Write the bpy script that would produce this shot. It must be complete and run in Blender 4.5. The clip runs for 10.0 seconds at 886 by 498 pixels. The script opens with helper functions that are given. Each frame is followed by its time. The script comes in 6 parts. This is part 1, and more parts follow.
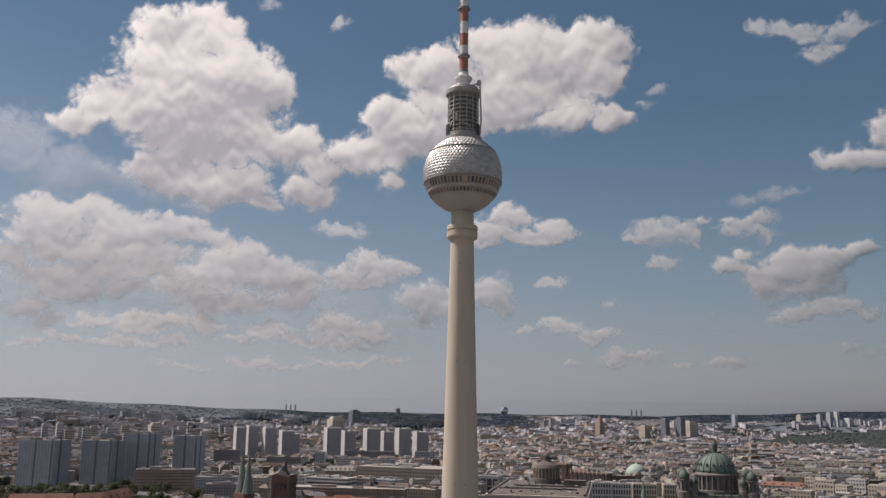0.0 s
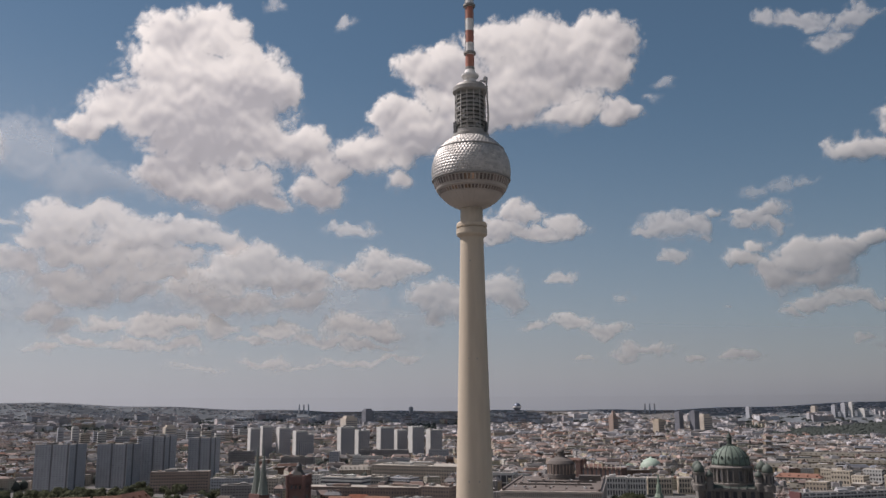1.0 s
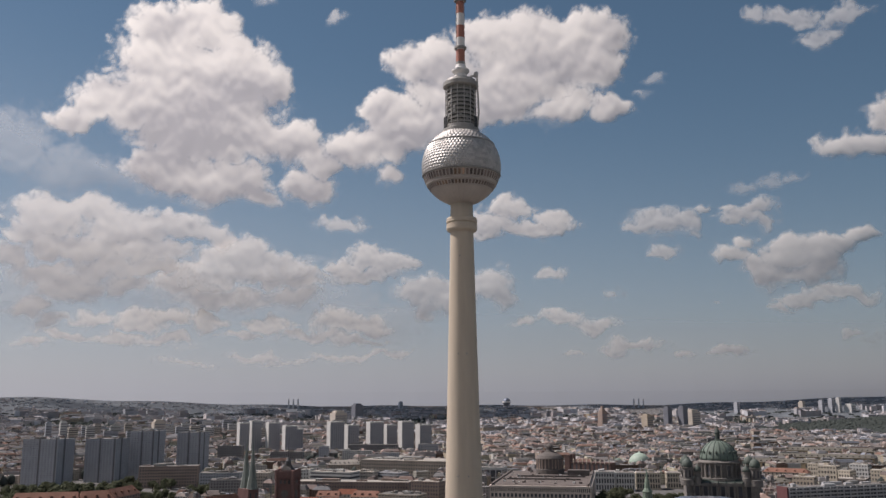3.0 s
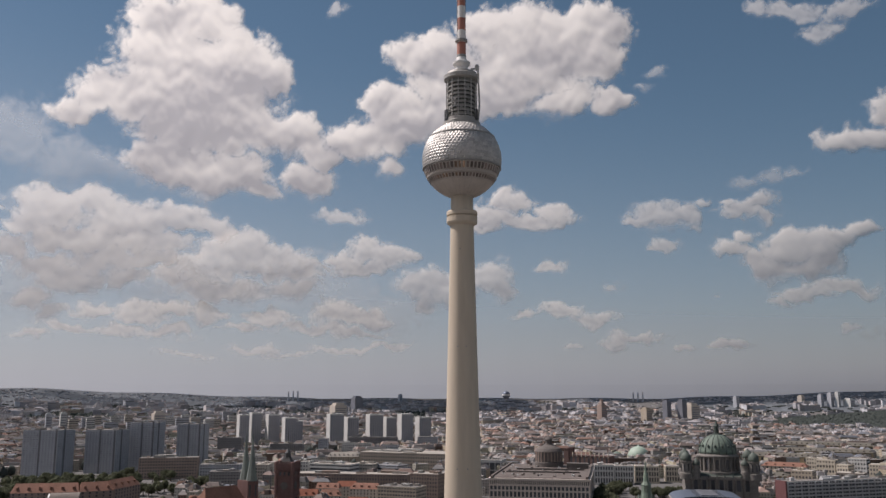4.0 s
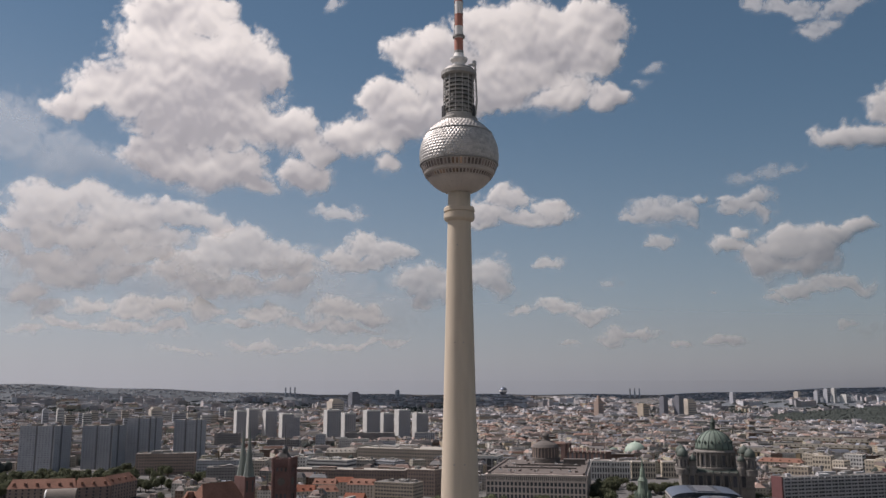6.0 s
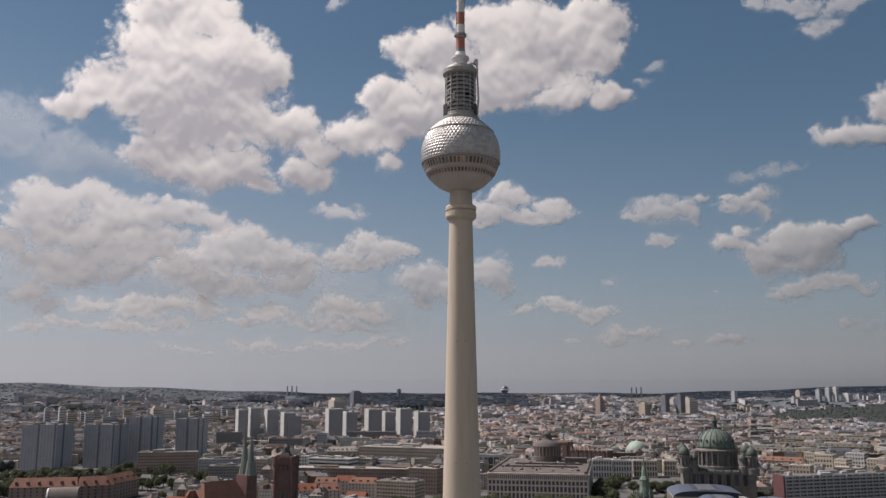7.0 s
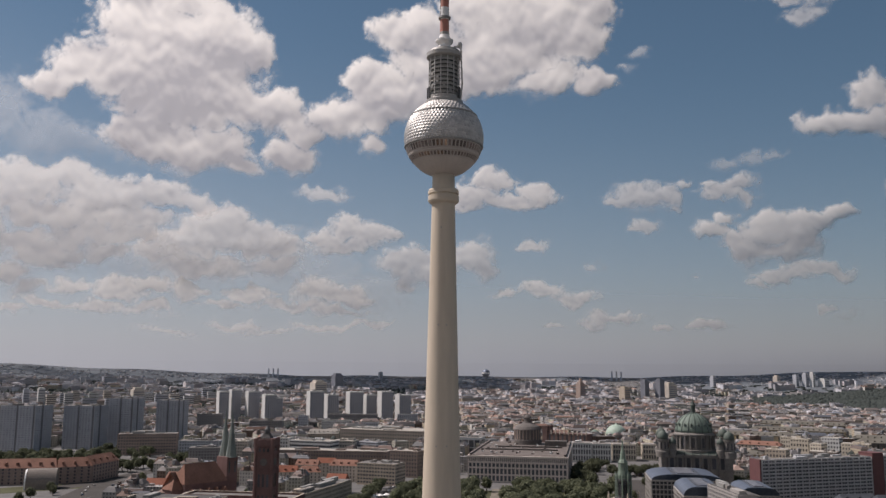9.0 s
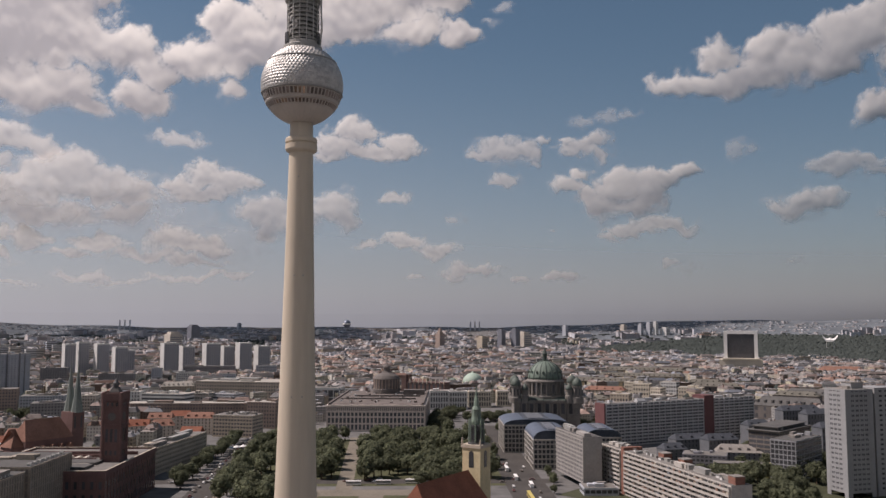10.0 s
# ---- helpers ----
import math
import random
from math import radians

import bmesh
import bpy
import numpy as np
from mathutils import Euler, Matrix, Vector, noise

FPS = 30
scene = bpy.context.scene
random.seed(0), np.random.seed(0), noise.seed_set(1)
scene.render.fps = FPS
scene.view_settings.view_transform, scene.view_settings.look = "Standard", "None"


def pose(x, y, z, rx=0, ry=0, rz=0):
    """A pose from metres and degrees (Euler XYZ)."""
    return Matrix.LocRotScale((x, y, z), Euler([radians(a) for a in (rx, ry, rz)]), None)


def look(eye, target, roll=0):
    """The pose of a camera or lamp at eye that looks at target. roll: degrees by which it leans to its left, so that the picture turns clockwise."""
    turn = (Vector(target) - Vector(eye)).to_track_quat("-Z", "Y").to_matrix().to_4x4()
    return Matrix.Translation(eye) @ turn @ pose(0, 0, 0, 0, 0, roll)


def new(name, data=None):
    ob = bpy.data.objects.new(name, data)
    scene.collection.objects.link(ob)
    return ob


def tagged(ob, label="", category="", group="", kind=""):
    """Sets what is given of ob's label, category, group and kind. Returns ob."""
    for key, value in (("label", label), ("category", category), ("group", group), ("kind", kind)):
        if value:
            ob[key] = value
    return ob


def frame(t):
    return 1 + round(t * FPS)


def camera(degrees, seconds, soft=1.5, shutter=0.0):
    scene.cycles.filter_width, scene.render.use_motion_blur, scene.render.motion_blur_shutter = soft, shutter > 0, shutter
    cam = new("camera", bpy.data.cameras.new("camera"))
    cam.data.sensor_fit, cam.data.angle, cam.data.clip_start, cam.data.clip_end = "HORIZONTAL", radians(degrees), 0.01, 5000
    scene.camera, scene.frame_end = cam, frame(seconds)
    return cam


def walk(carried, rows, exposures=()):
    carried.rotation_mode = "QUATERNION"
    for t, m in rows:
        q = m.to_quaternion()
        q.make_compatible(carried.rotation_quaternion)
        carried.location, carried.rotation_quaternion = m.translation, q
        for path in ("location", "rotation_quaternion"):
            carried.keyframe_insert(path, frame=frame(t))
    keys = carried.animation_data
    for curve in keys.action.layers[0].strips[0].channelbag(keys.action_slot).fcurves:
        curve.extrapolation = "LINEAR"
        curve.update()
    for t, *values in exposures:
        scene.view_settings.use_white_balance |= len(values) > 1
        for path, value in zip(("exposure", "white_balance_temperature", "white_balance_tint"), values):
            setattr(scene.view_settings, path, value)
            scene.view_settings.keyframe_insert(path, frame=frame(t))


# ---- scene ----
EYE = 120.0
cam = camera(55.19, 10.0)
# seconds, pitch, roll, yaw, sway to the right in metres: the camera is held out over a high terrace and turns
ROWS = [
    (0.0, 10.61, -0.73, 1.18, 0.0), (0.5, 10.59, -0.24, 1.29, 0.0), (1.0, 10.45, 0.30, 2.03, -0.1), (1.5, 10.03, 0.35, 1.57, -0.1),
    (2.0, 10.08, 0.36, 1.52, 0.0), (2.5, 10.14, 0.36, 1.41, 0.0), (4.0, 9.64, -0.01, 1.32, 0.05), (4.5, 9.29, 0.12, 1.40, 0.0),
    (5.0, 9.34, -0.07, 1.07, 0.05), (5.5, 9.39, -0.04, 1.07, 0.1), (7.0, 9.29, -0.02, 1.23, 0.0), (7.5, 9.25, 0.0, 1.13, 0.0),
    (8.0, 9.23, -0.10, 1.00, 0.05), (8.5, 9.17, -0.08, 0.90, 0.1), (9.0, 8.19, -0.36, 0.0, 0.25), (9.5, 7.21, -2.22, -3.08, 0.9),
    (10.0, 4.93, -0.10, -9.27, 2.2),
]
walk(cam, [(t, pose(sway, 0.0, EYE, 90 + pitch, roll, yaw)) for t, pitch, roll, yaw, sway in ROWS], [(0.0, 0.42, 6430, 17), (8.8, 0.42, 6430, 17), (9.5, 0.44, 6520, 18.5), (10.0, 0.46, 6600, 20)])

# ---- light: midday sun from the south, clear sky with cumulus ----
SUN_AZ, SUN_EL = -74.0, 53.0          # degrees right of the tower's bearing, and above the horizon
world = bpy.data.worlds.new("sky")
scene.world = world
world.use_nodes = True
wn = world.node_tree.nodes
sky = wn.new("ShaderNodeTexSky")
sky.sky_type, sky.sun_disc = "NISHITA", False
sky.sun_elevation, sky.sun_rotation = radians(SUN_EL), radians(SUN_AZ)
sky.altitude, sky.air_density, sky.dust_density, sky.ozone_density = 120, 1.0, 0.3, 0.0
pale = wn.new("ShaderNodeHueSaturation")               # summer haze pales the blue
pale.inputs["Hue"].default_value, pale.inputs["Saturation"].default_value = 0.485, 1.07
world.node_tree.links.new(sky.outputs[0], pale.inputs["Color"])
world.node_tree.links.new(pale.outputs[0], wn["Background"].inputs[0])
wn["Background"].inputs[1].default_value = 0.0415
sun = new("sun", bpy.data.lights.new("sun", "SUN"))
sun.data.angle, sun.data.color = radians(0.53), (1.0, 0.935, 0.865)
sun.data.energy = 3.6
sa, se = radians(SUN_AZ), radians(SUN_EL)
sun.matrix_world = look((math.sin(sa) * math.cos(se) * 900, math.cos(sa) * math.cos(se) * 900, math.sin(se) * 900), (0, 0, 0))


# ---- materials ----
def mat(name, color, rough=0.8, metal=0.0, scale=0.15, vary=0.25, bump=0.0, island=0.0, piece=0.0, streak=1.0, palette=()):
    """A surface with stains at two sizes, optional differences from piece to piece, and fine relief."""
    m = bpy.data.materials.new(name)
    m.use_nodes = True
    nt = m.node_tree
    n, ln = nt.nodes, nt.links.new
    p = n["Principled BSDF"]
    p.inputs["Roughness"].default_value, p.inputs["Metallic"].default_value = rough, metal
    p.inputs["Specular IOR Level"].default_value = 0.15 if rough >= 0.8 else 0.5     # rough mineral surfaces hardly shine
    geo = n.new("ShaderNodeNewGeometry")
    mp = n.new("ShaderNodeMapping")
    mp.inputs["Scale"].default_value = (1, 1, streak)
    ln(geo.outputs["Position"], mp.inputs["Vector"])
    big, small = n.new("ShaderNodeTexNoise"), n.new("ShaderNodeTexNoise")
    big.inputs["Scale"].default_value, small.inputs["Scale"].default_value = scale, scale * 9
    big.inputs["Detail"].default_value = 4
    small.inputs["Detail"].default_value = 3
    ln(mp.outputs[0], big.inputs["Vector"])
    ln(mp.outputs[0], small.inputs["Vector"])
    add = n.new("ShaderNodeMath")
    add.operation = "ADD"
    ln(big.outputs["Fac"], add.inputs[0])
    ln(small.outputs["Fac"], add.inputs[1])
    rng = n.new("ShaderNodeMapRange")
    rng.inputs["From Min"].default_value, rng.inputs["From Max"].default_value = 0.65, 1.35
    rng.inputs["To Min"].default_value, rng.inputs["To Max"].default_value = 1 - vary, 1 + vary
    ln(add.outputs[0], rng.inputs["Value"])
    value = rng.outputs[0]
    for amount, source in ((island, geo.outputs["Random Per Island"]), (piece, None)):
        if amount:
            if source is None:
                source = n.new("ShaderNodeObjectInfo").outputs["Random"]
            r2 = n.new("ShaderNodeMapRange")
            r2.inputs["To Min"].default_value, r2.inputs["To Max"].default_value = 1 - amount, 1 + amount
            ln(source, r2.inputs["Value"])
            mul = n.new("ShaderNodeMath")
            mul.operation = "MULTIPLY"
            ln(value, mul.inputs[0])
            ln(r2.outputs[0], mul.inputs[1])
            value = mul.outputs[0]
    sc = n.new("ShaderNodeVectorMath")
    sc.operation = "SCALE"
    sc.inputs[0].default_value = color
    ln(value, sc.inputs["Scale"])
    if palette:                                        # one of several colours for each house
        ramp = n.new("ShaderNodeValToRGB")
        ramp.color_ramp.interpolation = "CONSTANT"
        hue = n.new("ShaderNodeMath")
        hue.operation, hue.inputs[1].default_value = "MULTIPLY", 7.31
        frac = n.new("ShaderNodeMath")
        frac.operation = "FRACT"
        ln(geo.outputs["Random Per Island"], hue.inputs[0])
        ln(hue.outputs[0], frac.inputs[0])
        ln(frac.outputs[0], ramp.inputs["Fac"])
        ramp.color_ramp.elements.remove(ramp.color_ramp.elements[0])
        for q, c in enumerate(palette):
            e = ramp.color_ramp.elements[0] if q == 0 else ramp.color_ramp.elements.new(q / len(palette))
            e.position, e.color = q / len(palette), (*c, 1)
        ln(ramp.outputs["Color"], sc.inputs[0])
    ln(sc.outputs[0], p.inputs["Base Color"])
    if bump:
        b = n.new("ShaderNodeBump")
        b.inputs["Strength"].default_value, b.inputs["Distance"].default_value = bump, 0.1
        ln(small.outputs["Fac"], b.inputs["Height"])
        ln(b.outputs[0], p.inputs["Normal"])
    return m


M_CONCRETE = mat("tower_concrete", (0.54, 0.462, 0.365), 0.85, 0, 0.05, 0.10, 0.2, streak=0.12)
M_STEEL = mat("steel_panels", (0.50, 0.475, 0.445), 0.52, 0.6, 0.2, 0.12, island=0.16)
M_STEEL_DULL = mat("dull_steel_panels", (0.47, 0.42, 0.375), 0.5, 0.2, 0.2, 0.12, island=0.08)
M_DARKSTEEL = mat("dark_steel", (0.10, 0.10, 0.10), 0.6, 0.5, 0.3, 0.2)
M_CAGE = mat("grey_cage_steel", (0.35, 0.335, 0.31), 0.6, 0.2, 0.3, 0.2)
M_GREYSTEEL = mat("grey_painted_steel", (0.30, 0.29, 0.27), 0.6, 0.2, 0.3, 0.2)
M_WHITEPAINT = mat("white_paint", (0.75, 0.73, 0.70), 0.6, 0, 0.3, 0.12)
M_REDPAINT = mat("red_paint", (0.42, 0.17, 0.12), 0.6, 0, 0.3, 0.15)
M_GLASS = mat("dark_window_glass", (0.07, 0.071, 0.077), 0.15, 0, 0.1, 0.3, piece=0.4)
M_BRONZE = mat("bronze_window_glass", (0.17, 0.135, 0.12), 0.25, 0.0, 0.1, 0.3, piece=0.5)
M_COPPERGLASS = mat("copper_tinted_glass", (0.36, 0.25, 0.18), 0.25, 0.6, 0.3, 0.4, piece=0.5)
M_PLASTER = mat("pale_plaster", (0.56, 0.50, 0.43), 0.85, 0, 0.06, 0.15, island=0.25, piece=0.08)
M_WHITE = mat("white_panels", (0.57, 0.56, 0.535), 0.8, 0, 0.08, 0.12)
M_GREYPANEL = mat("grey_concrete_panels", (0.42, 0.43, 0.455), 0.85, 0, 0.08, 0.15)
M_DARKPANEL = mat("dark_grey_panels", (0.19, 0.165, 0.145), 0.8, 0, 0.08, 0.2)
M_SAND = mat("sandstone", (0.44, 0.375, 0.30), 0.85, 0, 0.1, 0.2, 0.2)
M_DARKSTONE = mat("sooty_stone", (0.195, 0.18, 0.165), 0.85, 0, 0.12, 0.35, 0.3)
M_REDBRICK = mat("dark_red_brick", (0.165, 0.100, 0.091), 0.85, 0, 0.2, 0.2, 0.2)
M_REDWALL = mat("maroon_panels", (0.135, 0.056, 0.055), 0.7, 0, 0.2, 0.15)
M_REDTILE = mat("red_roof_tiles", (0.225, 0.122, 0.09), 0.85, 0, 0.1, 0.25, 0.2, island=0.1)
M_BROWNTILE = mat("brown_roof_tiles", (0.21, 0.085, 0.055), 0.85, 0, 0.12, 0.25, 0.2)
M_COPPER = mat("green_copper", (0.125, 0.163, 0.132), 0.7, 0, 0.15, 0.3, streak=0.2)
M_COPPERDARK = mat("dark_green_copper", (0.05, 0.066, 0.055), 0.7, 0, 0.2, 0.4, streak=0.2)
M_ROOF = mat("grey_flat_roof", (0.18, 0.168, 0.155), 0.9, 0, 0.05, 0.3, island=0.2)
M_ROOFPALE = mat("pale_flat_roof", (0.235, 0.215, 0.195), 0.9, 0, 0.05, 0.25)
M_ZINC = mat("blue_grey_zinc", (0.125, 0.148, 0.19), 0.5, 0.4, 0.1, 0.2)
M_ASPHALT = mat("asphalt", (0.068, 0.062, 0.057), 0.9, 0, 0.06, 0.3)
M_PAVING = mat("pale_paving", (0.175, 0.152, 0.122), 0.9, 0, 0.05, 0.25)
M_GRASS = mat("dry_grass", (0.075, 0.076, 0.042), 0.95, 0, 0.04, 0.4)
M_LEAF = mat("leaves", (0.135, 0.146, 0.090), 0.8, 0, 0.12, 0.3, 0.0, island=0.3, piece=0.2)


def let_light_through(m, share):
    """Leaves pass part of the light that falls on them."""
    n, ln = m.node_tree.nodes, m.node_tree.links.new
    p = n["Principled BSDF"]
    tra, mix = n.new("ShaderNodeBsdfTranslucent"), n.new("ShaderNodeMixShader")
    ln(p.inputs["Base Color"].links[0].from_socket, tra.inputs["Color"])
    mix.inputs["Fac"].default_value = share
    ln(p.outputs[0], mix.inputs[1])
    ln(tra.outputs[0], mix.inputs[2])
    ln(mix.outputs[0], n["Material Output"].inputs["Surface"])


let_light_through(M_LEAF, 0.5)
# green of the far woods, greyed and blued for distance haze
M_WOODS = mat("hazed_woods", (0.092, 0.106, 0.098), 0.9, 0, 0.02, 0.25, island=0.12)
let_light_through(M_WOODS, 0.45)
# window glass paled to paint distance haze, uneven from pane to pane
M_FARGLASS = mat("paled_window_glass", (0.14, 0.145, 0.16), 0.4, 0, 0.3, 0.75)
M_SPIRE = mat("weathered_grey_copper", (0.165, 0.19, 0.17), 0.7, 0, 0.2, 0.3, streak=0.2)
M_STONEGREY = mat("grey_brown_stone", (0.14, 0.125, 0.115), 0.85, 0, 0.1, 0.25, 0.2)
M_PALESTONE = mat("pale_dressed_stone", (0.56, 0.495, 0.40), 0.85, 0, 0.08, 0.15, 0.2)
# hill colour with the horizon haze painted into it
M_FARHILL = mat("hazed_far_hills", (0.122, 0.134, 0.146), 0.9, 0, 0.02, 0.4)
M_BLUEGLASS = mat("blue_grey_glass", (0.12, 0.145, 0.18), 0.2, 0.2, 0.1, 0.3)
M_BARK = mat("bark", (0.10, 0.075, 0.05), 0.9, 0, 1.0, 0.3)


# ---- building helpers ----
def polar(az, d, z=0.0):
    """A place by its bearing right of the tower (degrees) and its distance from the terrace."""
    return Vector((d * math.sin(radians(az)), d * math.cos(radians(az)), z))


def lift(d):
    """Height of the far land, which rises gently towards the horizon."""
    s = max(0.0, (d - 1700.0) / 2200.0)
    return 93.0 * s ** 2.6


def mesh_of(bm, material, smooth=False):
    me = bpy.data.meshes.new("part")
    bm.normal_update()
    bm.to_mesh(me)
    bm.free()
    for m in (material if isinstance(material, (list, tuple)) else [material]):
        me.materials.append(m)
    if smooth:
        me.polygons.foreach_set("use_smooth", [True] * len(me.polygons))
    return me


def part(name, bm, material, parent, label="", m=None, smooth=False):
    me = bm if isinstance(bm, bpy.types.Mesh) else mesh_of(bm, material, smooth)
    ob = new(name, me)
    ob.parent = parent
    if m is not None:
        ob.matrix_basis = m
    if label:
        tagged(ob, label)
    return ob


def thing(name, label, category, m, group="", kind=""):
    ob = new(name)
    ob.empty_display_size = 2
    ob.matrix_world = m
    return tagged(ob, label, category, group, kind)


def box(bm, x0, x1, y0, y1, z0, z1, top=1.0, mi=0):
    """A box; its top face is scaled about the middle by top."""
    cx, cy, hx, hy = (x0 + x1) / 2, (y0 + y1) / 2, (x1 - x0) / 2, (y1 - y0) / 2
    v = [bm.verts.new((cx + sx * hx * k, cy + sy * hy * k, z))
         for z, k in ((z0, 1), (z1, top)) for sx, sy in ((-1, -1), (1, -1), (1, 1), (-1, 1))]
    for f in ((3, 2, 1, 0), (4, 5, 6, 7), (0, 1, 5, 4), (1, 2, 6, 5), (2, 3, 7, 6), (3, 0, 4, 7)):
        bm.faces.new([v[i] for i in f]).material_index = mi
    return bm


def boxes(*rows):
    bm = bmesh.new()
    for r in rows:
        box(bm, *r)
    return bm


def lathe(profile, n=48, cap=True, bm=None, at=(0, 0)):
    """A turned form from (radius, height) pairs, bottom to top."""
    bm = bm or bmesh.new()
    rings = []
    for r, z in profile:
        rings.append([bm.verts.new((at[0] + r * math.cos(2 * math.pi * i / n), at[1] + r * math.sin(2 * math.pi * i / n), z)) for i in range(n)])
    for a, b in zip(rings, rings[1:]):
        for i in range(n):
            bm.faces.new((a[i], a[(i + 1) % n], b[(i + 1) % n], b[i]))
    if cap:
        bm.faces.new(rings[0][::-1])
        bm.faces.new(rings[-1])
    return bm


def gable(bm, x0, x1, y0, y1, z0, z1, hip=0.0, along="x", over=0.4):
    """A pitched roof over a rectangle, with its ridge along x or y; hip draws in the ridge's ends."""
    x0, x1, y0, y1 = x0 - over, x1 + over, y0 - over, y1 + over
    if along == "x":
        r0, r1 = (x0 + hip, (y0 + y1) / 2, z1), (x1 - hip, (y0 + y1) / 2, z1)
    else:
        r0, r1 = ((x0 + x1) / 2, y0 + hip, z1), ((x0 + x1) / 2, y1 - hip, z1)
    v = [bm.verts.new(c) for c in ((x0, y0, z0), (x1, y0, z0), (x1, y1, z0), (x0, y1, z0), r0, r1)]
    if along == "x":
        fs = ((0, 1, 5, 4), (2, 3, 4, 5), (1, 2, 5), (3, 0, 4))
    else:
        fs = ((1, 2, 5, 4), (3, 0, 4, 5), (0, 1, 4), (2, 3, 5))
    for f in fs:
        bm.faces.new([v[i] for i in f])
    bm.faces.new([v[i] for i in (3, 2, 1, 0)])
    return bm


# ---- the ground: one sheet out to the horizon ----
def ground_sheet():
    bm = bmesh.new()
    radii = [0, 150, 300, 450, 600, 800, 1000, 1300, 1700] + [1700 + 130 * i for i in range(1, 18)]
    n = 144
    prev = [bm.verts.new((0, 0, 0))]
    for r in radii[1:]:
        ring = [bm.verts.new((r * math.sin(2 * math.pi * i / n), r * math.cos(2 * math.pi * i / n), lift(r))) for i in range(n)]
        for i in range(n):
            j = (i + 1) % n
            if len(prev) == 1:
                bm.faces.new((prev[0], ring[j], ring[i]))
            else:
                bm.faces.new((prev[i], prev[j], ring[j], ring[i]))
        prev = ring
    return tagged(new("ground", mesh_of(bm, mat("city_ground", (0.135, 0.13, 0.125), 0.95, 0, 0.01, 0.35), True)),
                  "grey-brown city ground with streets and yards", "ground", kind="structure")


ground_sheet()


# ---- cumulus clouds ----
def hash_grid(ix, iy, seed):
    h = (ix * 374761393 + iy * 668265263 + seed * 974711) & 0x7FFFFFFF
    h = ((h ^ (h >> 13)) * 1274126177) & 0x7FFFFFFF
    return ((h ^ (h >> 16)) & 0xFFFF) / 65535.0


def value_noise(x, y, seed):
    ix, iy = np.floor(x).astype(np.int64), np.floor(y).astype(np.int64)
    fx, fy = x - ix, y - iy
    fx, fy = fx * fx * (3 - 2 * fx), fy * fy * (3 - 2 * fy)
    a, b = hash_grid(ix, iy, seed), hash_grid(ix + 1, iy, seed)
    c, d = hash_grid(ix, iy + 1, seed), hash_grid(ix + 1, iy + 1, seed)
    return (a * (1 - fx) + b * fx) * (1 - fy) + (c * (1 - fx) + d * fx) * fy


def cells(x, y, seed):
    """Round puffs: one minus the squared distance to the nearest of scattered centres."""
    ix, iy = np.floor(x).astype(np.int64), np.floor(y).astype(np.int64)
    best = np.full(x.shape, 9.0)
    for dx in (-1, 0, 1):
        for dy in (-1, 0, 1):
            px = ix + dx + 0.15 + 0.7 * hash_grid(ix + dx, iy + dy, seed)
            py = iy + dy + 0.15 + 0.7 * hash_grid(ix + dx, iy + dy, seed + 77)
            best = np.minimum(best, (x - px) ** 2 + (y - py) ** 2)
    return 1 - np.minimum(best, 1.0)


def cloud_material(name, bright, thin, dense, level):
    """Vapour lit through from above and behind, greyed by a painted shade attribute. level: haze, which scatters evenly
    whichever way the surface lies.
    """
    m = bpy.data.materials.new(name)
    m.use_nodes = True
    n, ln = m.node_tree.nodes, m.node_tree.links.new
    n.remove(n["Principled BSDF"])
    dif, tra, clear = n.new("ShaderNodeBsdfDiffuse"), n.new("ShaderNodeBsdfTranslucent"), n.new("ShaderNodeBsdfTransparent")
    dif.inputs["Color"].default_value = bright
    shade_att = n.new("ShaderNodeAttribute")
    shade_att.attribute_name = "painted_shade"
    # painted shade mixes the tone let through from thin to dense
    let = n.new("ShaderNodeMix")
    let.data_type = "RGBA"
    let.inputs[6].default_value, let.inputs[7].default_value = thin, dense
    ln(shade_att.outputs["Fac"], let.inputs[0])
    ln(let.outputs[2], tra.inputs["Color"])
    if level:
        down = n.new("ShaderNodeCombineXYZ")
        down.inputs[2].default_value = -1.0
        ln(down.outputs[0], tra.inputs["Normal"])
    both, mix = n.new("ShaderNodeAddShader"), n.new("ShaderNodeMixShader")
    ln(dif.outputs[0], both.inputs[0])
    ln(tra.outputs[0], both.inputs[1])
    att = n.new("ShaderNodeAttribute")
    att.attribute_name = "cover"
    ln(att.outputs["Fac"], mix.inputs["Fac"])
    ln(clear.outputs[0], mix.inputs[1])
    ln(both.outputs[0], mix.inputs[2])
    ln(mix.outputs[0], n["Material Output"].inputs["Surface"])
    return m


def blur(f, r):
    """Three box blurs of r cells, edges held."""
    for _ in range(3):
        for axis in (0, 1):
            p = np.concatenate([np.repeat(f.take([0], axis), r + 1, axis), f, np.repeat(f.take([-1], axis), r, axis)], axis)
            c = np.cumsum(p, axis)
            n = f.shape[axis]
            f = (c.take(range(2 * r + 1, 2 * r + 1 + n), axis) - c.take(range(0, n), axis)) / (2 * r + 1)
    return f


M_CLOUD = cloud_material("cloud", (0.27, 0.266, 0.262, 1), (0.745, 0.709, 0.652, 1), (0.315, 0.308, 0.318, 1), False)
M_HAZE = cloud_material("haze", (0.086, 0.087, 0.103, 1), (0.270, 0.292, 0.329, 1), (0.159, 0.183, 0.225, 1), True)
STEP = 0.07


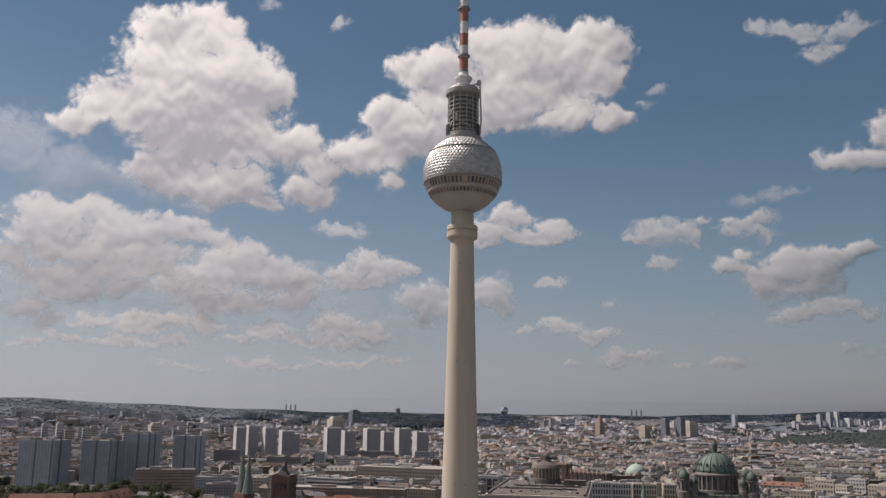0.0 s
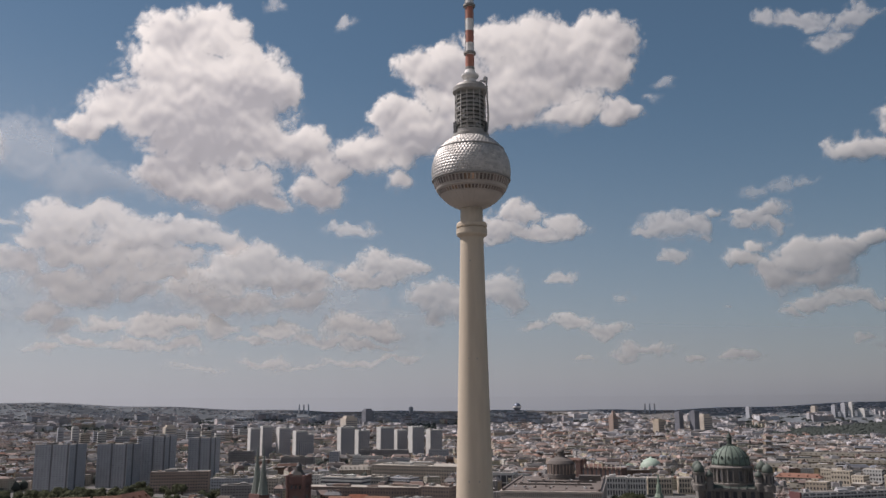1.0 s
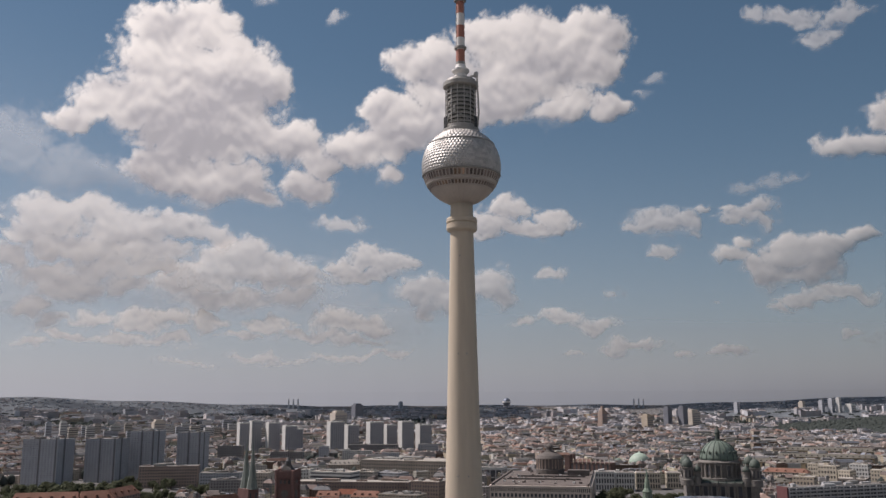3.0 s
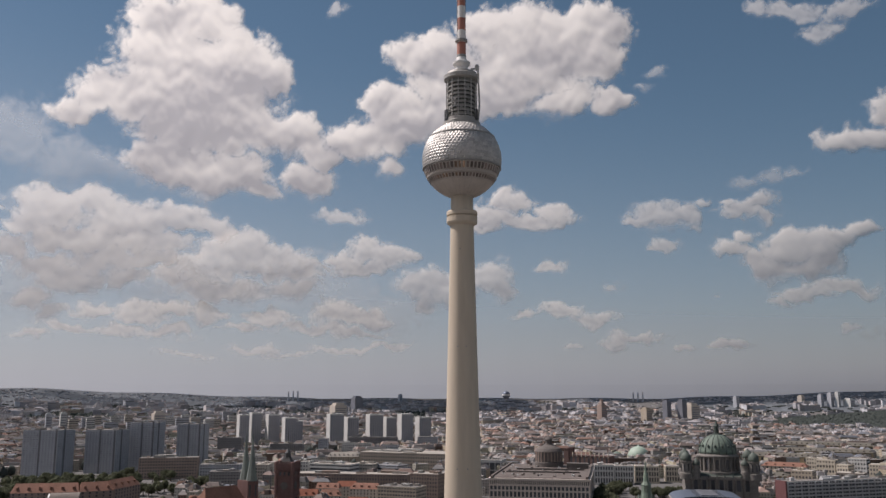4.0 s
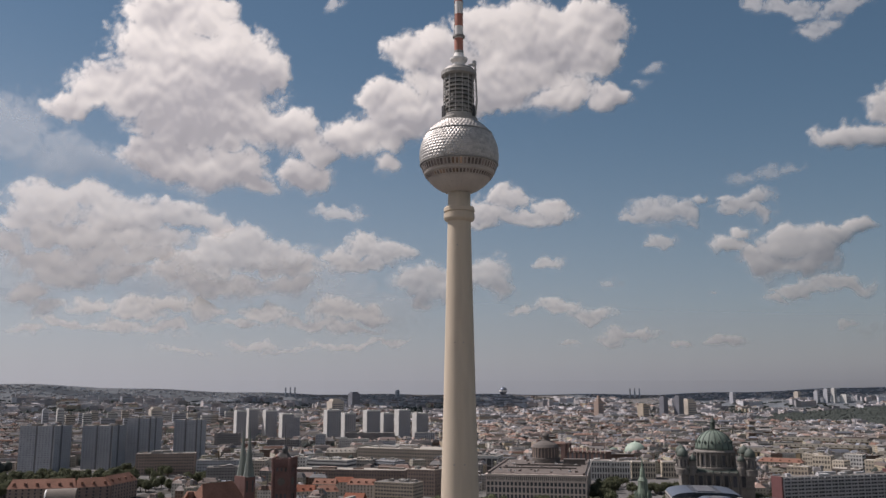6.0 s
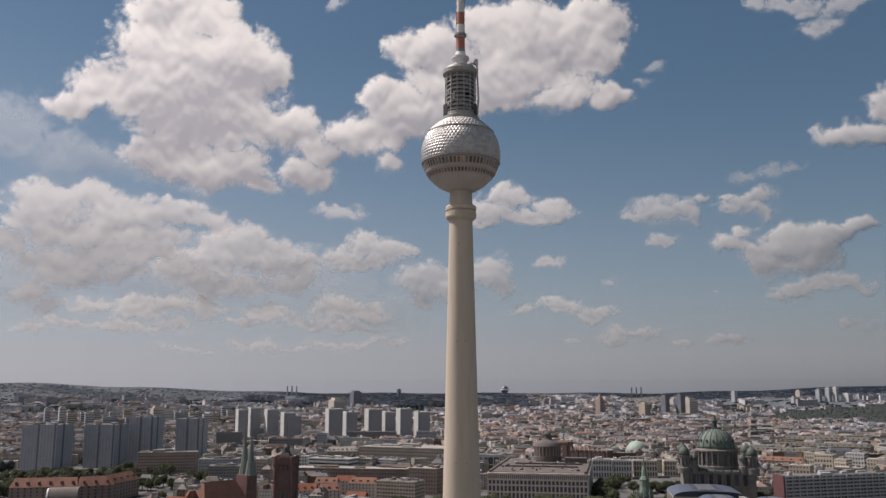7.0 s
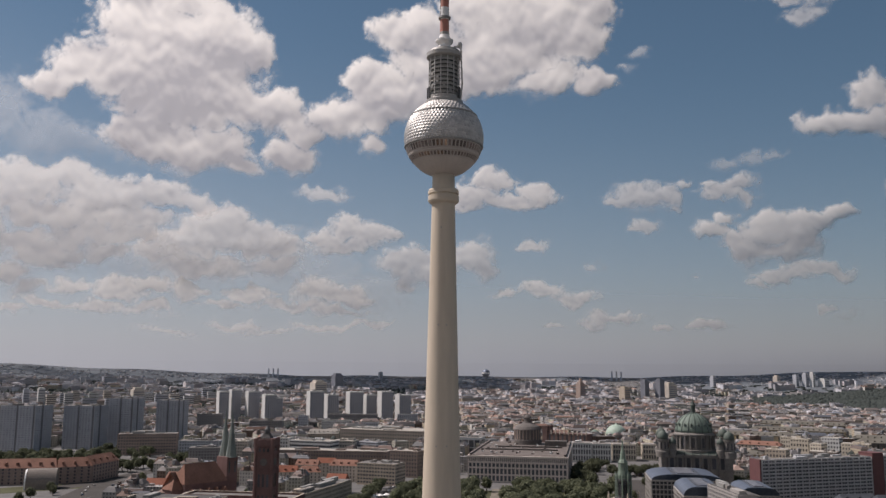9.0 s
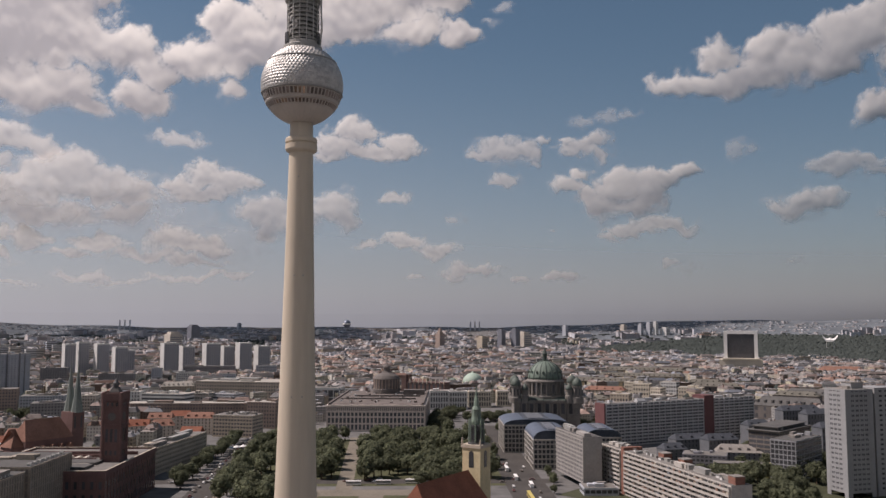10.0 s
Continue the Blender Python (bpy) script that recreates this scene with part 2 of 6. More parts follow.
def cloud(density, seed, lobes, step=STEP, shade=None):
    """A heap of cloud as a relief with soft edges: lobes are bearing, elevation and half sizes in degrees, seen from
    the terrace.
    """
    pad = 1.2
    size = max(l[3] for l in lobes)
    step = 0.05 if size < 1.0 and step == STEP else step
    a0, a1 = min(l[0] - l[2] for l in lobes) - pad, max(l[0] + l[2] for l in lobes) + pad
    e0, e1 = min(l[1] - l[3] for l in lobes) - pad, max(l[1] + l[3] for l in lobes) + pad
    az, el = np.meshgrid(np.arange(a0, a1, step), np.arange(e0, e1, step))
    wx = az + 0.9 * (value_noise(az * 0.7, el * 0.7, seed) - 0.5) + 0.4 * (value_noise(az * 2.2, el * 2.2, seed + 5) - 0.5)
    wy = el + 0.9 * (value_noise(az * 0.7 + 40, el * 0.7, seed) - 0.5) + 0.4 * (value_noise(az * 2.2 + 40, el * 2.2, seed + 5) - 0.5)
    body, height = np.full(az.shape, -9.0), np.zeros(az.shape)
    for x, y, rx, ry in lobes:
        rx, ry = rx * 1.12, ry * 1.12
        lower = np.where(wy < y, 1.15, 1.0)
        own = (1 - np.sqrt(((wx - x) / rx) ** 2 + ((wy - y) * lower / ry) ** 2)) * min(1.0, 0.55 + 0.3 * min(rx, ry))
        height = np.where(own > body, (wy - y) / ry, height)
        body = np.maximum(body, own)
    k = 1.0 / max(0.55, min(1.2, size * 0.7))
    puffs = 0.44 * cells(wx * 0.65 * k, wy * 0.8 * k, seed) + 0.28 * cells(wx * 1.5 * k, wy * 1.8 * k, seed + 1) + 0.20 * cells(wx * 3.0 * k, wy * 3.4 * k, seed + 2) + 0.08 * cells(wx * 5.2 * k, wy * 5.6 * k, seed + 7)
    fine = value_noise(az * 3, el * 3, seed + 6) * 0.4 + value_noise(az * 6, el * 6, seed + 3) * 0.35 + value_noise(az * 13, el * 13, seed + 4) * 0.25
    # thin clouds are torn by the wind; thick ones are heaped in round bumps with frayed bases
    torn = 0.24 + 0.5 * max(0.0, 0.8 - density)
    field = body + 0.62 * (puffs - 0.64) + torn * (fine - 0.5)
    field = np.maximum(field, np.clip((body - 0.16) * 1.5, -1, 0.4) * min(1.0, density * 1.2))
    soft = (0.37 + 0.40 * (1 - density)) * (1.0 + 1.5 * np.clip(-blur(height, 7), 0, 1)) * (1.0 + 0.05 * np.clip(9 - el, 0, 6))
    alpha = np.clip(field / soft, 0, 1)
    alpha = alpha * alpha * (3 - 2 * alpha) * density * 0.95
    mass = blur(np.clip(field + 0.05, 0, 0.6), 6)
    relief = blur(puffs, 1) * np.clip(field * 5, 0, 1)
    rise = mass * 24 * min(1.5, size * size) + blur(relief, 2) * 12 * min(1.3, size)
    # painted shade: grey below the middle of each heap and bump, bright crowns
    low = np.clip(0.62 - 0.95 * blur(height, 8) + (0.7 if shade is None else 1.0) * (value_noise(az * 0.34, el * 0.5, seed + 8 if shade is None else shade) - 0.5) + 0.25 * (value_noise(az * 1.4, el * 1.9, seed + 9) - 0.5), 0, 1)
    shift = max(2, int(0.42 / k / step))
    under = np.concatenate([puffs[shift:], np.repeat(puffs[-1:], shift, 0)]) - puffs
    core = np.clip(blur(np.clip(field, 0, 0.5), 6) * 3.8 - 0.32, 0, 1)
    painted_shade = np.clip(blur(low * core, 3) * min(1.0, 0.25 + 0.5 * size) * (1.1 if shade is not None or density == 0.95 else 0.75) + (1.6 * blur(under, 1) + 0.4 * (0.66 - blur(puffs, 1))) * core - 0.10 * (fine - 0.5), 0, 1)
    # large and high clouds get a base of painted grey, small low ones none
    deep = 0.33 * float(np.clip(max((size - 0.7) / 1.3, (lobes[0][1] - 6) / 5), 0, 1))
    painted_shade = deep + (1 - deep) * painted_shade
    # one sheet for all clouds: the lower they stand in the sky, the farther off they are
    dist = np.maximum(4845 - np.radians(el) * 1500, 2000) - 14 * (seed % 4) + rise
    ra, re = np.radians(az), np.radians(el)
    co = np.stack([dist * np.sin(ra) * np.cos(re), dist * np.cos(ra) * np.cos(re), EYE + dist * np.sin(re)], -1).reshape(-1, 3)
    h, w = az.shape
    keep = alpha > 0.004
    cell = keep[:-1, :-1] | keep[1:, :-1] | keep[:-1, 1:] | keep[1:, 1:]
    iy, ix = np.nonzero(cell)
    quads = np.stack([iy * w + ix, iy * w + ix + 1, (iy + 1) * w + ix + 1, (iy + 1) * w + ix], -1)
    used, back = np.unique(quads, return_inverse=True)
    me = bpy.data.meshes.new("cloud")
    me.from_pydata(co[used].tolist(), [], back.reshape(-1, 4).tolist())
    att = me.attributes.new("cover", "FLOAT", "POINT")
    att.data.foreach_set("value", alpha.reshape(-1)[used].astype(np.float32))
    att = me.attributes.new("painted_shade", "FLOAT", "POINT")
    att.data.foreach_set("value", painted_shade.reshape(-1)[used].astype(np.float32))
    me.polygons.foreach_set("use_smooth", [True] * len(me.polygons))
    me.materials.append(M_CLOUD)
    big = "large heaped white cumulus cloud with grey underside" if size > 1.3 else "small white fair-weather cumulus cloud" if density > 0.6 else "thin wisp of hazy white cloud"
    return tagged(new("cloud", me), big, "cloud", "clouds in the sky")


cloud(1, 1, [(-20.5, 23.4, 2.54, 1.54), (-17.8, 24.1, 2.25, 1.38), (-19.6, 21.4, 4.00, 2.10), (-15.9, 21.5, 2.65, 2.14), (-13.5, 20.6, 1.73, 1.45), (-21.9, 18.7, 3.86, 1.75), (-26.0, 17.2, 1.48, 1.03), (-24.7, 17.9, 1.35, 0.96), (-17.3, 19.2, 4.81, 2.15), (-18.9, 16.9, 3.43, 1.62), (-14.9, 17.0, 4.13, 1.65), (-19.8, 14.6, 2.66, 1.80), (-16.6, 14.1, 3.30, 1.65), (-13.9, 13.2, 1.49, 0.67), (-11.4, 16.7, 2.31, 1.49), (-10.7, 14.0, 1.91, 1.05), (-9.6, 15.5, 1.16, 0.94), (-7.1, 16.6, 2.35, 1.50), (-5.2, 17.2, 1.98, 1.50), (-5.8, 19.4, 1.51, 1.11), (-4.0, 18.2, 2.38, 1.87), (-4.7, 15.0, 0.86, 0.76), (-3.7, 22.3, 1.61, 1.10), (-1.7, 22.3, 2.83, 1.65), (2.4, 24.1, 2.43, 1.44), (5.2, 24.1, 3.21, 1.62), (8.8, 23.6, 2.95, 1.79), (5.2, 21.6, 5.16, 2.20), (1.2, 20.5, 5.20, 2.22), (-1.6, 18.6, 3.59, 1.68), (7.1, 19.1, 2.35, 1.29), (10.4, 19.1, 1.34, 0.92), (9.5, 21.7, 1.95, 1.45), (2.8, 19.2, 2.78, 1.12)], shade=48)
cloud(0.85, 3, [(-26.9, 11.1, 2.23, 1.38), (-24.5, 11.8, 1.99, 1.05), (-27.9, 9.9, 1.40, 0.85), (-22.0, 10.7, 3.07, 1.43), (-18.6, 11.0, 2.49, 1.02), (-16.4, 10.5, 1.09, 0.92), (-24.7, 9.5, 3.60, 1.05), (-20.9, 9.5, 3.10, 0.72), (-26.5, 7.5, 1.90, 1.04), (-25.3, 6.5, 1.93, 0.77), (-27.6, 5.7, 1.24, 0.68), (-24.5, 7.2, 1.47, 0.98), (-26.6, 4.9, 1.25, 0.41), (-23.0, 8.3, 2.6, 0.85), (-20.4, 8.5, 1.9, 0.7), (-21.9, 7.2, 1.8, 0.75), (-29.2, 8.4, 1.6, 0.9)])
cloud(0.85, 4, [(-14.5, 9.5, 1.84, 1.12), (-15.9, 8.5, 2.53, 1.29), (-13.0, 8.4, 2.59, 1.12), (-10.7, 7.9, 1.50, 0.83), (-18.4, 7.1, 1.94, 0.91), (-15.8, 6.5, 3.96, 0.74), (-11.5, 6.8, 2.24, 0.68), (-17.0, 7.9, 2.15, 1.10)])
cloud(0.85, 5, [(-6.1, 9.4, 1.54, 0.84), (-4.6, 8.9, 1.54, 0.95), (-7.6, 8.6, 1.45, 0.83), (-6.5, 8.1, 2.67, 0.68)])
cloud(0.7, 6, [(-8.3, 11.6, 1.73, 0.49)])
cloud(0.9, 7, [(3.4, 12.8, 1.75, 0.84), (2.0, 11.8, 1.75, 0.95), (6.4, 12.2, 1.15, 0.68), (4.7, 11.4, 3.27, 0.68), (1.6, 11.1, 1.55, 0.57)])
cloud(0.8, 8, [(-2.2, 7.4, 1.73, 1.07), (-0.7, 6.7, 1.92, 0.95), (2.0, 7.6, 1.73, 1.33), (2.8, 6.7, 1.15, 0.76), (-3.3, 7.0, 1.54, 1.14), (-2.3, 5.9, 1.34, 0.69)])
cloud(0.8, 9, [(6.1, 8.1, 1.14, 0.45)])
cloud(0.85, 10, [(4.2, 5.3, 1.06, 0.38), (6.8, 5.5, 1.58, 0.60), (8.8, 4.8, 1.85, 0.64), (11.4, 3.5, 1.81, 0.48), (10.1, 3.2, 1.10, 0.44)])
cloud(0.75, 11, [(13.4, 11.3, 2.0, 0.84), (15.2, 11.4, 0.85, 0.77), (16.1, 12.2, 0.74, 0.31), (15.5, 10.7, 0.61, 0.31), (11.9, 11.1, 0.77, 0.5)])
cloud(0.75, 12, [(13.6, 9.4, 1.1, 0.6), (12.9, 9.3, 0.52, 0.35)])
cloud(0.8, 13, [(18.6, 11.4, 1.63, 0.68), (19.6, 11.9, 0.91, 0.51), (20.1, 11.0, 0.51, 0.41), (17.7, 12.0, 0.6, 0.31), (17.9, 11.0, 0.79, 0.41)])
cloud(0.9, 14, [(17.6, 9.1, 1.31, 0.62), (18.6, 9.8, 0.72, 0.48), (19.1, 8.3, 1.09, 0.89), (21.0, 9.0, 1.72, 0.94), (20.1, 7.6, 1.64, 1.15), (22.5, 8.8, 1.47, 0.93), (23.9, 9.2, 1.26, 0.72), (25.5, 9.5, 0.95, 0.55), (21.9, 7.5, 1.9, 0.87), (22.7, 8.0, 1.22, 0.73)])
cloud(0.9, 15, [(25.1, 15.2, 1.63, 1.07), (27.6, 15.0, 2.11, 1.06), (28.0, 16.8, 1.58, 0.87), (31.4, 16.3, 2.35, 1.70), (30.0, 15.1, 2.74, 1.04), (33.7, 15.7, 2.60, 1.34), (36.4, 17.3, 1.87, 1.62), (38.1, 18.0, 1.82, 1.59), (36.9, 12.8, 1.53, 1.16), (35.1, 17.2, 1.91, 1.31), (39.9, 15.5, 2.62, 2.23)])
cloud(0.85, 56, [(23.9, 6.2, 2.3, 0.49), (22.1, 6.0, 1.77, 0.53), (20.8, 5.4, 1.31, 0.3), (25.1, 6.0, 1.16, 0.39), (22.6, 5.7, 1.51, 0.4)])
cloud(0.6, 16, [(20.1, 23.6, 0.8, 0.64), (22.4, 23.3, 2.23, 0.63), (23.7, 21.8, 1.07, 0.69), (25.5, 23.0, 1.52, 0.55), (24.7, 22.2, 0.93, 0.5)])
cloud(0.4, 17, [(19.0, 13.4, 1.18, 0.44), (20.5, 13.5, 0.84, 0.6), (21.7, 13.5, 0.7, 0.33)])
cloud(0.9, 18, [(-21.0, 4.9, 2.04, 0.72), (-19.0, 5.1, 1.22, 0.58), (-22.3, 3.9, 2.00, 0.42), (-19.6, 3.8, 2.06, 0.43), (-25.0, 4.1, 2.09, 0.35), (-27.1, 3.5, 1.24, 0.27), (-16.9, 5.0, 1.3, 0.5), (-23.9, 5.2, 1.3, 0.5)])
cloud(0.9, 19, [(-8.4, 5.3, 2.26, 0.83), (-6.5, 4.9, 1.52, 0.76), (-9.9, 4.2, 2.98, 0.56), (-6.9, 3.8, 2.26, 0.45), (-13.2, 4.9, 1.83, 0.67), (-14.7, 4.1, 1.63, 0.37)])
cloud(0.8, 50, [(-13.9, 2.9, 1.81, 0.37), (-12.1, 2.6, 2.20, 0.30), (-7.6, 2.8, 3.38, 0.34), (-5.0, 2.9, 1.89, 0.34)])
cloud(0.6, 51, [(-18.1, 2.2, 2.09, 0.25)])
cloud(0.9, 21, [(17.5, 3.0, 1.23, 0.46), (14.4, 2.9, 0.92, 0.29)])
cloud(0.8, 53, [(7.5, 2.7, 0.67, 0.26)])
cloud(0.7, 54, [(24.7, 3.5, 0.74, 0.34)])
cloud(0.4, 24, [(16.6, 6.1, 0.35, 0.25)])
cloud(0.8, 25, [(32.2, 7.1, 1.97, 0.98), (34.0, 7.6, 1.12, 0.69)])
cloud(0.7, 26, [(35.0, 9.6, 2.20, 0.75), (37.2, 9.0, 1.21, 0.54)])
cloud(0.4, 27, [(28.8, 11.1, 0.86, 0.71)])
cloud(0.35, 28, [(25.6, 3.3, 0.88, 0.37)])
cloud(0.4, 29, [(37.1, 6.7, 0.91, 0.34)])
cloud(0.5, 30, [(-9.0, 25.2, 0.72, 0.42)])
cloud(0.4, 31, [(-14.1, 26.0, 0.78, 0.42)])
cloud(0.5, 32, [(10.1, 7.0, 0.66, 0.37)])
cloud(0.4, 33, [(13.4, 20.6, 0.64, 0.47), (12.6, 19.7, 0.79, 0.27)])
cloud(0.3, 34, [(-10.3, 9.0, 0.83, 0.45)])
cloud(0.3, 35, [(32.1, 3.6, 0.59, 0.35)])
cloud(0.34, 60, [(-24.0, 8.0, 6.5, 3.4), (-19.0, 6.0, 5.0, 2.6), (-28.5, 6.0, 4.0, 2.8)])
cloud(0.3, 64, [(-10.5, 6.4, 5.5, 2.6), (-6.0, 5.0, 4.0, 1.8)])
cloud(0.3, 68, [(-25.5, 14.0, 4.0, 1.6), (-29.0, 15.5, 2.5, 2.4)])
cloud(0.6, 36, [(-31.8, 15.2, 1.77, 1.31), (-33.4, 13.9, 1.70, 1.29)])
cloud(0.55, 37, [(-29.8, 11.1, 0.75, 0.40)])
cloud(0.6, 38, [(-13.2, 27.7, 2.37, 0.85), (-10.8, 28.6, 2.01, 0.85)])


# unseen broken cumulus round the rest of the sky, added as fill light
def fill_clouds():
    rnd = random.Random(9)
    for k in range(74):
        # the last forty stand behind the terrace to brighten walls that face it
        az, el = (rnd.uniform(52, 318), rnd.uniform(8, 55)) if k < 34 else (rnd.uniform(95, 265), rnd.uniform(6, 60))
        gap = math.hypot((az - 360 - SUN_AZ) * math.cos(radians(el)), el - SUN_EL)
        # none near the sun, so that the city stays unshaded
        if gap < 38:
            continue
        w = 1 / math.cos(radians(el))
        cloud(0.95, 100 + k, [(az + rnd.uniform(-6, 6) * w, el + rnd.uniform(-2.5, 2.5), rnd.uniform(3, 6) * w, rnd.uniform(2, 3.5)) for _ in range(6)], 0.45)


fill_clouds()


def haze_bank():
    """The milky air over the horizon, a tinted shell behind everything: dense at the ground, gone high up, painted
    brighter towards the sun.
    """
    n, rows = 120, 24
    verts, faces, cover, away = [], [], [], []
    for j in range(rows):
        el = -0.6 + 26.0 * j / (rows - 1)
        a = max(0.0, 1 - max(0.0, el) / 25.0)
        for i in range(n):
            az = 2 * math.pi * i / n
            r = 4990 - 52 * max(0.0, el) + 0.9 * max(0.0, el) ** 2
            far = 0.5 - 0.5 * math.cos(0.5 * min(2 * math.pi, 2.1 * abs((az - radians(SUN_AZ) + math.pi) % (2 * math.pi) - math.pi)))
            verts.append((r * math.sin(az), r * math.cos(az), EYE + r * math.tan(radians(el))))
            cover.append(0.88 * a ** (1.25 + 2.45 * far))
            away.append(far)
    for j in range(rows - 1):
        for i in range(n):
            faces.append((j * n + i, j * n + (i + 1) % n, (j + 1) * n + (i + 1) % n, (j + 1) * n + i))
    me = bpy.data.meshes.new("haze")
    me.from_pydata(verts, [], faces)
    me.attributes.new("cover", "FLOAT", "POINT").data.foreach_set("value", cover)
    me.attributes.new("painted_shade", "FLOAT", "POINT").data.foreach_set("value", away)
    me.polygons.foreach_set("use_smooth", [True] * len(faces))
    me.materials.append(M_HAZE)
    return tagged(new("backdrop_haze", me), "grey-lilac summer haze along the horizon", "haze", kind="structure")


haze_bank()


# ---- the television tower ----
M_CORE = mat("grey_green_panels", (0.27, 0.265, 0.235), 0.7, 0.1, 0.4, 0.3)
M_CAGEPOST = mat("pale_galvanised_steel", (0.5, 0.48, 0.45), 0.55, 0.3, 0.4, 0.2)


def tv_tower():
    t = thing("tv_tower", "tall grey concrete television tower with steel-clad sphere and red-white mast", "tower", pose(0, 335, 0))
    part("shaft", lathe([(16, 0), (12.5, 6), (10.6, 14), (9.3, 25), (8.4, 42), (7.7, 62), (7.05, 87), (6.3, 115), (5.6, 145), (5.0, 170), (4.65, 187), (4.45, 200)], 72), M_CONCRETE, t,
         "tapering pale concrete shaft", smooth=True)
    part("collar", lathe([(4.6, 186.2), (5.9, 187.0), (6.2, 187.6), (6.2, 189.6), (5.7, 189.8), (5.7, 190.2), (6.2, 190.4), (6.2, 191.6), (5.9, 192.2), (4.5, 192.6)], 64), M_CONCRETE, t,
         "two-ringed concrete collar")
    for a, z in ((-108, 91.5), (-75, 91.5), (-108, 137.5), (-75, 137.5), (-100, 176)):
        r = 7.05 + (87 - z) * 0.0255 - 0.1
        part("vent", boxes((r, r + 0.3, -0.22, 0.22, z, z + 0.5)), M_GREYSTEEL, t, "small grey service opening", m=pose(0, 0, 0, 0, 0, a))
    R, C = 16.0, 213.5
    def ring_r(z):
        return math.sqrt(max(0.0, R * R - (z - C) ** 2))
    # steel pyramids above the windows
    bm = bmesh.new()
    def pyramids(z0, z1, rows, n, height):
        for j in range(rows):
            za, zb = z0 + (z1 - z0) * j / rows, z0 + (z1 - z0) * (j + 1) / rows
            ra, rb = ring_r(za), ring_r(zb)
            zm = (za + zb) / 2
            rm = ring_r(zm) + height
            zc = C + (zm - C) * (1 + height / R)
            for i in range(n):
                a, b = 2 * math.pi * (i + 0.5 * (j % 2)) / n, 2 * math.pi * (i + 1 + 0.5 * (j % 2)) / n
                c = (a + b) / 2
                v = [bm.verts.new(p) for p in ((ra * math.cos(a), ra * math.sin(a), za), (ra * math.cos(b), ra * math.sin(b), za),
                                               (rb * math.cos(b), rb * math.sin(b), zb), (rb * math.cos(a), rb * math.sin(a), zb),
                                               (rm * math.cos(c), rm * math.sin(c), zc))]
                for k in range(4):
                    bm.faces.new((v[k], v[(k + 1) % 4], v[4]))
    pyramids(210.2, 222.2, 10, 66, 0.24)
    pyramids(222.9, 228.0, 5, 48, 0.24)
    part("upper_cladding", bm, M_STEEL, t, "faceted stainless steel pyramid panels")
    part("ledge", lathe([(ring_r(222.1), 222.1), (ring_r(222.4) + 0.4, 222.3), (ring_r(222.4) + 0.4, 222.7), (ring_r(223), 223.0)], 64), M_GREYSTEEL, t)
    part("sphere_core", lathe([(ring_r(z) - 0.12, z) for z in [198.2 + i * 0.98 for i in range(31)]], 64), M_STEEL_DULL, t)
    part("gallery_ledge", lathe([(ring_r(209.6) + 0.0, 209.5), (16.0, 209.6), (16.05, 210.1), (ring_r(210.2), 210.3)], 64), M_GREYSTEEL, t)
    part("gallery_sill", lathe([(ring_r(205.4), 205.4), (ring_r(205.6) + 0.25, 205.6), (ring_r(206.0) + 0.25, 206.2), (ring_r(206.3), 206.4)], 64), M_STEEL_DULL, t)
    # panes of the two window bands
    pick = random.Random(3)
    for z0, z1, n in ((206.9, 209.1, 60), (203.8, 205.1, 60)):
        ra, rb = ring_r(z0) + 0.05, ring_r(z1) + 0.05
        w = 2 * math.pi / n * 0.30
        shared = []
        for m in (M_BRONZE, M_COPPERGLASS):
            b2 = bmesh.new()
            v = [b2.verts.new(p) for p in ((ra * math.cos(-w), ra * math.sin(-w), z0), (ra * math.cos(w), ra * math.sin(w), z0), (rb * math.cos(w), rb * math.sin(w), z1), (rb * math.cos(-w), rb * math.sin(-w), z1))]
            u = [b2.verts.new((q.co.x - 0.12, q.co.y, q.co.z)) for q in v]
            b2.faces.new(v)
            b2.faces.new(u[::-1])
            for k in range(4):
                b2.faces.new((v[k], u[k], u[(k + 1) % 4], v[(k + 1) % 4]))
            shared.append(mesh_of(b2, m))
        for i in range(n):
            facing = (i / n * 360 + 90) % 360
            lit = 165 < facing < 192 or 205 < facing < 222 or pick.random() < 0.3
            part("window", shared[1 if lit else 0], None, t, m=pose(0, 0, 0, 0, 0, 360 * (i + 0.5) / n))
        b2 = bmesh.new()
        v = [b2.verts.new((r + 0.12 - back, side * r * 0.012, z)) for back in (0, 0.16) for r, z, side in ((ra, z0, -1), (ra, z0, 1), (rb, z1, 1), (rb, z1, -1))]
        b2.faces.new(v[:4])
        for k in range(4):
            b2.faces.new((v[k], v[4 + k], v[4 + (k + 1) % 4], v[(k + 1) % 4]))
        bar = mesh_of(b2, M_STEEL_DULL)
        for i in range(n):
            part("mullion", bar, None, t, m=pose(0, 0, 0, 0, 0, 360 * i / n))
    lower = [(ring_r(z), z) for z in (198.0, 198.8, 199.6, 200.5, 201.5, 202.4, 203.2)]
    part("lower_cladding", lathe(lower, 60), M_STEEL_DULL, t, "smooth brownish steel underside")
    bm = bmesh.new()
    for i in range(30):
        a = 2 * math.pi * i / 30
        for (r0, z0), (r1, z1) in zip(lower, lower[1:]):
            c, s = math.cos(a), math.sin(a)
            tx, ty = -s * 0.025, c * 0.025
            v = [bm.verts.new(p) for p in (((r0 + .08) * c - tx, (r0 + .08) * s - ty, z0), ((r0 + .08) * c + tx, (r0 + .08) * s + ty, z0), ((r1 + .08) * c + tx, (r1 + .08) * s + ty, z1), ((r1 + .08) * c - tx, (r1 + .08) * s - ty, z1))]
            bm.faces.new(v)
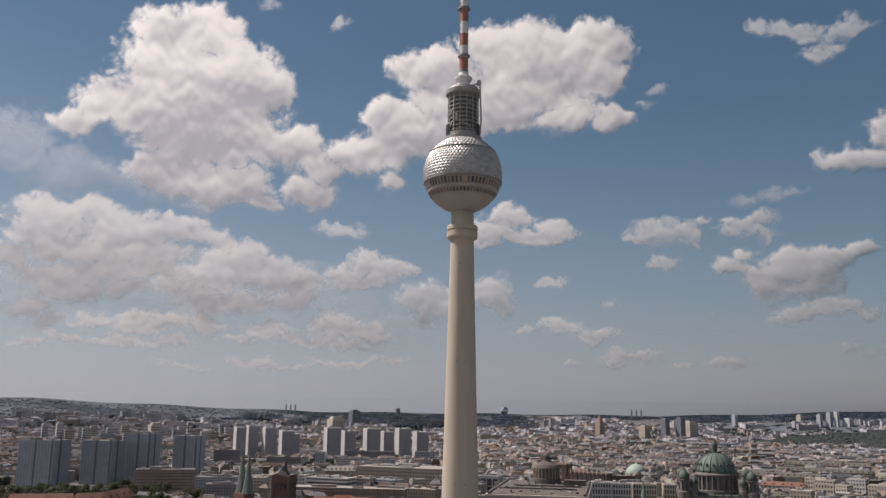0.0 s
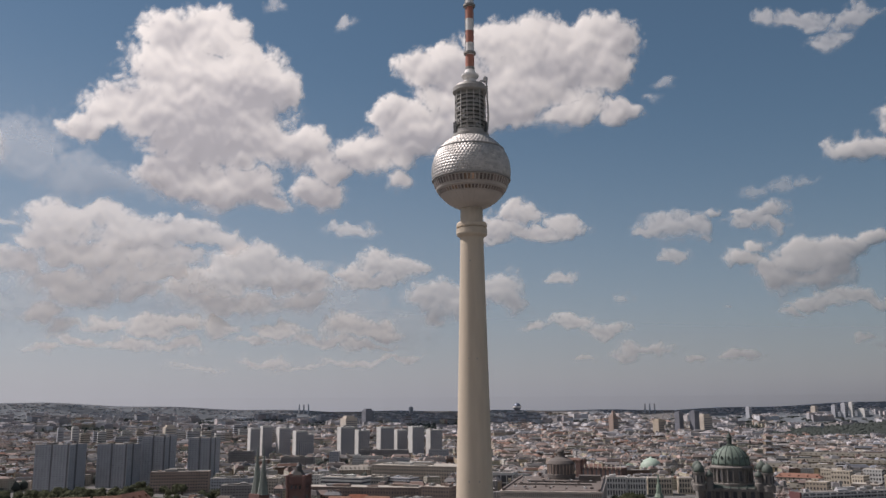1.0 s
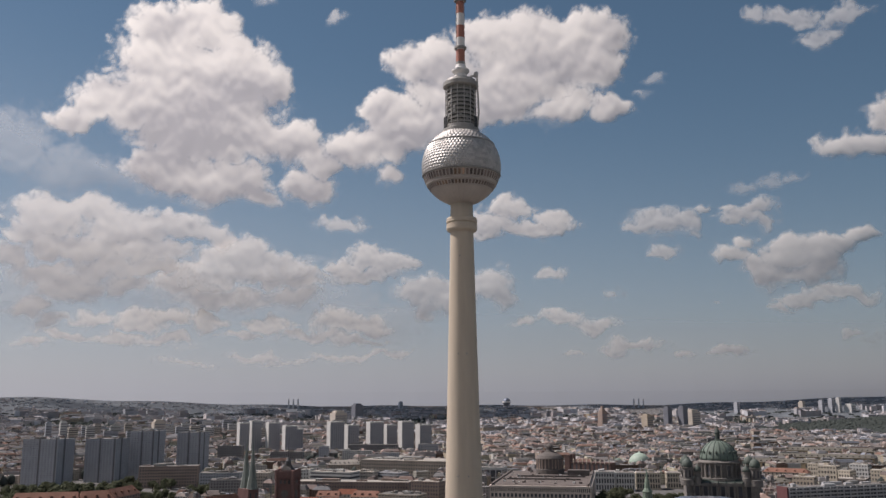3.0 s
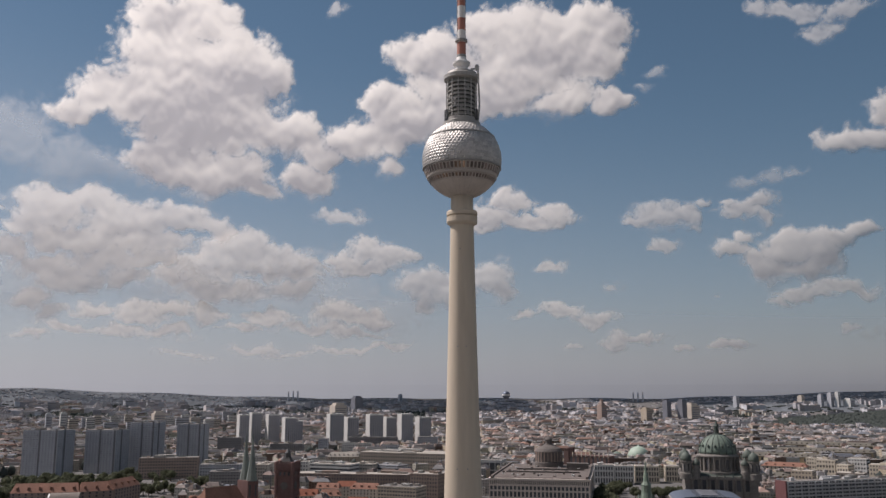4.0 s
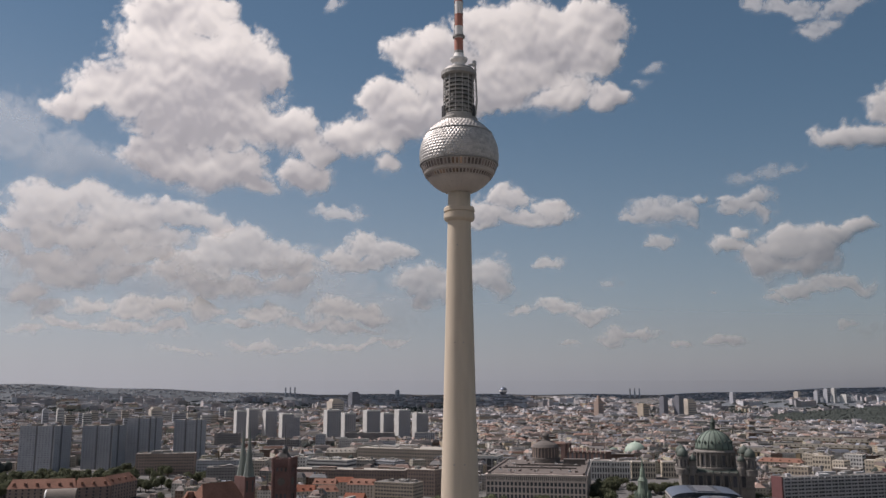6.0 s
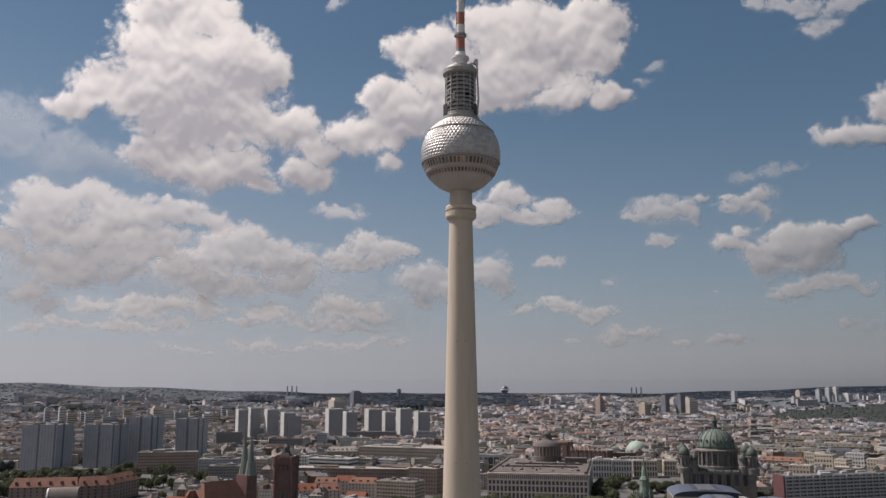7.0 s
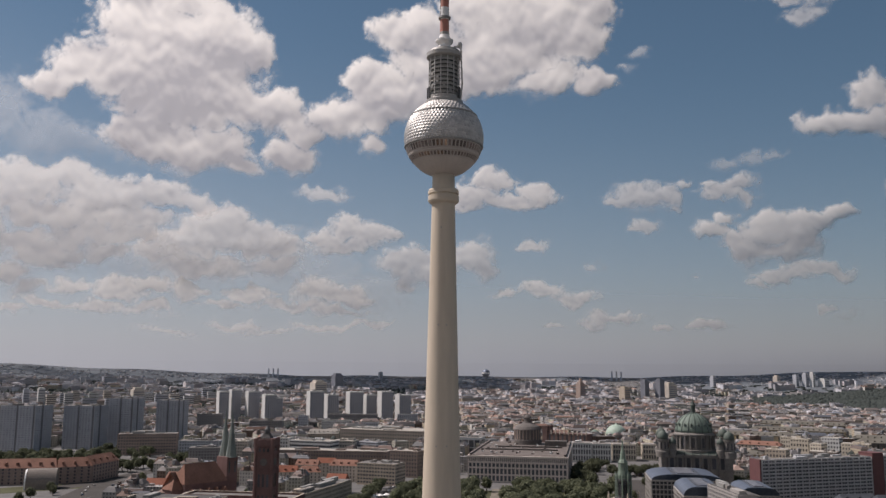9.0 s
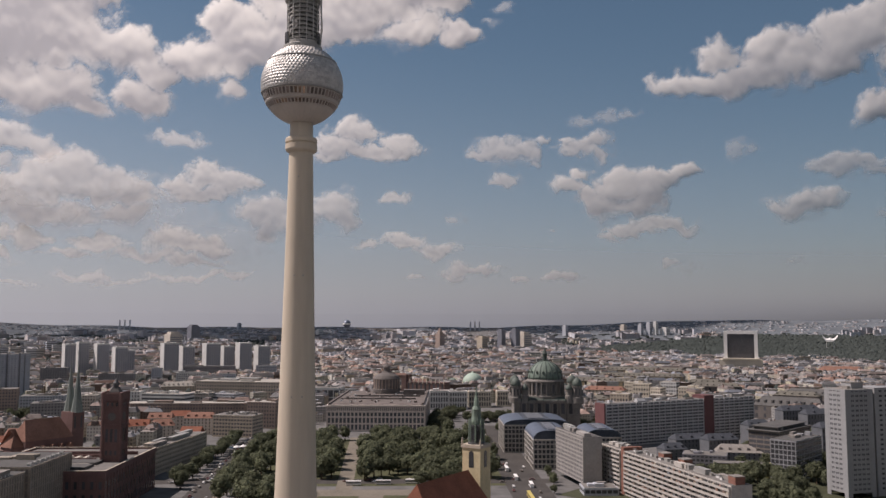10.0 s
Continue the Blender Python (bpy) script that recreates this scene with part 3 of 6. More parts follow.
    part("seam", bm, M_GREYSTEEL, t)
    # technical cage
    part("cage_skirt", lathe([(7.2, 227.0), (7.7, 227.4), (7.7, 229.0), (7.2, 229.1), (7.0, 229.4), (7.0, 230.6), (6.5, 230.8)], 48), M_CAGE, t, "grey ring at the cage's foot")
    part("cage_core", lathe([(5.5, 228), (5.5, 248)], 32), M_CORE, t, "grey-green panelled core")
    z, k = 231.4, 0
    while z < 246.8:
        part("cage_deck", lathe([(5.3, z), (6.15, z), (6.15, z + 0.42), (5.3, z + 0.42)], 40), M_CAGE, t)
        # dark ring round the core just below each deck
        part("cage_dark_band", lathe([(5.52, z - 0.5), (5.55, z - 0.45), (5.55, z - 0.05), (5.52, z)], 40), M_DARKSTEEL, t)
        z, k = z + 1.75, k + 1
    shared = mesh_of(boxes((6.1, 6.4, -0.13, 0.13, 229, 248)), M_CAGEPOST)
    for i in range(14):
        part("cage_post", shared, None, t, m=pose(0, 0, 0, 0, 0, 360 / 14 * i))
    panel = mesh_of(boxes((5.9, 6.3, -0.55, 0.55, 0, 1.1)), M_GREYSTEEL)
    rnd = random.Random(8)
    for i in range(26):
        part("aerial_panel", panel, None, t, m=pose(0, 0, 231.9 + 1.75 * rnd.randrange(8), 0, 0, 25.7 * rnd.randrange(14) + 12))
    part("cage_roof", lathe([(6.4, 247.2), (7.3, 247.7), (7.35, 249.2), (6.6, 249.6), (6.2, 250.6), (4.8, 251.0), (3.2, 251.3)], 48), M_CAGE, t, "projecting round grey roof slab")
    # service crane: two leaning tubes with cross pieces and a drum on top
    bm = bmesh.new()
    for dy in (-0.5, 0.5):
        for z0, z1, x0, x1 in ((229.5, 236, 7.2, 7.9), (236, 252.2, 7.9, 7.2)):
            v = [bm.verts.new((x + sx, dy + sy, zz)) for zz, x in ((z0, x0), (z1, x1)) for sx, sy in ((-.16, -.16), (.16, -.16), (.16, .16), (-.16, .16))]
            for q in range(4):
                bm.faces.new((v[q], v[(q + 1) % 4], v[4 + (q + 1) % 4], v[4 + q]))
    for q in range(9):
        box(bm, 7.2, 7.8, -0.5, 0.5, 231 + 2.3 * q, 231.2 + 2.3 * q)
    lathe([(0.75, 251.2), (0.9, 251.8), (0.9, 253.0), (0.6, 253.5)], 12, True, bm, (6.9, 0.0))
    box(bm, 4.2, 6.9, -0.3, 0.3, 251.6, 252.3)
    part("service_crane", bm, M_CAGEPOST, t, "slender grey maintenance crane on the cage", m=pose(0, 0, 0, 0, 0, -22))
    for a in (-158, -150, -30, -38, 35, 150, 215):
        part("antenna", boxes((7.1, 7.5, -0.2, 0.2, 229.4, 234.0)), M_DARKSTEEL, t, m=pose(0, 0, 0, 0, 0, a))
    # mast
    part("mast_foot", lathe([(2.7, 251), (2.7, 252.4), (2.4, 253.2), (3.6, 254.6), (3.65, 255.4), (2.4, 256.0), (2.0, 257.6)], 32), M_WHITEPAINT, t, "white flared mast foot with ring")
    bands = [(257.6, 258.8, 2.0, M_GREYSTEEL)]
    z, r, red = 258.8, 1.85, True
    while z < 366:
        h = 5.4 if z < 300 else 6.5
        bands.append((z, min(368, z + h), r, M_REDPAINT if red else M_WHITEPAINT))
        z, red = z + h, not red
        r *= 0.965
    for z0, z1, r, m in bands:
        part("mast_section", lathe([(r, z0), (r, z1)], 20), m, t)
    for z in (264.6, 286, 308):
        part("mast_platform", lathe([(1.8, z), (2.55, z + 0.1), (2.55, z + 0.9), (1.8, z + 1.0)], 24), M_GREYSTEEL, t)
    shared = mesh_of(boxes((1.75, 1.95, -0.12, 0.12, 0, 2.0)), M_GREYSTEEL)
    for k in range(14):
        for a in (20, 200):
            part("mast_aerial", shared, None, t, m=pose(0, 0, 266 + 2.7 * k, 0, 0, a))
    return t


tv_tower()


# ---- buildings of the middle distance ----
M_DARKROOF = mat("brown_grey_roof", (0.10, 0.096, 0.092), 0.9, 0, 0.05, 0.25)
GRID = -8.0                                            # the old town's streets, degrees
U = Vector((math.sin(radians(8)), math.cos(radians(8)), 0))     # away from the terrace, along the streets
V = Vector((math.cos(radians(8)), -math.sin(radians(8)), 0))    # across them, to the right
TAKEN = []                                             # plots that the houses of the far city leave free: x, y, radius


PLOTS = []                                             # inverse placement, width and depth of each building


def plot(origin, yaw, w, d):
    m = pose(origin[0], origin[1], origin[2] if len(origin) > 2 else 0, 0, 0, yaw)
    PLOTS.append((m.inverted(), w, d))
    for i in range(int(w // 25) + 1):
        for j in range(int(d // 25) + 1):
            c = m @ Vector((min(w, 25 * i + 12), min(d, 25 * j + 12), 0))
            TAKEN.append((c.x, c.y, 24))
    return m


def between(a, b):
    """Origin and yaw of a front that runs from a to b, seen from the terrace left to right, and its length."""
    a, b = Vector((a[0], a[1], 0)), Vector((b[0], b[1], 0))
    return a, math.degrees(math.atan2(b.y - a.y, b.x - a.x)), (b - a).length


def block(name, label, category, origin, yaw, w, d, h, floors, bay, wall, glass=None, sill=0.5, pier=0.5, base=0.0, roof=None, top=1.2, blank=(), group="", clutter=3, faces="fblr"):
    """A building with recessed glazing behind storey bands and piers. Its front runs along x from the origin; it goes back along y.
    sill: share of a storey's height that is wall; pier: width of the piers; blank: sides with no openings."""
    t = thing(name, label, category, plot(origin, yaw, w, d), group)
    glass, roof = glass or M_GLASS, roof or M_ROOF
    part("glazing", boxes((0.14, w - 0.14, 0.14, d - 0.14, base, h - 0.4)), glass, t, "dark window glass")
    st = (h - base) / floors
    shared = mesh_of(boxes((0, w, 0, d, 0, st * sill)), wall)
    for i in range(floors):
        part("storey_band", shared, None, t, m=pose(0, 0, base + i * st))
    part("parapet", boxes((-0.1, w + 0.1, -0.1, d + 0.1, h - st * 0.22, h + 0.3)), wall, t)
    if pier and bay:
        pm = mesh_of(boxes((-pier / 2, pier / 2, -0.06, 0.5, 0, h - base)), wall)
        for side, length, at in (("f", w, pose(0, 0, base)), ("b", w, pose(w, d, base, 0, 0, 180)), ("l", d, pose(0, d, base, 0, 0, -90)), ("r", d, pose(w, 0, base, 0, 0, 90))):
            if side in blank:
                part("gable_wall", boxes((-0.04, length + 0.04, -0.08, 0.6, 0, h - base)), wall, t, m=at)
                continue
            if side == "b" or side not in faces:
                continue
            n = max(1, round(length / bay))
            for i in range(n + 1):
                x = pier / 2 + (length - pier) * i / n
                part("pier", pm, None, t, m=at @ pose(x, 0, 0))
    part("roof", boxes((0.5, w - 0.5, 0.5, d - 0.5, h - 0.6, h + top * 0.4)), roof, t)
    rnd = random.Random(int(w * 7 + d * 13 + h))
    for i in range(clutter):
        bw, bd, bh = rnd.uniform(2, 0.18 * w + 2.5), rnd.uniform(2, 0.3 * d + 1.5), rnd.uniform(1.2, 3.2)
        x, y = rnd.uniform(1.5, max(2, w - bw - 1.5)), rnd.uniform(1.5, max(2, d - bd - 1.5))
        part("roof_unit", boxes((x, x + bw, y, y + bd, h + top * 0.4, h + top * 0.4 + bh)), rnd.choice((wall, M_GREYSTEEL, M_ROOFPALE)), t)
    return t


def house(label, origin, yaw, w, d, h, floors, bay, wall, tile, rise=6.0, hip=0.0, along="x", group="", name="town_house", dormers=0):
    """A plastered house with a pitched roof and single windows on the sides that face the terrace."""
    t = thing(name, label, "house", plot(origin, yaw, w, d), group)
    part("wall", boxes((0, w, 0, d, 0, h)), wall, t)
    part("roof", gable(bmesh.new(), 0, w, 0, d, h, h + rise, hip, along), tile, t)
    st = h / floors
    half = max(0.6, bay * 0.2)
    win = mesh_of(boxes((-half, half, -0.05, 0.3, 0, st * 0.55)), M_GLASS)
    for length, at in ((w, pose(0, 0, 0)), (d, pose(w, 0, 0, 0, 0, 90))):
        n = max(1, int(length / bay / 1.25))
        for f in range(floors):
            for i in range(n):
                part("window", win, None, t, m=at @ pose(length * (i + 0.5) / n, 0, f * st + st * 0.28))
    for i in range(dormers):
        x = w * (i + 0.5) / dormers
        part("dormer", boxes((x - 1, x + 1, d * 0.12, d * 0.4, h, h + rise * 0.62)), tile, t)
    return t


def at(az, d):
    return polar(az, d, lift(d))


# town hall of red brick with its clock tower
def town_hall():
    o = Vector((-117, 556, 0)) - V * 86
    t = thing("town_hall", "dark red brick town hall with a square clock tower", "town hall", plot(o, GRID, 86, 99))
    part("wing", boxes((0, 86, 0, 99, 0, 27)), M_REDBRICK, t, "dark red brick wings")
    part("roof", boxes((1.5, 84.5, 1.5, 97.5, 27, 27.6)), M_ROOF, t, "grey flat roof")
    part("cornice", boxes((-0.6, 86.6, -0.6, 0.4, 25.6, 28.6), (-0.6, 86.6, 98.6, 99.6, 25.6, 28.6), (-0.6, 0.4, 0.4, 98.6, 25.6, 28.6), (85.6, 86.6, 0.4, 98.6, 25.6, 28.6)), M_REDBRICK, t)
    part("coping", boxes((-0.7, 86.7, -0.7, 0.5, 28.6, 28.9), (-0.7, 86.7, 98.5, 99.7, 28.6, 28.9), (-0.7, 0.5, 0.5, 98.5, 28.6, 28.9), (85.5, 86.7, 0.5, 98.5, 28.6, 28.9)), M_SAND, t, "pale stone coping")
    for i in range(9):
        part("roof_light", boxes((8 + 5.6 * i, 11.6 + 5.6 * i, 46, 58, 27.6, 29.4, 0.6)), M_PLASTER, t, "pale glazed roof light")
    part("inner_parapet", boxes((4, 64, 44, 44.8, 27.6, 29.6), (4, 64, 59.2, 60, 27.6, 29.6), (4, 82, 72, 72.8, 27.6, 29.8)), M_REDBRICK, t)
    part("courtyard_roof", boxes((12, 70, 10, 24, 27.6, 29.2), (12, 70, 28, 42, 27.6, 29.2)), M_DARKROOF, t)
    part("skylight", boxes((16, 66, 24.4, 27.6, 27.6, 29.0)), M_ROOFPALE, t, "pale glazed strip")
    win = mesh_of(boxes((-0.9, 0.9, -0.06, 0.3, 0, 4.6)), M_GLASS)
    pil = mesh_of(boxes((-0.4, 0.4, -0.5, 0.2, 0, 26)), M_REDBRICK)
    for side, length, m in (("f", 86, pose(0, 0, 0)), ("r", 99, pose(86, 0, 0, 0, 0, 90))):
        n = int(length / 5)
        for i in range(n):
            for z in (2, 9.5, 17.5):
                part("window", win, None, t, m=m @ pose(length * (i + 0.5) / n, 0, z))
            part("pilaster", pil, None, t, m=m @ pose(length * i / n, 0, 0))
    # the tower stands over the right-hand front
    tx, ty = 86 - 17.2, 40
    part("tower_shaft", boxes((tx, tx + 11.8, ty, ty + 11.8, 24, 68)), M_REDBRICK, t, "square dark red brick tower")
    for dx in (0, 11.8):
        for dy in (0, 11.8):
            b = lathe([(1.2, 24), (1.2, 66), (1.55, 67), (1.55, 72.9), (1.2, 73.2)], 8, True, None, (tx + dx, ty + dy))
            part("corner_turret", b, M_REDBRICK, t)
    for z in (38.5, 51, 62.5, 67.5):
        part("string_course", boxes((tx - 0.7, tx + 12.5, ty - 0.7, ty + 12.5, z, z + 1.0)), M_REDBRICK, t)
    part("crown", boxes((tx - 1.0, tx + 12.8, ty - 1.0, ty + 12.8, 68.5, 72.2)), M_REDBRICK, t)
    merlon = mesh_of(boxes((-0.5, 0.5, -0.25, 0.25, 72.2, 73.4)), M_REDBRICK)
    for m in (pose(tx, ty - 0.7, 0), pose(tx + 12.5, ty, 0, 0, 0, 90), pose(tx - 0.7, ty, 0, 0, 0, 90)):
        for i in range(6):
            part("merlon", merlon, None, t, m=m @ pose(1.6 + 1.72 * i, 0, 0))
    bracket = mesh_of(boxes((-0.3, 0.3, -0.9, 0.1, 66.4, 68.5)), M_REDBRICK)
    for m in (pose(tx, ty, 0), pose(tx + 11.8, ty, 0, 0, 0, 90), pose(tx, ty + 11.8, 0, 0, 0, -90)):
        for i in range(7):
            part("bracket", bracket, None, t, m=m @ pose(1.4 + 1.5 * i, 0, 0))
    part("tower_roof", boxes((tx + 2, tx + 9.8, ty + 2, ty + 9.8, 72.2, 76.5, 0.4)), M_DARKROOF, t, "low dark pyramid roof")
    part("lantern", lathe([(2.2, 76.5), (2.0, 79), (1.2, 80.2), (0.2, 82), (0.12, 95)], 10, True, None, (tx + 5.9, ty + 5.9)), M_DARKSTEEL, t, "dark lantern with flagpole")
    tall = mesh_of(boxes((-0.8, 0.8, -0.08, 0.3, 0, 8.5)), M_GLASS)
    short = mesh_of(boxes((-0.7, 0.7, -0.08, 0.3, 0, 3.0)), M_GLASS)
    for m in (pose(tx, ty, 0), pose(tx + 11.8, ty, 0, 0, 0, 90)):
        for x in (2.9, 5.9, 8.9):
            part("tower_window", tall, None, t, m=m @ pose(x, 0, 40.5))
            part("tower_window", short, None, t, m=m @ pose(x, 0, 64))
            part("tower_window", short, None, t, m=m @ pose(x, 0, 32))
        c = lathe([(2.6, 0), (2.6, 0.35), (2.1, 0.42)], 24)
        dial = part("clock_face", c, M_STONEGREY, t, "round weathered clock face", m=m @ pose(5.9, 0, 57.2, 90))
        part("pointer", boxes((-0.15, 0.15, -0.2, 1.9, 0.43, 0.5), (-0.2, 1.3, -0.15, 0.15, 0.43, 0.5)), M_DARKSTEEL, dial)
    return t


town_hall()

# dark slab blocks beside the town hall
M_RIBS = mat("grey_brown_concrete_ribs", (0.30, 0.26, 0.215), 0.85, 0, 0.15, 0.3)
block("office_block", "brown-grey office block with closely ribbed facade and cluttered flat roof", "office building", Vector((-148, 516, 0)) - V * 62, GRID, 62, 56, 38, 9, 3.0, M_RIBS, glass=M_DARKPANEL, sill=0.12, pier=1.5, faces="fr", clutter=5, roof=M_DARKROOF)
block("office_block", "brown-grey ribbed office block with pale gravel roof", "office building", Vector((-157, 470, 0)) - V * 55, GRID, 55, 45, 36, 8, 3.0, M_RIBS, glass=M_DARKPANEL, sill=0.12, pier=1.5, faces="fr", clutter=5, roof=M_DARKROOF)


M_UNIT = mat("pale_metal_casing", (0.5, 0.49, 0.47), 0.6, 0, 0.3, 0.2)
for e, (o_, w_, h_) in enumerate(((Vector((-148, 516, 0)) - V * 62, 62, 38), (Vector((-157, 470, 0)) - V * 55, 55, 36))):
    for k in range(16):
        p = o_ + V * (w_ - 2.5 - 1.2 * (k % 2)) + U * (2 + 2.0 * k if e else 3 + 3.1 * k)
        t = thing("ventilator", "small pale ventilator box on the office roof", "roof unit", pose(p.x, p.y, h_ + 0.48, 0, 0, GRID), "ventilators on the office roofs")
        part("casing", boxes((-0.9, 0.9, -0.7, 0.7, 0, 1.1)), M_UNIT, t)
        part("cap", boxes((-1.1, 1.1, -0.9, 0.9, 1.1, 1.3)), M_GREYSTEEL, t)


# twin-spired church
def spire(bm, x, y, r0, z0, z1, n=8):
    lathe([(r0 * 1.1, z0), (r0, z0 + 0.6), (r0 * 0.62, z0 + (z1 - z0) * 0.3), (r0 * 0.3, z0 + (z1 - z0) * 0.65), (0.08, z1)], n, True, bm, (x, y))
    return bm


def twin_spired_church():
    o = at(-13.95, 785)
    t = thing("church", "red-brick church with two slender green copper spires", "church", plot(o - V * 38, GRID - 4, 52, 24) )
    t.matrix_world = pose(o.x, o.y, 0, 0, 0, 48.5)
    part("nave", boxes((-40, 2, 0, 22, 0, 24)), M_REDBRICK, t)
    part("nave_roof", gable(bmesh.new(), -40, 2, 0, 22, 24, 40, 6), M_REDTILE, t, "steep red-brown tiled roof")
    part("choir_roof", gable(bmesh.new(), -50, -40, 3, 19, 20, 34, 8), M_REDTILE, t)
    part("choir", boxes((-49.5, -40, 3.5, 18.5, 0, 20)), M_REDBRICK, t)
    part("west_tower", boxes((3, 14, 3, 19, 0, 43.5)), M_REDBRICK, t, "broad red brick west front")
    for y in (6.0, 16.0):
        part("spire", spire(bmesh.new(), 9, y, 4.9, 43, 85), M_SPIRE, t, "slender pale grey-green copper spire")
    win = mesh_of(boxes((-0.8, 0.8, -0.06, 0.3, 0, 10)), M_GLASS)
    for x in range(-36, 0, 6):
        part("window", win, None, t, m=pose(x, 0, 8))
    for x in (5.5, 11.5):
        part("window", win, None, t, m=pose(x, 3, 30))
    for i in range(5):
        part("side_gable", gable(bmesh.new(), -38 + 8 * i, -31 + 8 * i, -4, 3, 14, 20, 0, "y"), M_REDTILE, t)
    return t


twin_spired_church()

# long red-roofed houses and the glazed hall at the water
M_ROSE = mat("rose_brown_plaster", (0.27, 0.21, 0.185), 0.85, 0, 0.1, 0.2)
for az0, az1, d0, d1, h in ((-27.6, -23.9, 1015, 1000, 17), (-23.85, -21.9, 1000, 1005, 17), (-21.85, -20.4, 1005, 1050, 18)):
    o, yaw, w = between(polar(az0, d0), polar(az1, d1))
    house("long old stone house with orange-red tiled roof", o, yaw, w, 18, h, 5, 4.6, M_ROSE, M_REDTILE, 9, 3, group="red-roofed houses by the river", dormers=int(w / 11))


def glazed_hall():
    o, yaw, w = between(polar(-25.6, 962), polar(-23.9, 958))
    t = thing("glazed_hall", "dark glass hall with a barrel roof and white end arch", "hall", plot(o, yaw, w, 20))
    bm = bmesh.new()
    n = 10
    prof = [(20 * (1 - math.cos(math.pi / 2 * i / n)) * 0.6, 19 * math.sin(math.pi / 2 * i / n)) for i in range(n + 1)] + [(20, 19), (20, 0)]
    a = [bm.verts.new((0, y, z)) for y, z in prof]
    b = [bm.verts.new((w, y, z)) for y, z in prof]
    for i in range(len(prof) - 1):
        bm.faces.new((a[i], b[i], b[i + 1], a[i + 1]))
    bm.faces.new(a)
    bm.faces.new(b[::-1])
    part("shell", bm, M_DARKPANEL, t, "dark glazed barrel roof")
    rib = bmesh.new()
    for (y0, z0), (y1, z1) in zip(prof[:n + 1], prof[1:n + 1]):
        v = [rib.verts.new(p) for p in ((-0.6, y0 - .3, z0), (0.9, y0 - .3, z0 + .3), (0.9, y1 - .3, z1 + .3), (-0.6, y1 - .3, z1))]
        rib.faces.new(v)
    part("end_arch", rib, M_WHITEPAINT, t, "white end arch")
    return t


glazed_hall()

# tall slab towers of the river island
M_ISLEGLASS = mat("blue_grey_curtained_windows", (0.23, 0.24, 0.27), 0.5, 0, 0.35, 0.9)
# dark colour that paints the shade of recesses in tower fronts
M_GAP = mat("recess_shade_panels", (0.17, 0.17, 0.178), 0.8, 0, 0.1, 0.2)
for az, d, w, dp, h, fl in ((-26.6, 1400, 56, 42, 66, 21), (-23.2, 1420, 50, 40, 64, 21), (-20.75, 1440, 40, 36, 74, 22), (-17.95, 1460, 40, 32, 70, 22)):
    t = block("apartment_tower", "tall grey concrete-panel apartment tower with rows of windows", "apartment tower", polar(az, d) - V * w * 0.3, GRID, w, dp, h, fl, 5.0, M_GREYPANEL, glass=M_ISLEGLASS, sill=0.55, pier=2.0, group="towers on the island", clutter=4)
    # dark strips on the flat wall, painted shade of the recessed joints
    for x in (w * 0.46, w * 0.93):
        part("stair_recess", boxes((x, x + 2.6, -0.25, 0.3, 0, h + 1.5)), M_GAP, t, "dark vertical strip painted as a shaded recess")
    part("stair_recess", boxes((w - 0.3, w + 0.25, dp * 0.35, dp * 0.35 + 4, 0, h + 1.5)), M_GAP, t, "dark vertical strip painted as a shaded recess")

M_SLABGREY = mat("light_grey_panels", (0.355, 0.355, 0.372), 0.85, 0, 0.08, 0.12)
M_SLABDARK = mat("weathered_dark_panels", (0.24, 0.235, 0.235), 0.8, 0, 0.08, 0.2)
M_MINISTRY = mat("brown_shell_limestone", (0.36, 0.31, 0.26), 0.85, 0, 0.08, 0.2)
M_PALETOP = mat("pale_gravel_roof", (0.36, 0.33, 0.29), 0.9, 0, 0.08, 0.25)
# pale towers along the boulevard
TOWERS = ((-14.55, 1880, 22, 74), (-13.78, 1900, 22, 77), (-12.72, 1880, 26, 74), (-11.65, 1840, 26, 68), (-8.75, 1900, 34, 74), (-7.6, 1930, 28, 66), (-6.15, 1900, 34, 73), (-5.05, 1930, 26, 66), (-4.05, 1900, 30, 74), (-2.87, 1930, 30, 66), (-11.0, 1900, 18, 60))
for k, (az, d, w, h) in enumerate(TOWERS):
    t = block("apartment_tower", "tall white panel-built apartment tower with plain sunlit side", "apartment tower", at(az, d), GRID + 38, w * 0.95, 22, h, 20, 5.0, M_SLABGREY, glass=M_FARGLASS, sill=0.55, pier=2.6, group="towers along the boulevard", clutter=2, blank="l", faces="fl")
    # white sheet over the grey end wall paints the sunlight on it
    part("end_panel", boxes((-0.35, -0.1, 0, 22, 0, h + 0.6)), M_WHITE, t, "plain end wall painted white for the sunlight on it")
    part("top_floor", boxes((-0.3, w * 0.95 + 0.3, -0.3, 22.3, h - 2.2, h + 0.7)), M_WHITE, t, "pale attic band")
for az, d, w, h, m in ((-9.48, 1700, 18, 32.5, M_GREYPANEL), (-7.97, 1650, 56, 26.3, M_WHITE), (-7.57, 1760, 100, 32, M_SLABDARK), (-3.0, 1720, 40, 34, M_GREYPANEL), (-15.9, 1650, 45, 38.8, M_SLABDARK), (-12.6, 1620, 60, 28, M_SLABDARK), (-5.8, 1640, 44, 23, M_GREYPANEL)):
    block("slab_block", "long grey panel-built slab block with flat roof", "apartment block", at(az, d), GRID + 8, w, 16, h, max(4, int(h / 3)), 4, m, sill=0.55, pier=1.5, group="slabs along the boulevard", clutter=2, faces="f")

M_BRICKFAR = mat("pale_brown_brick", (0.34, 0.265, 0.225), 0.85, 0, 0.05, 0.2)
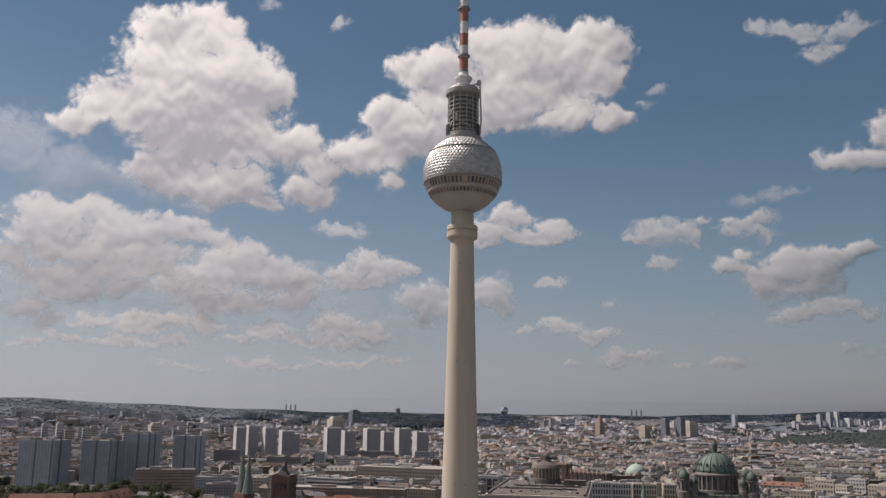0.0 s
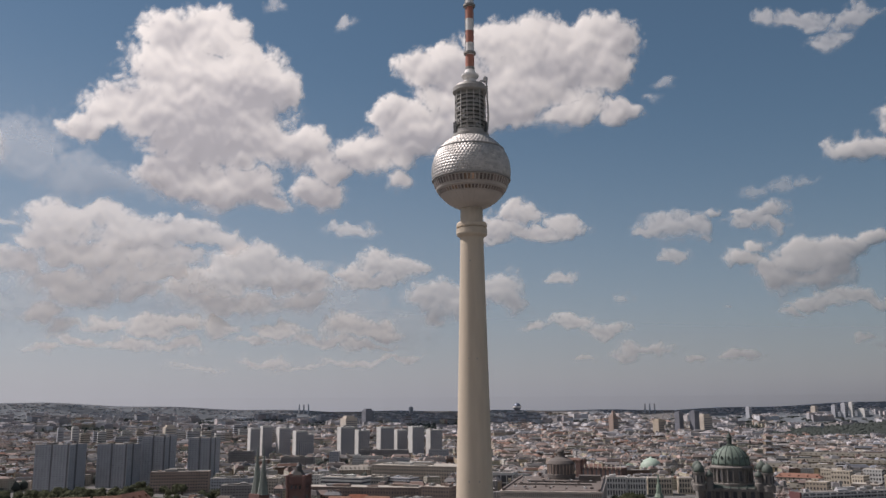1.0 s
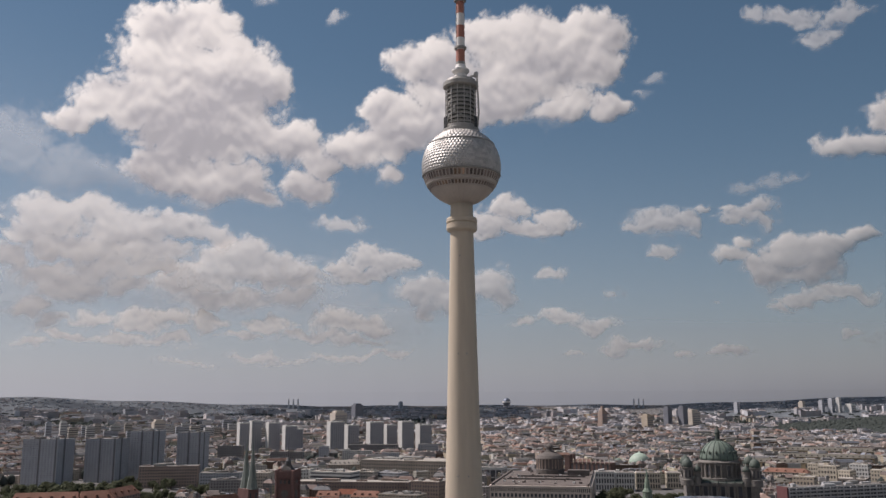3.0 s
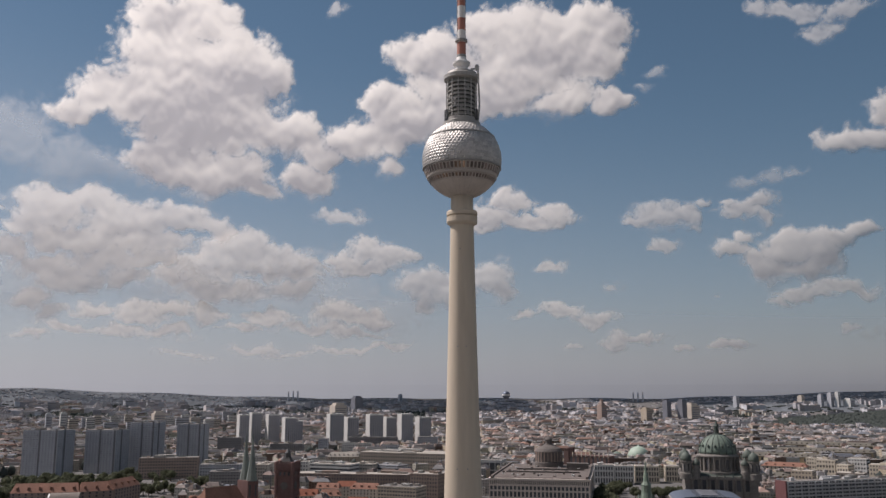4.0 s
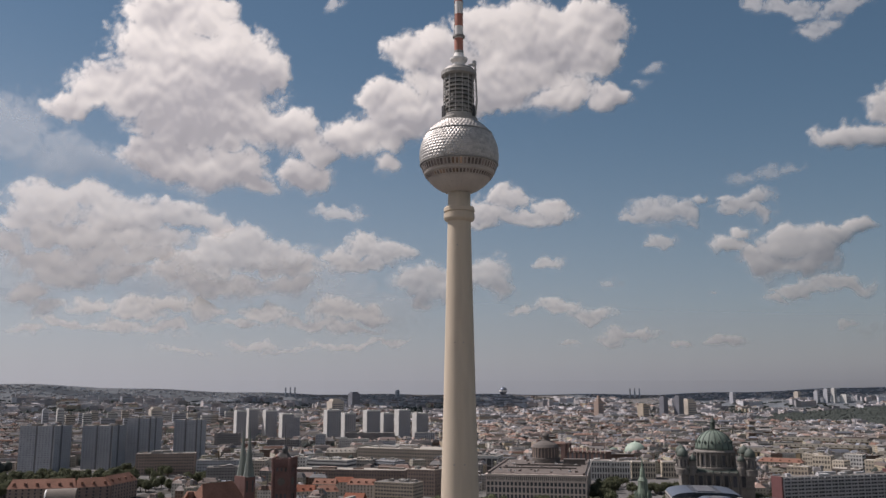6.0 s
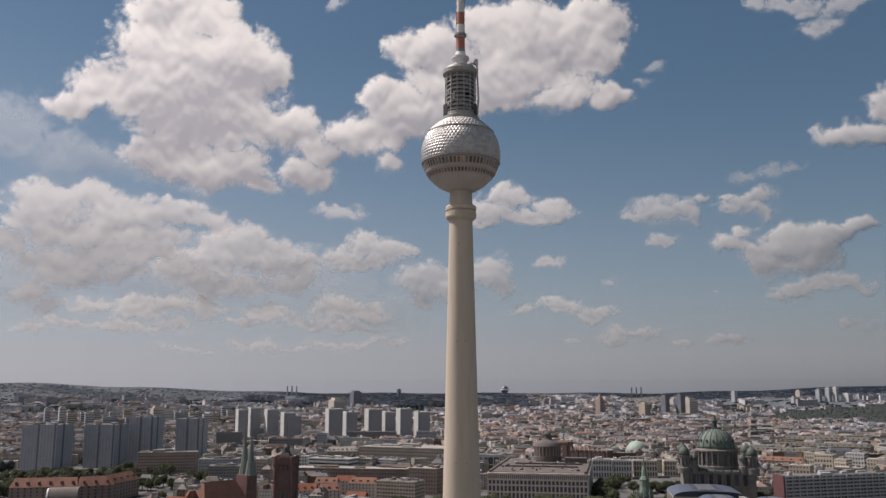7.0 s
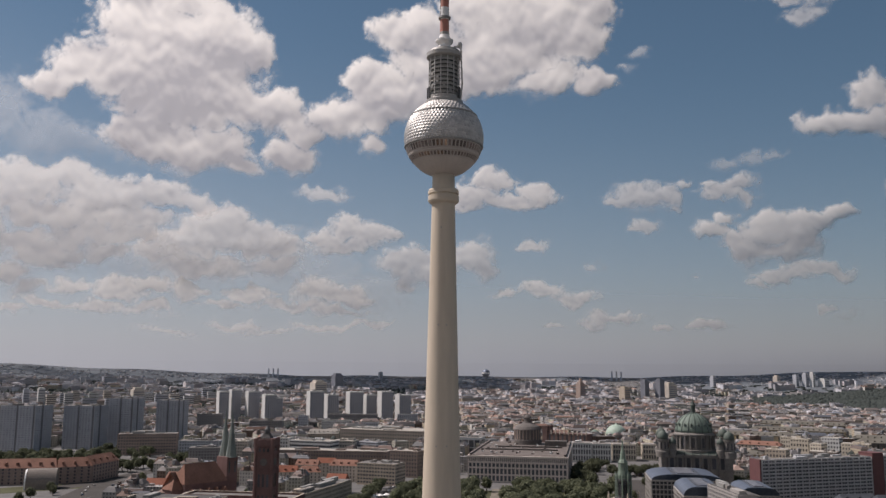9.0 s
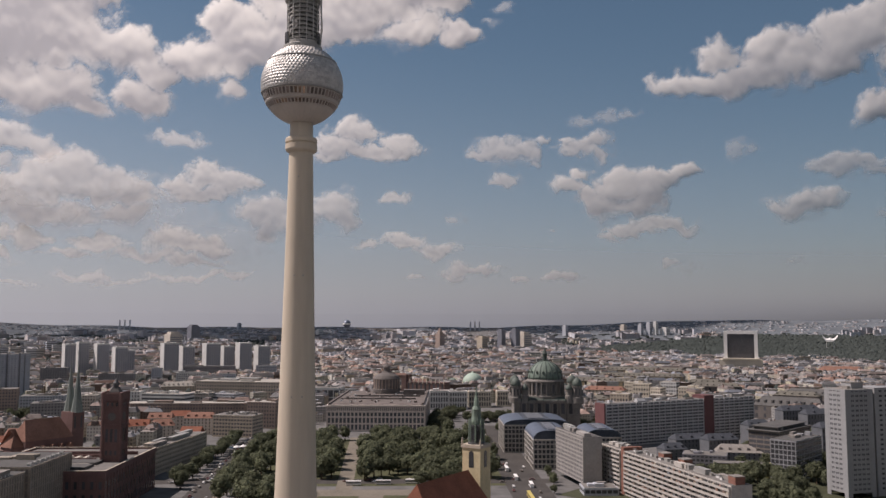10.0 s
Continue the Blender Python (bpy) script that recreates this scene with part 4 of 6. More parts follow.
# big stone ministry with pale cornice
o, yaw, w = between(polar(-6.74, 1345), polar(-0.6, 1280))
block("ministry_building", "long brown stone ministry with pale cornice and regular windows", "office building", o, yaw, w, 60, 30.5, 6, 4.2, M_MINISTRY, sill=0.5, pier=2.2, roof=M_PALETOP, clutter=8)

# pale and brick blocks in front of it
M_LONGBROWN = mat("brown_grey_render", (0.26, 0.205, 0.175), 0.85, 0, 0.06, 0.2)
rows = ((-20.58, -17.03, 1300, 1290, 29, 7, 3.6, 1.7, M_BRICKFAR, M_ROOF, "five-storey pinkish-brown city block with flat cluttered roof"),
        (-16.94, -14.43, 1180, 1170, 27.5, 7, 3.6, 1.7, M_GREYPANEL, M_ROOF, "grey panel-built city block with rows of windows"),
        (-16.3, -14.06, 1100, 1095, 25, 7, 3.6, 1.7, M_SLABDARK, M_ROOF, "dark grey city block with flat roof"),
        (-14.43, -12.65, 1200, 1190, 25, 6, 3.6, 1.7, M_PLASTER, M_PALETOP, "pale plastered city block with flat roof"),
        (-11.01, -10.06, 1200, 1195, 28, 6, 4.2, 2.0, M_WHITE, M_PALETOP, "white panel-built house with square windows"),
        (-10.0, -7.39, 1180, 1150, 27, 5, 0, 0, M_WHITE, M_PALETOP, "white office building with continuous window bands"),
        (-7.3, -5.9, 1190, 1180, 25, 5, 4.0, 1.6, M_PLASTER, M_PALETOP, "pale plastered block with flat roof"),
        (-5.7, -4.3, 1200, 1180, 23, 6, 0, 0, M_GREYPANEL, M_SLABDARK, "grey banded office building with dark roof"),
        (-10.91, -3.6, 1085, 1050, 22.8, 5, 3.4, 1.9, M_LONGBROWN, M_PALETOP, "very long brown-grey office block with pale flat roof"),
        (-5.6, -3.09, 935, 915, 22, 6, 3.6, 1.0, M_SAND, M_ROOF, "pale corner house with rows of loggias and flat roof"),
        (-3.47, -1.65, 1000, 985, 29, 7, 3.4, 1.7, M_LONGBROWN, M_PALETOP, "brown-grey city block with flat roof"))
for az0, az1, d0, d1, h, fl, bay, pier, m, roof, label in rows:
    o, yaw, w = between(polar(az0, d0), polar(az1, d1))
    block("city_block", label, "building", o, yaw, w, 26, h, fl, bay, m, sill=0.5, pier=pier, roof=roof, clutter=6, group="blocks of the old centre", faces="fr")
for az0, az1, d0, d1, h, rise, wall, tile, label in ((-8.84, -6.82, 1420, 1420, 18, 7, M_SAND, M_PALETOP, "broad stone house with pale hipped roof"),
                                                     (-7.41, -5.46, 960, 950, 17, 6, M_PLASTER, M_REDTILE, "pale house with bright orange-red tiled roof"),
                                                     (-10.89, -9.5, 900, 903, 17, 5.5, M_PLASTER, M_BROWNTILE, "pinkish plastered old-town row with brown tiles"),
                                                     (-9.4, -7.91, 905, 905, 16, 6, M_PLASTER, M_REDTILE, "pinkish plastered old-town row with red tiles")):
    o, yaw, w = between(polar(az0, d0), polar(az1, d1))
    house(label, o, yaw, w, 15, h, 5, 3.0, wall, tile, rise, 4, group="houses of the old centre", dormers=int(w / 7))
for k, (az, d, w, h, tile) in enumerate(((-7.6, 870, 20, 13, M_BROWNTILE), (-10.9, 930, 24, 15, M_BROWNTILE), (-12.2, 900, 22, 13, M_REDTILE), (-17.6, 920, 26, 12, M_REDTILE),
                                       (-18.9, 880, 30, 11, M_BROWNTILE), (-16.9, 850, 30, 12, M_REDTILE), (-15.2, 830, 24, 10, M_REDTILE), (-9.6, 980, 26, 16, M_REDTILE), (-8.3, 1005, 24, 15, M_BROWNTILE))):
    house("pale plastered old-town house with red tiled roof", polar(az, d), GRID + (k * 37 % 11) - 5, w, 13, h, 4, 2.8, M_PLASTER, tile, 5.5, 1.0 * (k % 3), group="old-town houses", dormers=k % 4)

# long apartment row with its front along the street
o = Vector((-133, 690, 0))
block("apartment_row", "long pale apartment row with arcade, balconies and grey roof", "apartment block", o, -16.3, 18, 118, 21, 6, 3.0, M_SAND, sill=0.45, pier=1.3, clutter=8)


TAKEN += [(x, y, 40) for x in range(-20, 220, 30) for y in range(640, 960, 30)]
TAKEN += [(x, y, 40) for x in range(220, 460, 30) for y in range(560, 800, 30)]
TAKEN += [(x, y, 30) for x in range(-80, 0, 30) for y in range(560, 940, 30)]


# the road along the river and the trees beyond it
TAKEN += [(*polar(az, d).xy, 24) for az in range(-33, -16) for d in range(640, 1400, 20) if az < -21.8 + (d - 870) / 387 * 5]


# the rebuilt palace
M_PALACEROOF = mat("dark_brown_roofing", (0.145, 0.124, 0.112), 0.9, 0, 0.09, 0.35)
M_PALACEWALL = mat("grey_brown_palace_stone", (0.58, 0.50, 0.44), 0.85, 0, 0.1, 0.15, 0.2)


def palace():
    o = polar(1.68, 957)
    t = block("palace", "broad grey-brown stone palace with a strict grid of deep windows", "palace", o, GRID - 2, 109, 185, 22, 3, 4.36, M_PALACEWALL, sill=0.24, pier=1.5, roof=M_PALACEROOF, clutter=0, top=1.0)
    # attic storey with narrow windows close together
    part("attic_glazing", boxes((0.3, 108.7, 0.3, 184.7, 22.3, 26.4)), M_GLASS, t)
    slim = mesh_of(boxes((-0.55, 0.55, 0, 0.6, 22.3, 26.4)), M_PALACEWALL)
    for i in range(51):
        part("attic_pier", slim, None, t, m=pose(0.6 + 2.158 * i, -0.06, 0))
    part("attic_cornice", boxes((-0.8, 109.8, -0.8, 185.8, 26.4, 28.4)), M_PALACEWALL, t, "broad plain stone cornice")
    part("roof_deck", boxes((2.6, 106.4, 2.6, 182, 28.4, 29.6, 0.98)), M_PALACEROOF, t, "dark brown roofing")
    part("roof_rim", boxes((1.5, 4, 1.5, 183.5, 28.4, 31.0), (105, 107.5, 1.5, 183.5, 28.4, 31.0)), M_PALACEROOF, t)
    rnd = random.Random(4)
    for i in range(64):
        x, y, e = rnd.uniform(6, 100), rnd.uniform(6, 176), rnd.uniform(1, 3.5)
        part("roof_unit", boxes((x, x + e, y, y + e * 0.7, 29.6, 30.4 + rnd.uniform(0, 1.2))), M_PALACEROOF if i % 3 else M_WHITEPAINT, t)
    part("roof_ridge", boxes((12, 96, 60, 63, 29.4, 31.2), (20, 100, 96, 99, 29.4, 31.4), (78, 104, 118, 132, 29.4, 36)), M_STONEGREY, t)
    part("dome_drum", lathe([(17.5, 26), (17.5, 35), (16.4, 35.6), (16.4, 47), (17.0, 47.4), (16.6, 48.6), (14.5, 51.5), (10.5, 54), (6.2, 55.5), (5.4, 56)], 40, True, None, (54.5, 150)), M_STONEGREY, t, "brown unfinished drum of the dome")
    rib = mesh_of(boxes((16.3, 17.1, -0.45, 0.45, 35.6, 47.4)), M_BRICKFAR)
    for i in range(24):
        part("drum_pilaster", rib, None, t, m=pose(54.5, 150, 0, 0, 0, 15 * i))
    part("dome_lantern", lathe([(5.4, 55.8), (5.0, 57), (4.3, 57.4), (4.3, 61.5), (5.0, 62), (4.2, 63.5), (2.0, 65.5), (0.4, 67), (0.3, 69)], 16, True, None, (54.5, 150)), M_STONEGREY, t, "slender brown lantern")
    return t


palace()


M_OLDBRICK = mat("brown_red_old_brick", (0.15, 0.10, 0.088), 0.85, 0, 0.2, 0.2, 0.2)


def brick_church():
    """Red-brick church behind the palace: a long nave with pinnacles and two square towers."""
    o, yaw, w = between(polar(6.6, 1330), polar(9.49, 1300))
    t = thing("brick_church", "dark red brick church with twin square towers and pinnacles", "church", plot(o, yaw, w, 20))
    part("nave", boxes((8, w, 0, 20, 0, 27)), M_OLDBRICK, t)
    part("parapet", boxes((8, w + 0.4, -0.4, 20.4, 27, 28.2)), M_OLDBRICK, t)
    tower = mesh_of(boxes((0, 8, -1, 7, 0, 38), (-0.4, 8.4, -1.4, 7.4, 36, 38.4)), M_OLDBRICK)
    for y in (0, 14):
        part("tower", tower, None, t, m=pose(0, y, 0))
    win = mesh_of(boxes((-1.3, 1.3, -0.1, 0.3, 0, 14)), M_GLASS)
    pin = mesh_of(lathe([(0.8, 26), (0.8, 30), (1.0, 30.3), (0.1, 33)], 6), M_PALESTONE)
    for i in range(9):
        x = 12 + (w - 16) * i / 8
        part("window", win, None, t, m=pose(x, 0, 12))
        part("pinnacle", pin, None, t, m=pose(x + 2.5, 0, 0))
    return t


brick_church()
o, yaw, w = between(polar(0.2, 1225), polar(2.5, 1215))
block("colonnaded_hall", "dark glass hall behind a tall white colonnade", "office building", o, yaw, w, 40, 27, 2, 9.0, M_WHITE, sill=0.08, pier=1.2, roof=M_ROOF, clutter=4)


# the cathedral
M_COPPERMID = mat("sooty_green_copper", (0.083, 0.103, 0.086), 0.7, 0, 0.2, 0.35, streak=0.2)


def cathedral():
    c = polar(16.2, 925)
    t = thing("cathedral", "soot-dark stone cathedral with green copper domes", "cathedral", pose(c.x, c.y, 8, 0, 0, GRID - 3) @ Matrix.Diagonal((0.9, 0.9, 0.94, 1)))
    TAKEN.append((c.x, c.y, 60))
    part("body", boxes((-38, 38, -28, 30, -8, 33)), M_DARKSTONE, t, "dark stone body with cornices")
    part("cornice", boxes((-39, 39, -29, 31, 30.5, 32), (-39, 39, -29, 31, 17, 17.8)), M_DARKSTONE, t)
    part("roof", boxes((-36, 36, -26, 28, 33, 36, 0.8)), M_COPPERDARK, t)
    part("drum", lathe([(24.5, 34), (24.5, 37), (21.2, 37.5), (21.2, 51.5), (22.9, 52.1), (22.9, 53.4), (21.2, 54), (20.6, 55)], 48), M_DARKSTONE, t, "dark colonnaded drum")
    col = mesh_of(lathe([(0.9, 37.5), (0.8, 51), (1.1, 52.0)], 10, True, None, (22.3, 0)), M_DARKSTONE)
    win = mesh_of(boxes((21.0, 21.5, -1.5, 1.5, 39.5, 49.5)), M_GLASS)
    for i in range(24):
        part("column", col, None, t, m=pose(0, 0, 0, 0, 0, 15 * i))
        if i % 2:
            part("drum_window", win, None, t, m=pose(0, 0, 0, 0, 0, 15 * i + 7.5))
    dome = [(20.4 * math.cos(a), 55 + 20.6 * math.sin(a)) for a in [math.pi / 2 * i / 12 for i in range(12)]] + [(3.6, 75.6)]
    part("dome", lathe(dome, 48), M_COPPER, t, "ribbed green copper dome", smooth=True)
    for i in range(16):
        a = 2 * math.pi * i / 16
        bm = bmesh.new()
        prev = None
        for r, z in dome:
            ca, sa_ = math.cos(a), math.sin(a)
            q = [bm.verts.new(((r + e) * ca - s * sa_, (r + e) * sa_ + s * ca, z)) for e, s in ((-0.2, -0.45), (0.55, -0.3), (0.55, 0.3), (-0.2, 0.45))]
            if prev:
                for k in range(3):
                    bm.faces.new((prev[k], prev[k + 1], q[k + 1], q[k]))
            prev = q
        part("dome_rib", bm, M_COPPERDARK, t)
        part("dormer", lathe([(1.1, 62), (1.1, 64), (0.2, 65.2)], 8, True, None, (19.3 * math.cos(a + .19), 19.3 * math.sin(a + .19))), M_COPPERDARK, t)
    part("lantern", lathe([(4.4, 75), (4.4, 76), (2.6, 76.3), (2.6, 83), (3.3, 83.5), (2.4, 85), (1.0, 88), (0.3, 90)], 16), M_COPPERDARK, t, "dark green lantern")
    part("cross", boxes((-0.25, 0.25, -0.25, 0.25, 89, 97), (-1.8, 1.8, -0.25, 0.25, 93.2, 93.8)), M_GREYSTEEL, t, "gilded cross")
    for x, y in ((-36, -24), (35, -24), (-35, 24), (35, 24)):
        b = lathe([(7.5, 30), (7.5, 36), (5.8, 36.5), (5.8, 47), (6.6, 47.5), (6.6, 48.6)], 20, True, None, (x, y))
        tw = part("corner_tower", b, M_DARKSTONE, t)
        part("corner_dome", lathe([(5.6, 48.6), (5.9, 50.6), (5.5, 53.0), (4.3, 55.3), (2.4, 56.9), (0.9, 57.5), (0.8, 58.6), (0.2, 59.2), (0.1, 61)], 20, True, None, (x, y)), M_COPPERMID, tw, "small green copper dome", smooth=True)
        for i in range(8):
            a = 2 * math.pi * (i + 0.5) / 8
            part("belfry_opening", boxes((x + 5.6 * math.cos(a) - .7, x + 5.6 * math.cos(a) + .7, y + 5.6 * math.sin(a) - .7, y + 5.6 * math.sin(a) + .7, 38.5, 45.5)), M_GLASS, tw)
    for x in (-25.5, 25.5):
        tw = part("side_turret", lathe([(4.6, 30), (4.6, 38), (3.8, 38.5), (3.8, 43), (4.4, 43.4), (4.4, 44.2)], 16, True, None, (x, -25)), M_DARKSTONE, t)
        part("turret_dome", lathe([(4.0, 44.2), (4.1, 46), (3.0, 48.6), (1.0, 50), (0.1, 53)], 16, True, None, (x, -25)), M_COPPERMID, tw, "small green copper dome", smooth=True)
    arch = mesh_of(boxes((-2, 2, -0.12, 0.4, 0, 11)), M_GLASS)
    colm = mesh_of(lathe([(0.9, 3), (0.8, 29), (1.2, 30)], 8), M_STONEGREY)
    for i in range(7):
        part("window", arch, None, t, m=pose(-27 + 9 * i, -28, 18.4))
        part("front_column", colm, None, t, m=pose(-31.5 + 9 * i, -28.9, 0))
    for i in range(8):
        x = -30 + 8.5 * i
        part("roof_statue", lathe([(0.9, 32), (0.8, 33.4), (0.45, 35.2), (0.4, 36)], 7, True, None, (x, -28)), M_COPPERDARK, t)
    return t


cathedral()


def domed_church():
    c = polar(11.35, 1460)
    t = thing("domed_church", "round church with a pale green copper dome", "church", pose(c.x, c.y, 0))
    TAKEN.append((c.x, c.y, 34))
    part("rotunda", lathe([(17.2, 0), (17.2, 16), (17.9, 16.3), (17.9, 17.6)], 48), M_SAND, t)
    part("dome", lathe([(17.3 * math.cos(a), 17.6 + 16.5 * math.sin(a)) for a in [math.pi / 2 * i / 10 for i in range(10)]] + [(2, 34.3), (1.6, 35.6), (0.2, 36.6)], 48), mat("pale_green_copper", (0.33, 0.41, 0.335), 0.6, 0, 0.1, 0.15), t, "smooth pale green copper dome", smooth=True)
    c = polar(10.0, 1440)
    t = thing("domed_chapel", "small round chapel with green dome", "church", pose(c.x, c.y, 0))
    part("rotunda", lathe([(8, 0), (8, 19)], 24), M_SAND, t)
    part("dome", lathe([(8 * math.cos(a), 19 + 7.5 * math.sin(a)) for a in [math.pi / 2 * i / 8 for i in range(8)]] + [(0.3, 27)], 24), M_COPPER, t, smooth=True)


domed_church()
# pale neoclassical palaces with pilasters
for az0, az1, d, h in ((8.5, 9.75, 1180, 25), (9.8, 11.0, 1185, 24), (11.1, 12.6, 1210, 22), (13.0, 14.2, 1230, 21)):
    o, yaw, w = between(polar(az0, d), polar(az1, d - 4))
    block("city_palace", "pale neoclassical city palace with tall pilasters", "palace", o, GRID, w, 28, h, 3, 3.6, M_WHITE if az0 < 11 else M_PALESTONE, sill=0.3, pier=1.5, roof=M_ROOFPALE, clutter=2, group="neoclassical palaces")


TAKEN += [(*polar(az, d).xy, 26) for az in (8.6, 10, 11.4, 12.8, 14.2) for d in range(985, 1175, 30)]


# church with a square stone tower and green copper spire
M_VERDIGRIS = mat("pale_verdigris", (0.155, 0.20, 0.155), 0.7, 0, 0.4, 0.5, streak=0.2)


def spired_church():
    c = polar(11.75, 505)
    t = thing("spired_church", "medieval church, square stone tower with ornate green copper spire", "church", pose(c.x, c.y, 0, 0, 0, -41.5))
    TAKEN.append((c.x, c.y, 40))
    part("tower", boxes((-6.0, 6.0, -6.0, 6.0, 0, 48)), mat("yellow_grey_limestone", (0.55, 0.46, 0.29), 0.85, 0, 0.15, 0.2, 0.3), t, "square yellow-grey stone tower")
    part("tower_cornice", boxes((-6.6, 6.6, -6.6, 6.6, 47.4, 49.2)), M_SAND, t)
    for dx in (-6.1, 6.1):
        for dy in (-6.1, 6.1):
            part("pinnacle", lathe([(0.7, 49.2), (0.6, 51), (0.1, 53.4)], 6, True, None, (dx, dy)), M_SAND, t)
    arch = lathe([(1.6, 0), (1.6, 0.3)], 16)
    box(arch, -1.6, 1.6, -8, 0, 0, 0.3)
    arch = mesh_of(arch, M_GLASS)
    for yaw in (0, 90, 180, 270):
        part("belfry_opening", arch, None, t, m=pose(0, 0, 0, 0, 0, yaw) @ pose(0, -5.82, 44.2, 90))
    part("spire_base", lathe([(5.2, 49.2), (5.0, 50.4), (3.4, 50.7), (3.4, 58.3), (4.4, 58.7), (4.4, 60.0), (3.4, 60.3)], 8), M_DARKSTEEL, t, "dark octagonal copper stage with openings")
    for i in range(8):
        a = 2 * math.pi * (i + 0.5) / 8
        part("stage_column", lathe([(0.55, 50.5), (0.5, 59.1), (0.6, 61.6), (0.08, 64.2)], 6, True, None, (4.3 * math.cos(a), 4.3 * math.sin(a))), M_VERDIGRIS, t)
        part("stage_opening", boxes((3.1 * math.cos(a + .39) - .7, 3.1 * math.cos(a + .39) + .7, 3.1 * math.sin(a + .39) - .7, 3.1 * math.sin(a + .39) + .7, 51.6, 57.0)), M_GLASS, t)
        part("gable_point", lathe([(1.0, 60.0), (0.7, 62.0), (0.05, 64.5)], 4, True, None, (2.9 * math.cos(a + .39), 2.9 * math.sin(a + .39))), M_VERDIGRIS, t)
    part("spire", lathe([(3.4, 60.0), (3.5, 62.0), (2.9, 65.0), (2.7, 68.5), (3.0, 69.0), (1.7, 71.0), (1.3, 74.5), (0.6, 77.0), (0.55, 78.5), (0.06, 83.0)], 8), M_VERDIGRIS, t, "green copper spire tip with ball")
    # nave towards the terrace
    part("nave", boxes((-12, 12, -66, -7, 0, 18)), M_REDBRICK, t)
    part("nave_roof", gable(bmesh.new(), -12, 12, -66, -6, 18, 35.5, 4, "y"), M_BROWNTILE, t, "steep brown-red tiled nave roof")
    part("aisle_roof", gable(bmesh.new(), -19, -11, -60, -12, 13, 19, 3, "y"), M_BROWNTILE, t)
    return t


spired_church()


M_SLABWALL = mat("grey_white_panels", (0.47, 0.465, 0.465), 0.85, 0, 0.1, 0.15)
M_BEIGEWALL = mat("beige_concrete_panels", (0.32, 0.30, 0.28), 0.85, 0, 0.1, 0.15)


# glass-roofed quarter along the avenue
M_PALEPIER = mat("pale_stone_piers", (0.38, 0.35, 0.315), 0.85, 0, 0.1, 0.2)


def quarter(o, w, d, h, rise, label):
    t = block("commercial_building", label, "office building", o, GRID, w, d, h, 6, 3.4, M_PALEPIER, sill=0.26, pier=0.8, clutter=0, top=0.5)
    n = 6
    arc = [(0.3 + w * 0.30 * (1 - math.cos(math.pi / 2 * i / n)), h + 0.4 + rise * math.sin(math.pi / 2 * i / n)) for i in range(n + 1)]
    prof = arc + [(w - x, z) for x, z in arc[::-1]]
    bm = bmesh.new()
    a, b = [bm.verts.new((x, 1.0, z)) for x, z in prof], [bm.verts.new((x, d - 1.0, z)) for x, z in prof]
    for i in range(len(prof) - 1):
        bm.faces.new((a[i], b[i], b[i + 1], a[i + 1]))
    part("vault", bm, M_ZINC, t, "curved blue-grey metal roof")
    for y, turn in ((0.9, 1), (d - 0.9, -1)):
        bm = bmesh.new()
        bm.faces.new([bm.verts.new((x, y, z)) for x, z in prof[::turn]])
        bmesh.ops.solidify(bm, geom=bm.faces[:], thickness=0.2)
        part("end_glazing", bm, M_BLUEGLASS, t, "dark glass end wall")
    part("skylight", boxes((w * 0.38, w * 0.62, d * 0.12, d * 0.88, h + rise + 0.3, h + rise + 1.1)), M_FARGLASS, t)
    for i in range(int(d / 6)):
        part("roof_rib", boxes((w * 0.3, w * 0.7, 3 + 6 * i, 3.3 + 6 * i, h + rise + 0.3, h + rise + 0.7)), M_GREYSTEEL, t)
    return t


quarter(Vector((189, 684, 0)), 34, 62, 24, 7, "sandstone office building with curved blue-grey glass roof")
quarter(Vector((186, 775, 0)), 62, 60, 25, 5, "sandstone office building with blue-grey vaulted roof")
quarter(Vector((236, 690, 0)), 30, 50, 24, 6, "sandstone hotel with curved grey roof")
block("concrete_block", "pale concrete office block with small square windows and blank end wall", "office building", Vector((202, 597, 0)), 2, 14.5, 60, 37, 11, 3.4, M_BEIGEWALL, sill=0.40, pier=1.15, blank="fr", clutter=5, base=4.5, roof=M_DARKROOF)
block("podium", "low grey podium with flat roof", "building", Vector((196, 577, 0)), GRID, 24, 18, 5, 1, 4, M_GREYPANEL, sill=0.3, pier=0.5, clutter=5)


# long balcony slab in two halves with a maroon stair tower
def balcony_slab(a, b, h, floors, dp, wall, label, bays, group=""):
    o, yaw, w = between(a, b)
    t = block("apartment_slab", label, "apartment block", o, yaw, w, dp, h, floors, w / bays, wall, sill=0.36, pier=0.35, clutter=7, blank="lr", group=group)
    st = h / floors
    rail = mesh_of(boxes((0.5, w - 0.5, -1.35, -1.2, 0, 1.3), (0.5, w - 0.5, -1.3, 0.2, -0.15, 0)), wall)
    for i in range(1, floors):
        part("balcony_rail", rail, None, t, m=pose(0, 0, i * st))
    fin = mesh_of(boxes((-0.1, 0.1, -1.22, 0.1, st, h - 0.3)), wall)
    for i in range(0, bays + 1, 2):
        part("balcony_divider", fin, None, t, m=pose(0.6 + (w - 1.2) * i / bays, 0, 0))
    return t


A, B = polar(20.15, 843), polar(29.3, 985)
dirn = (B - A).normalized()
L_ = (B - A).length
balcony_slab(A, A + dirn * L_ * 0.635, 41, 13, 14, M_SLABWALL, "long grey-white apartment slab with continuous balconies", 34, "balcony slabs")
balcony_slab(A + dirn * L_ * 0.705, B, 41, 13, 14, M_SLABWALL, "grey-white apartment slab with continuous balconies", 16, "balcony slabs")
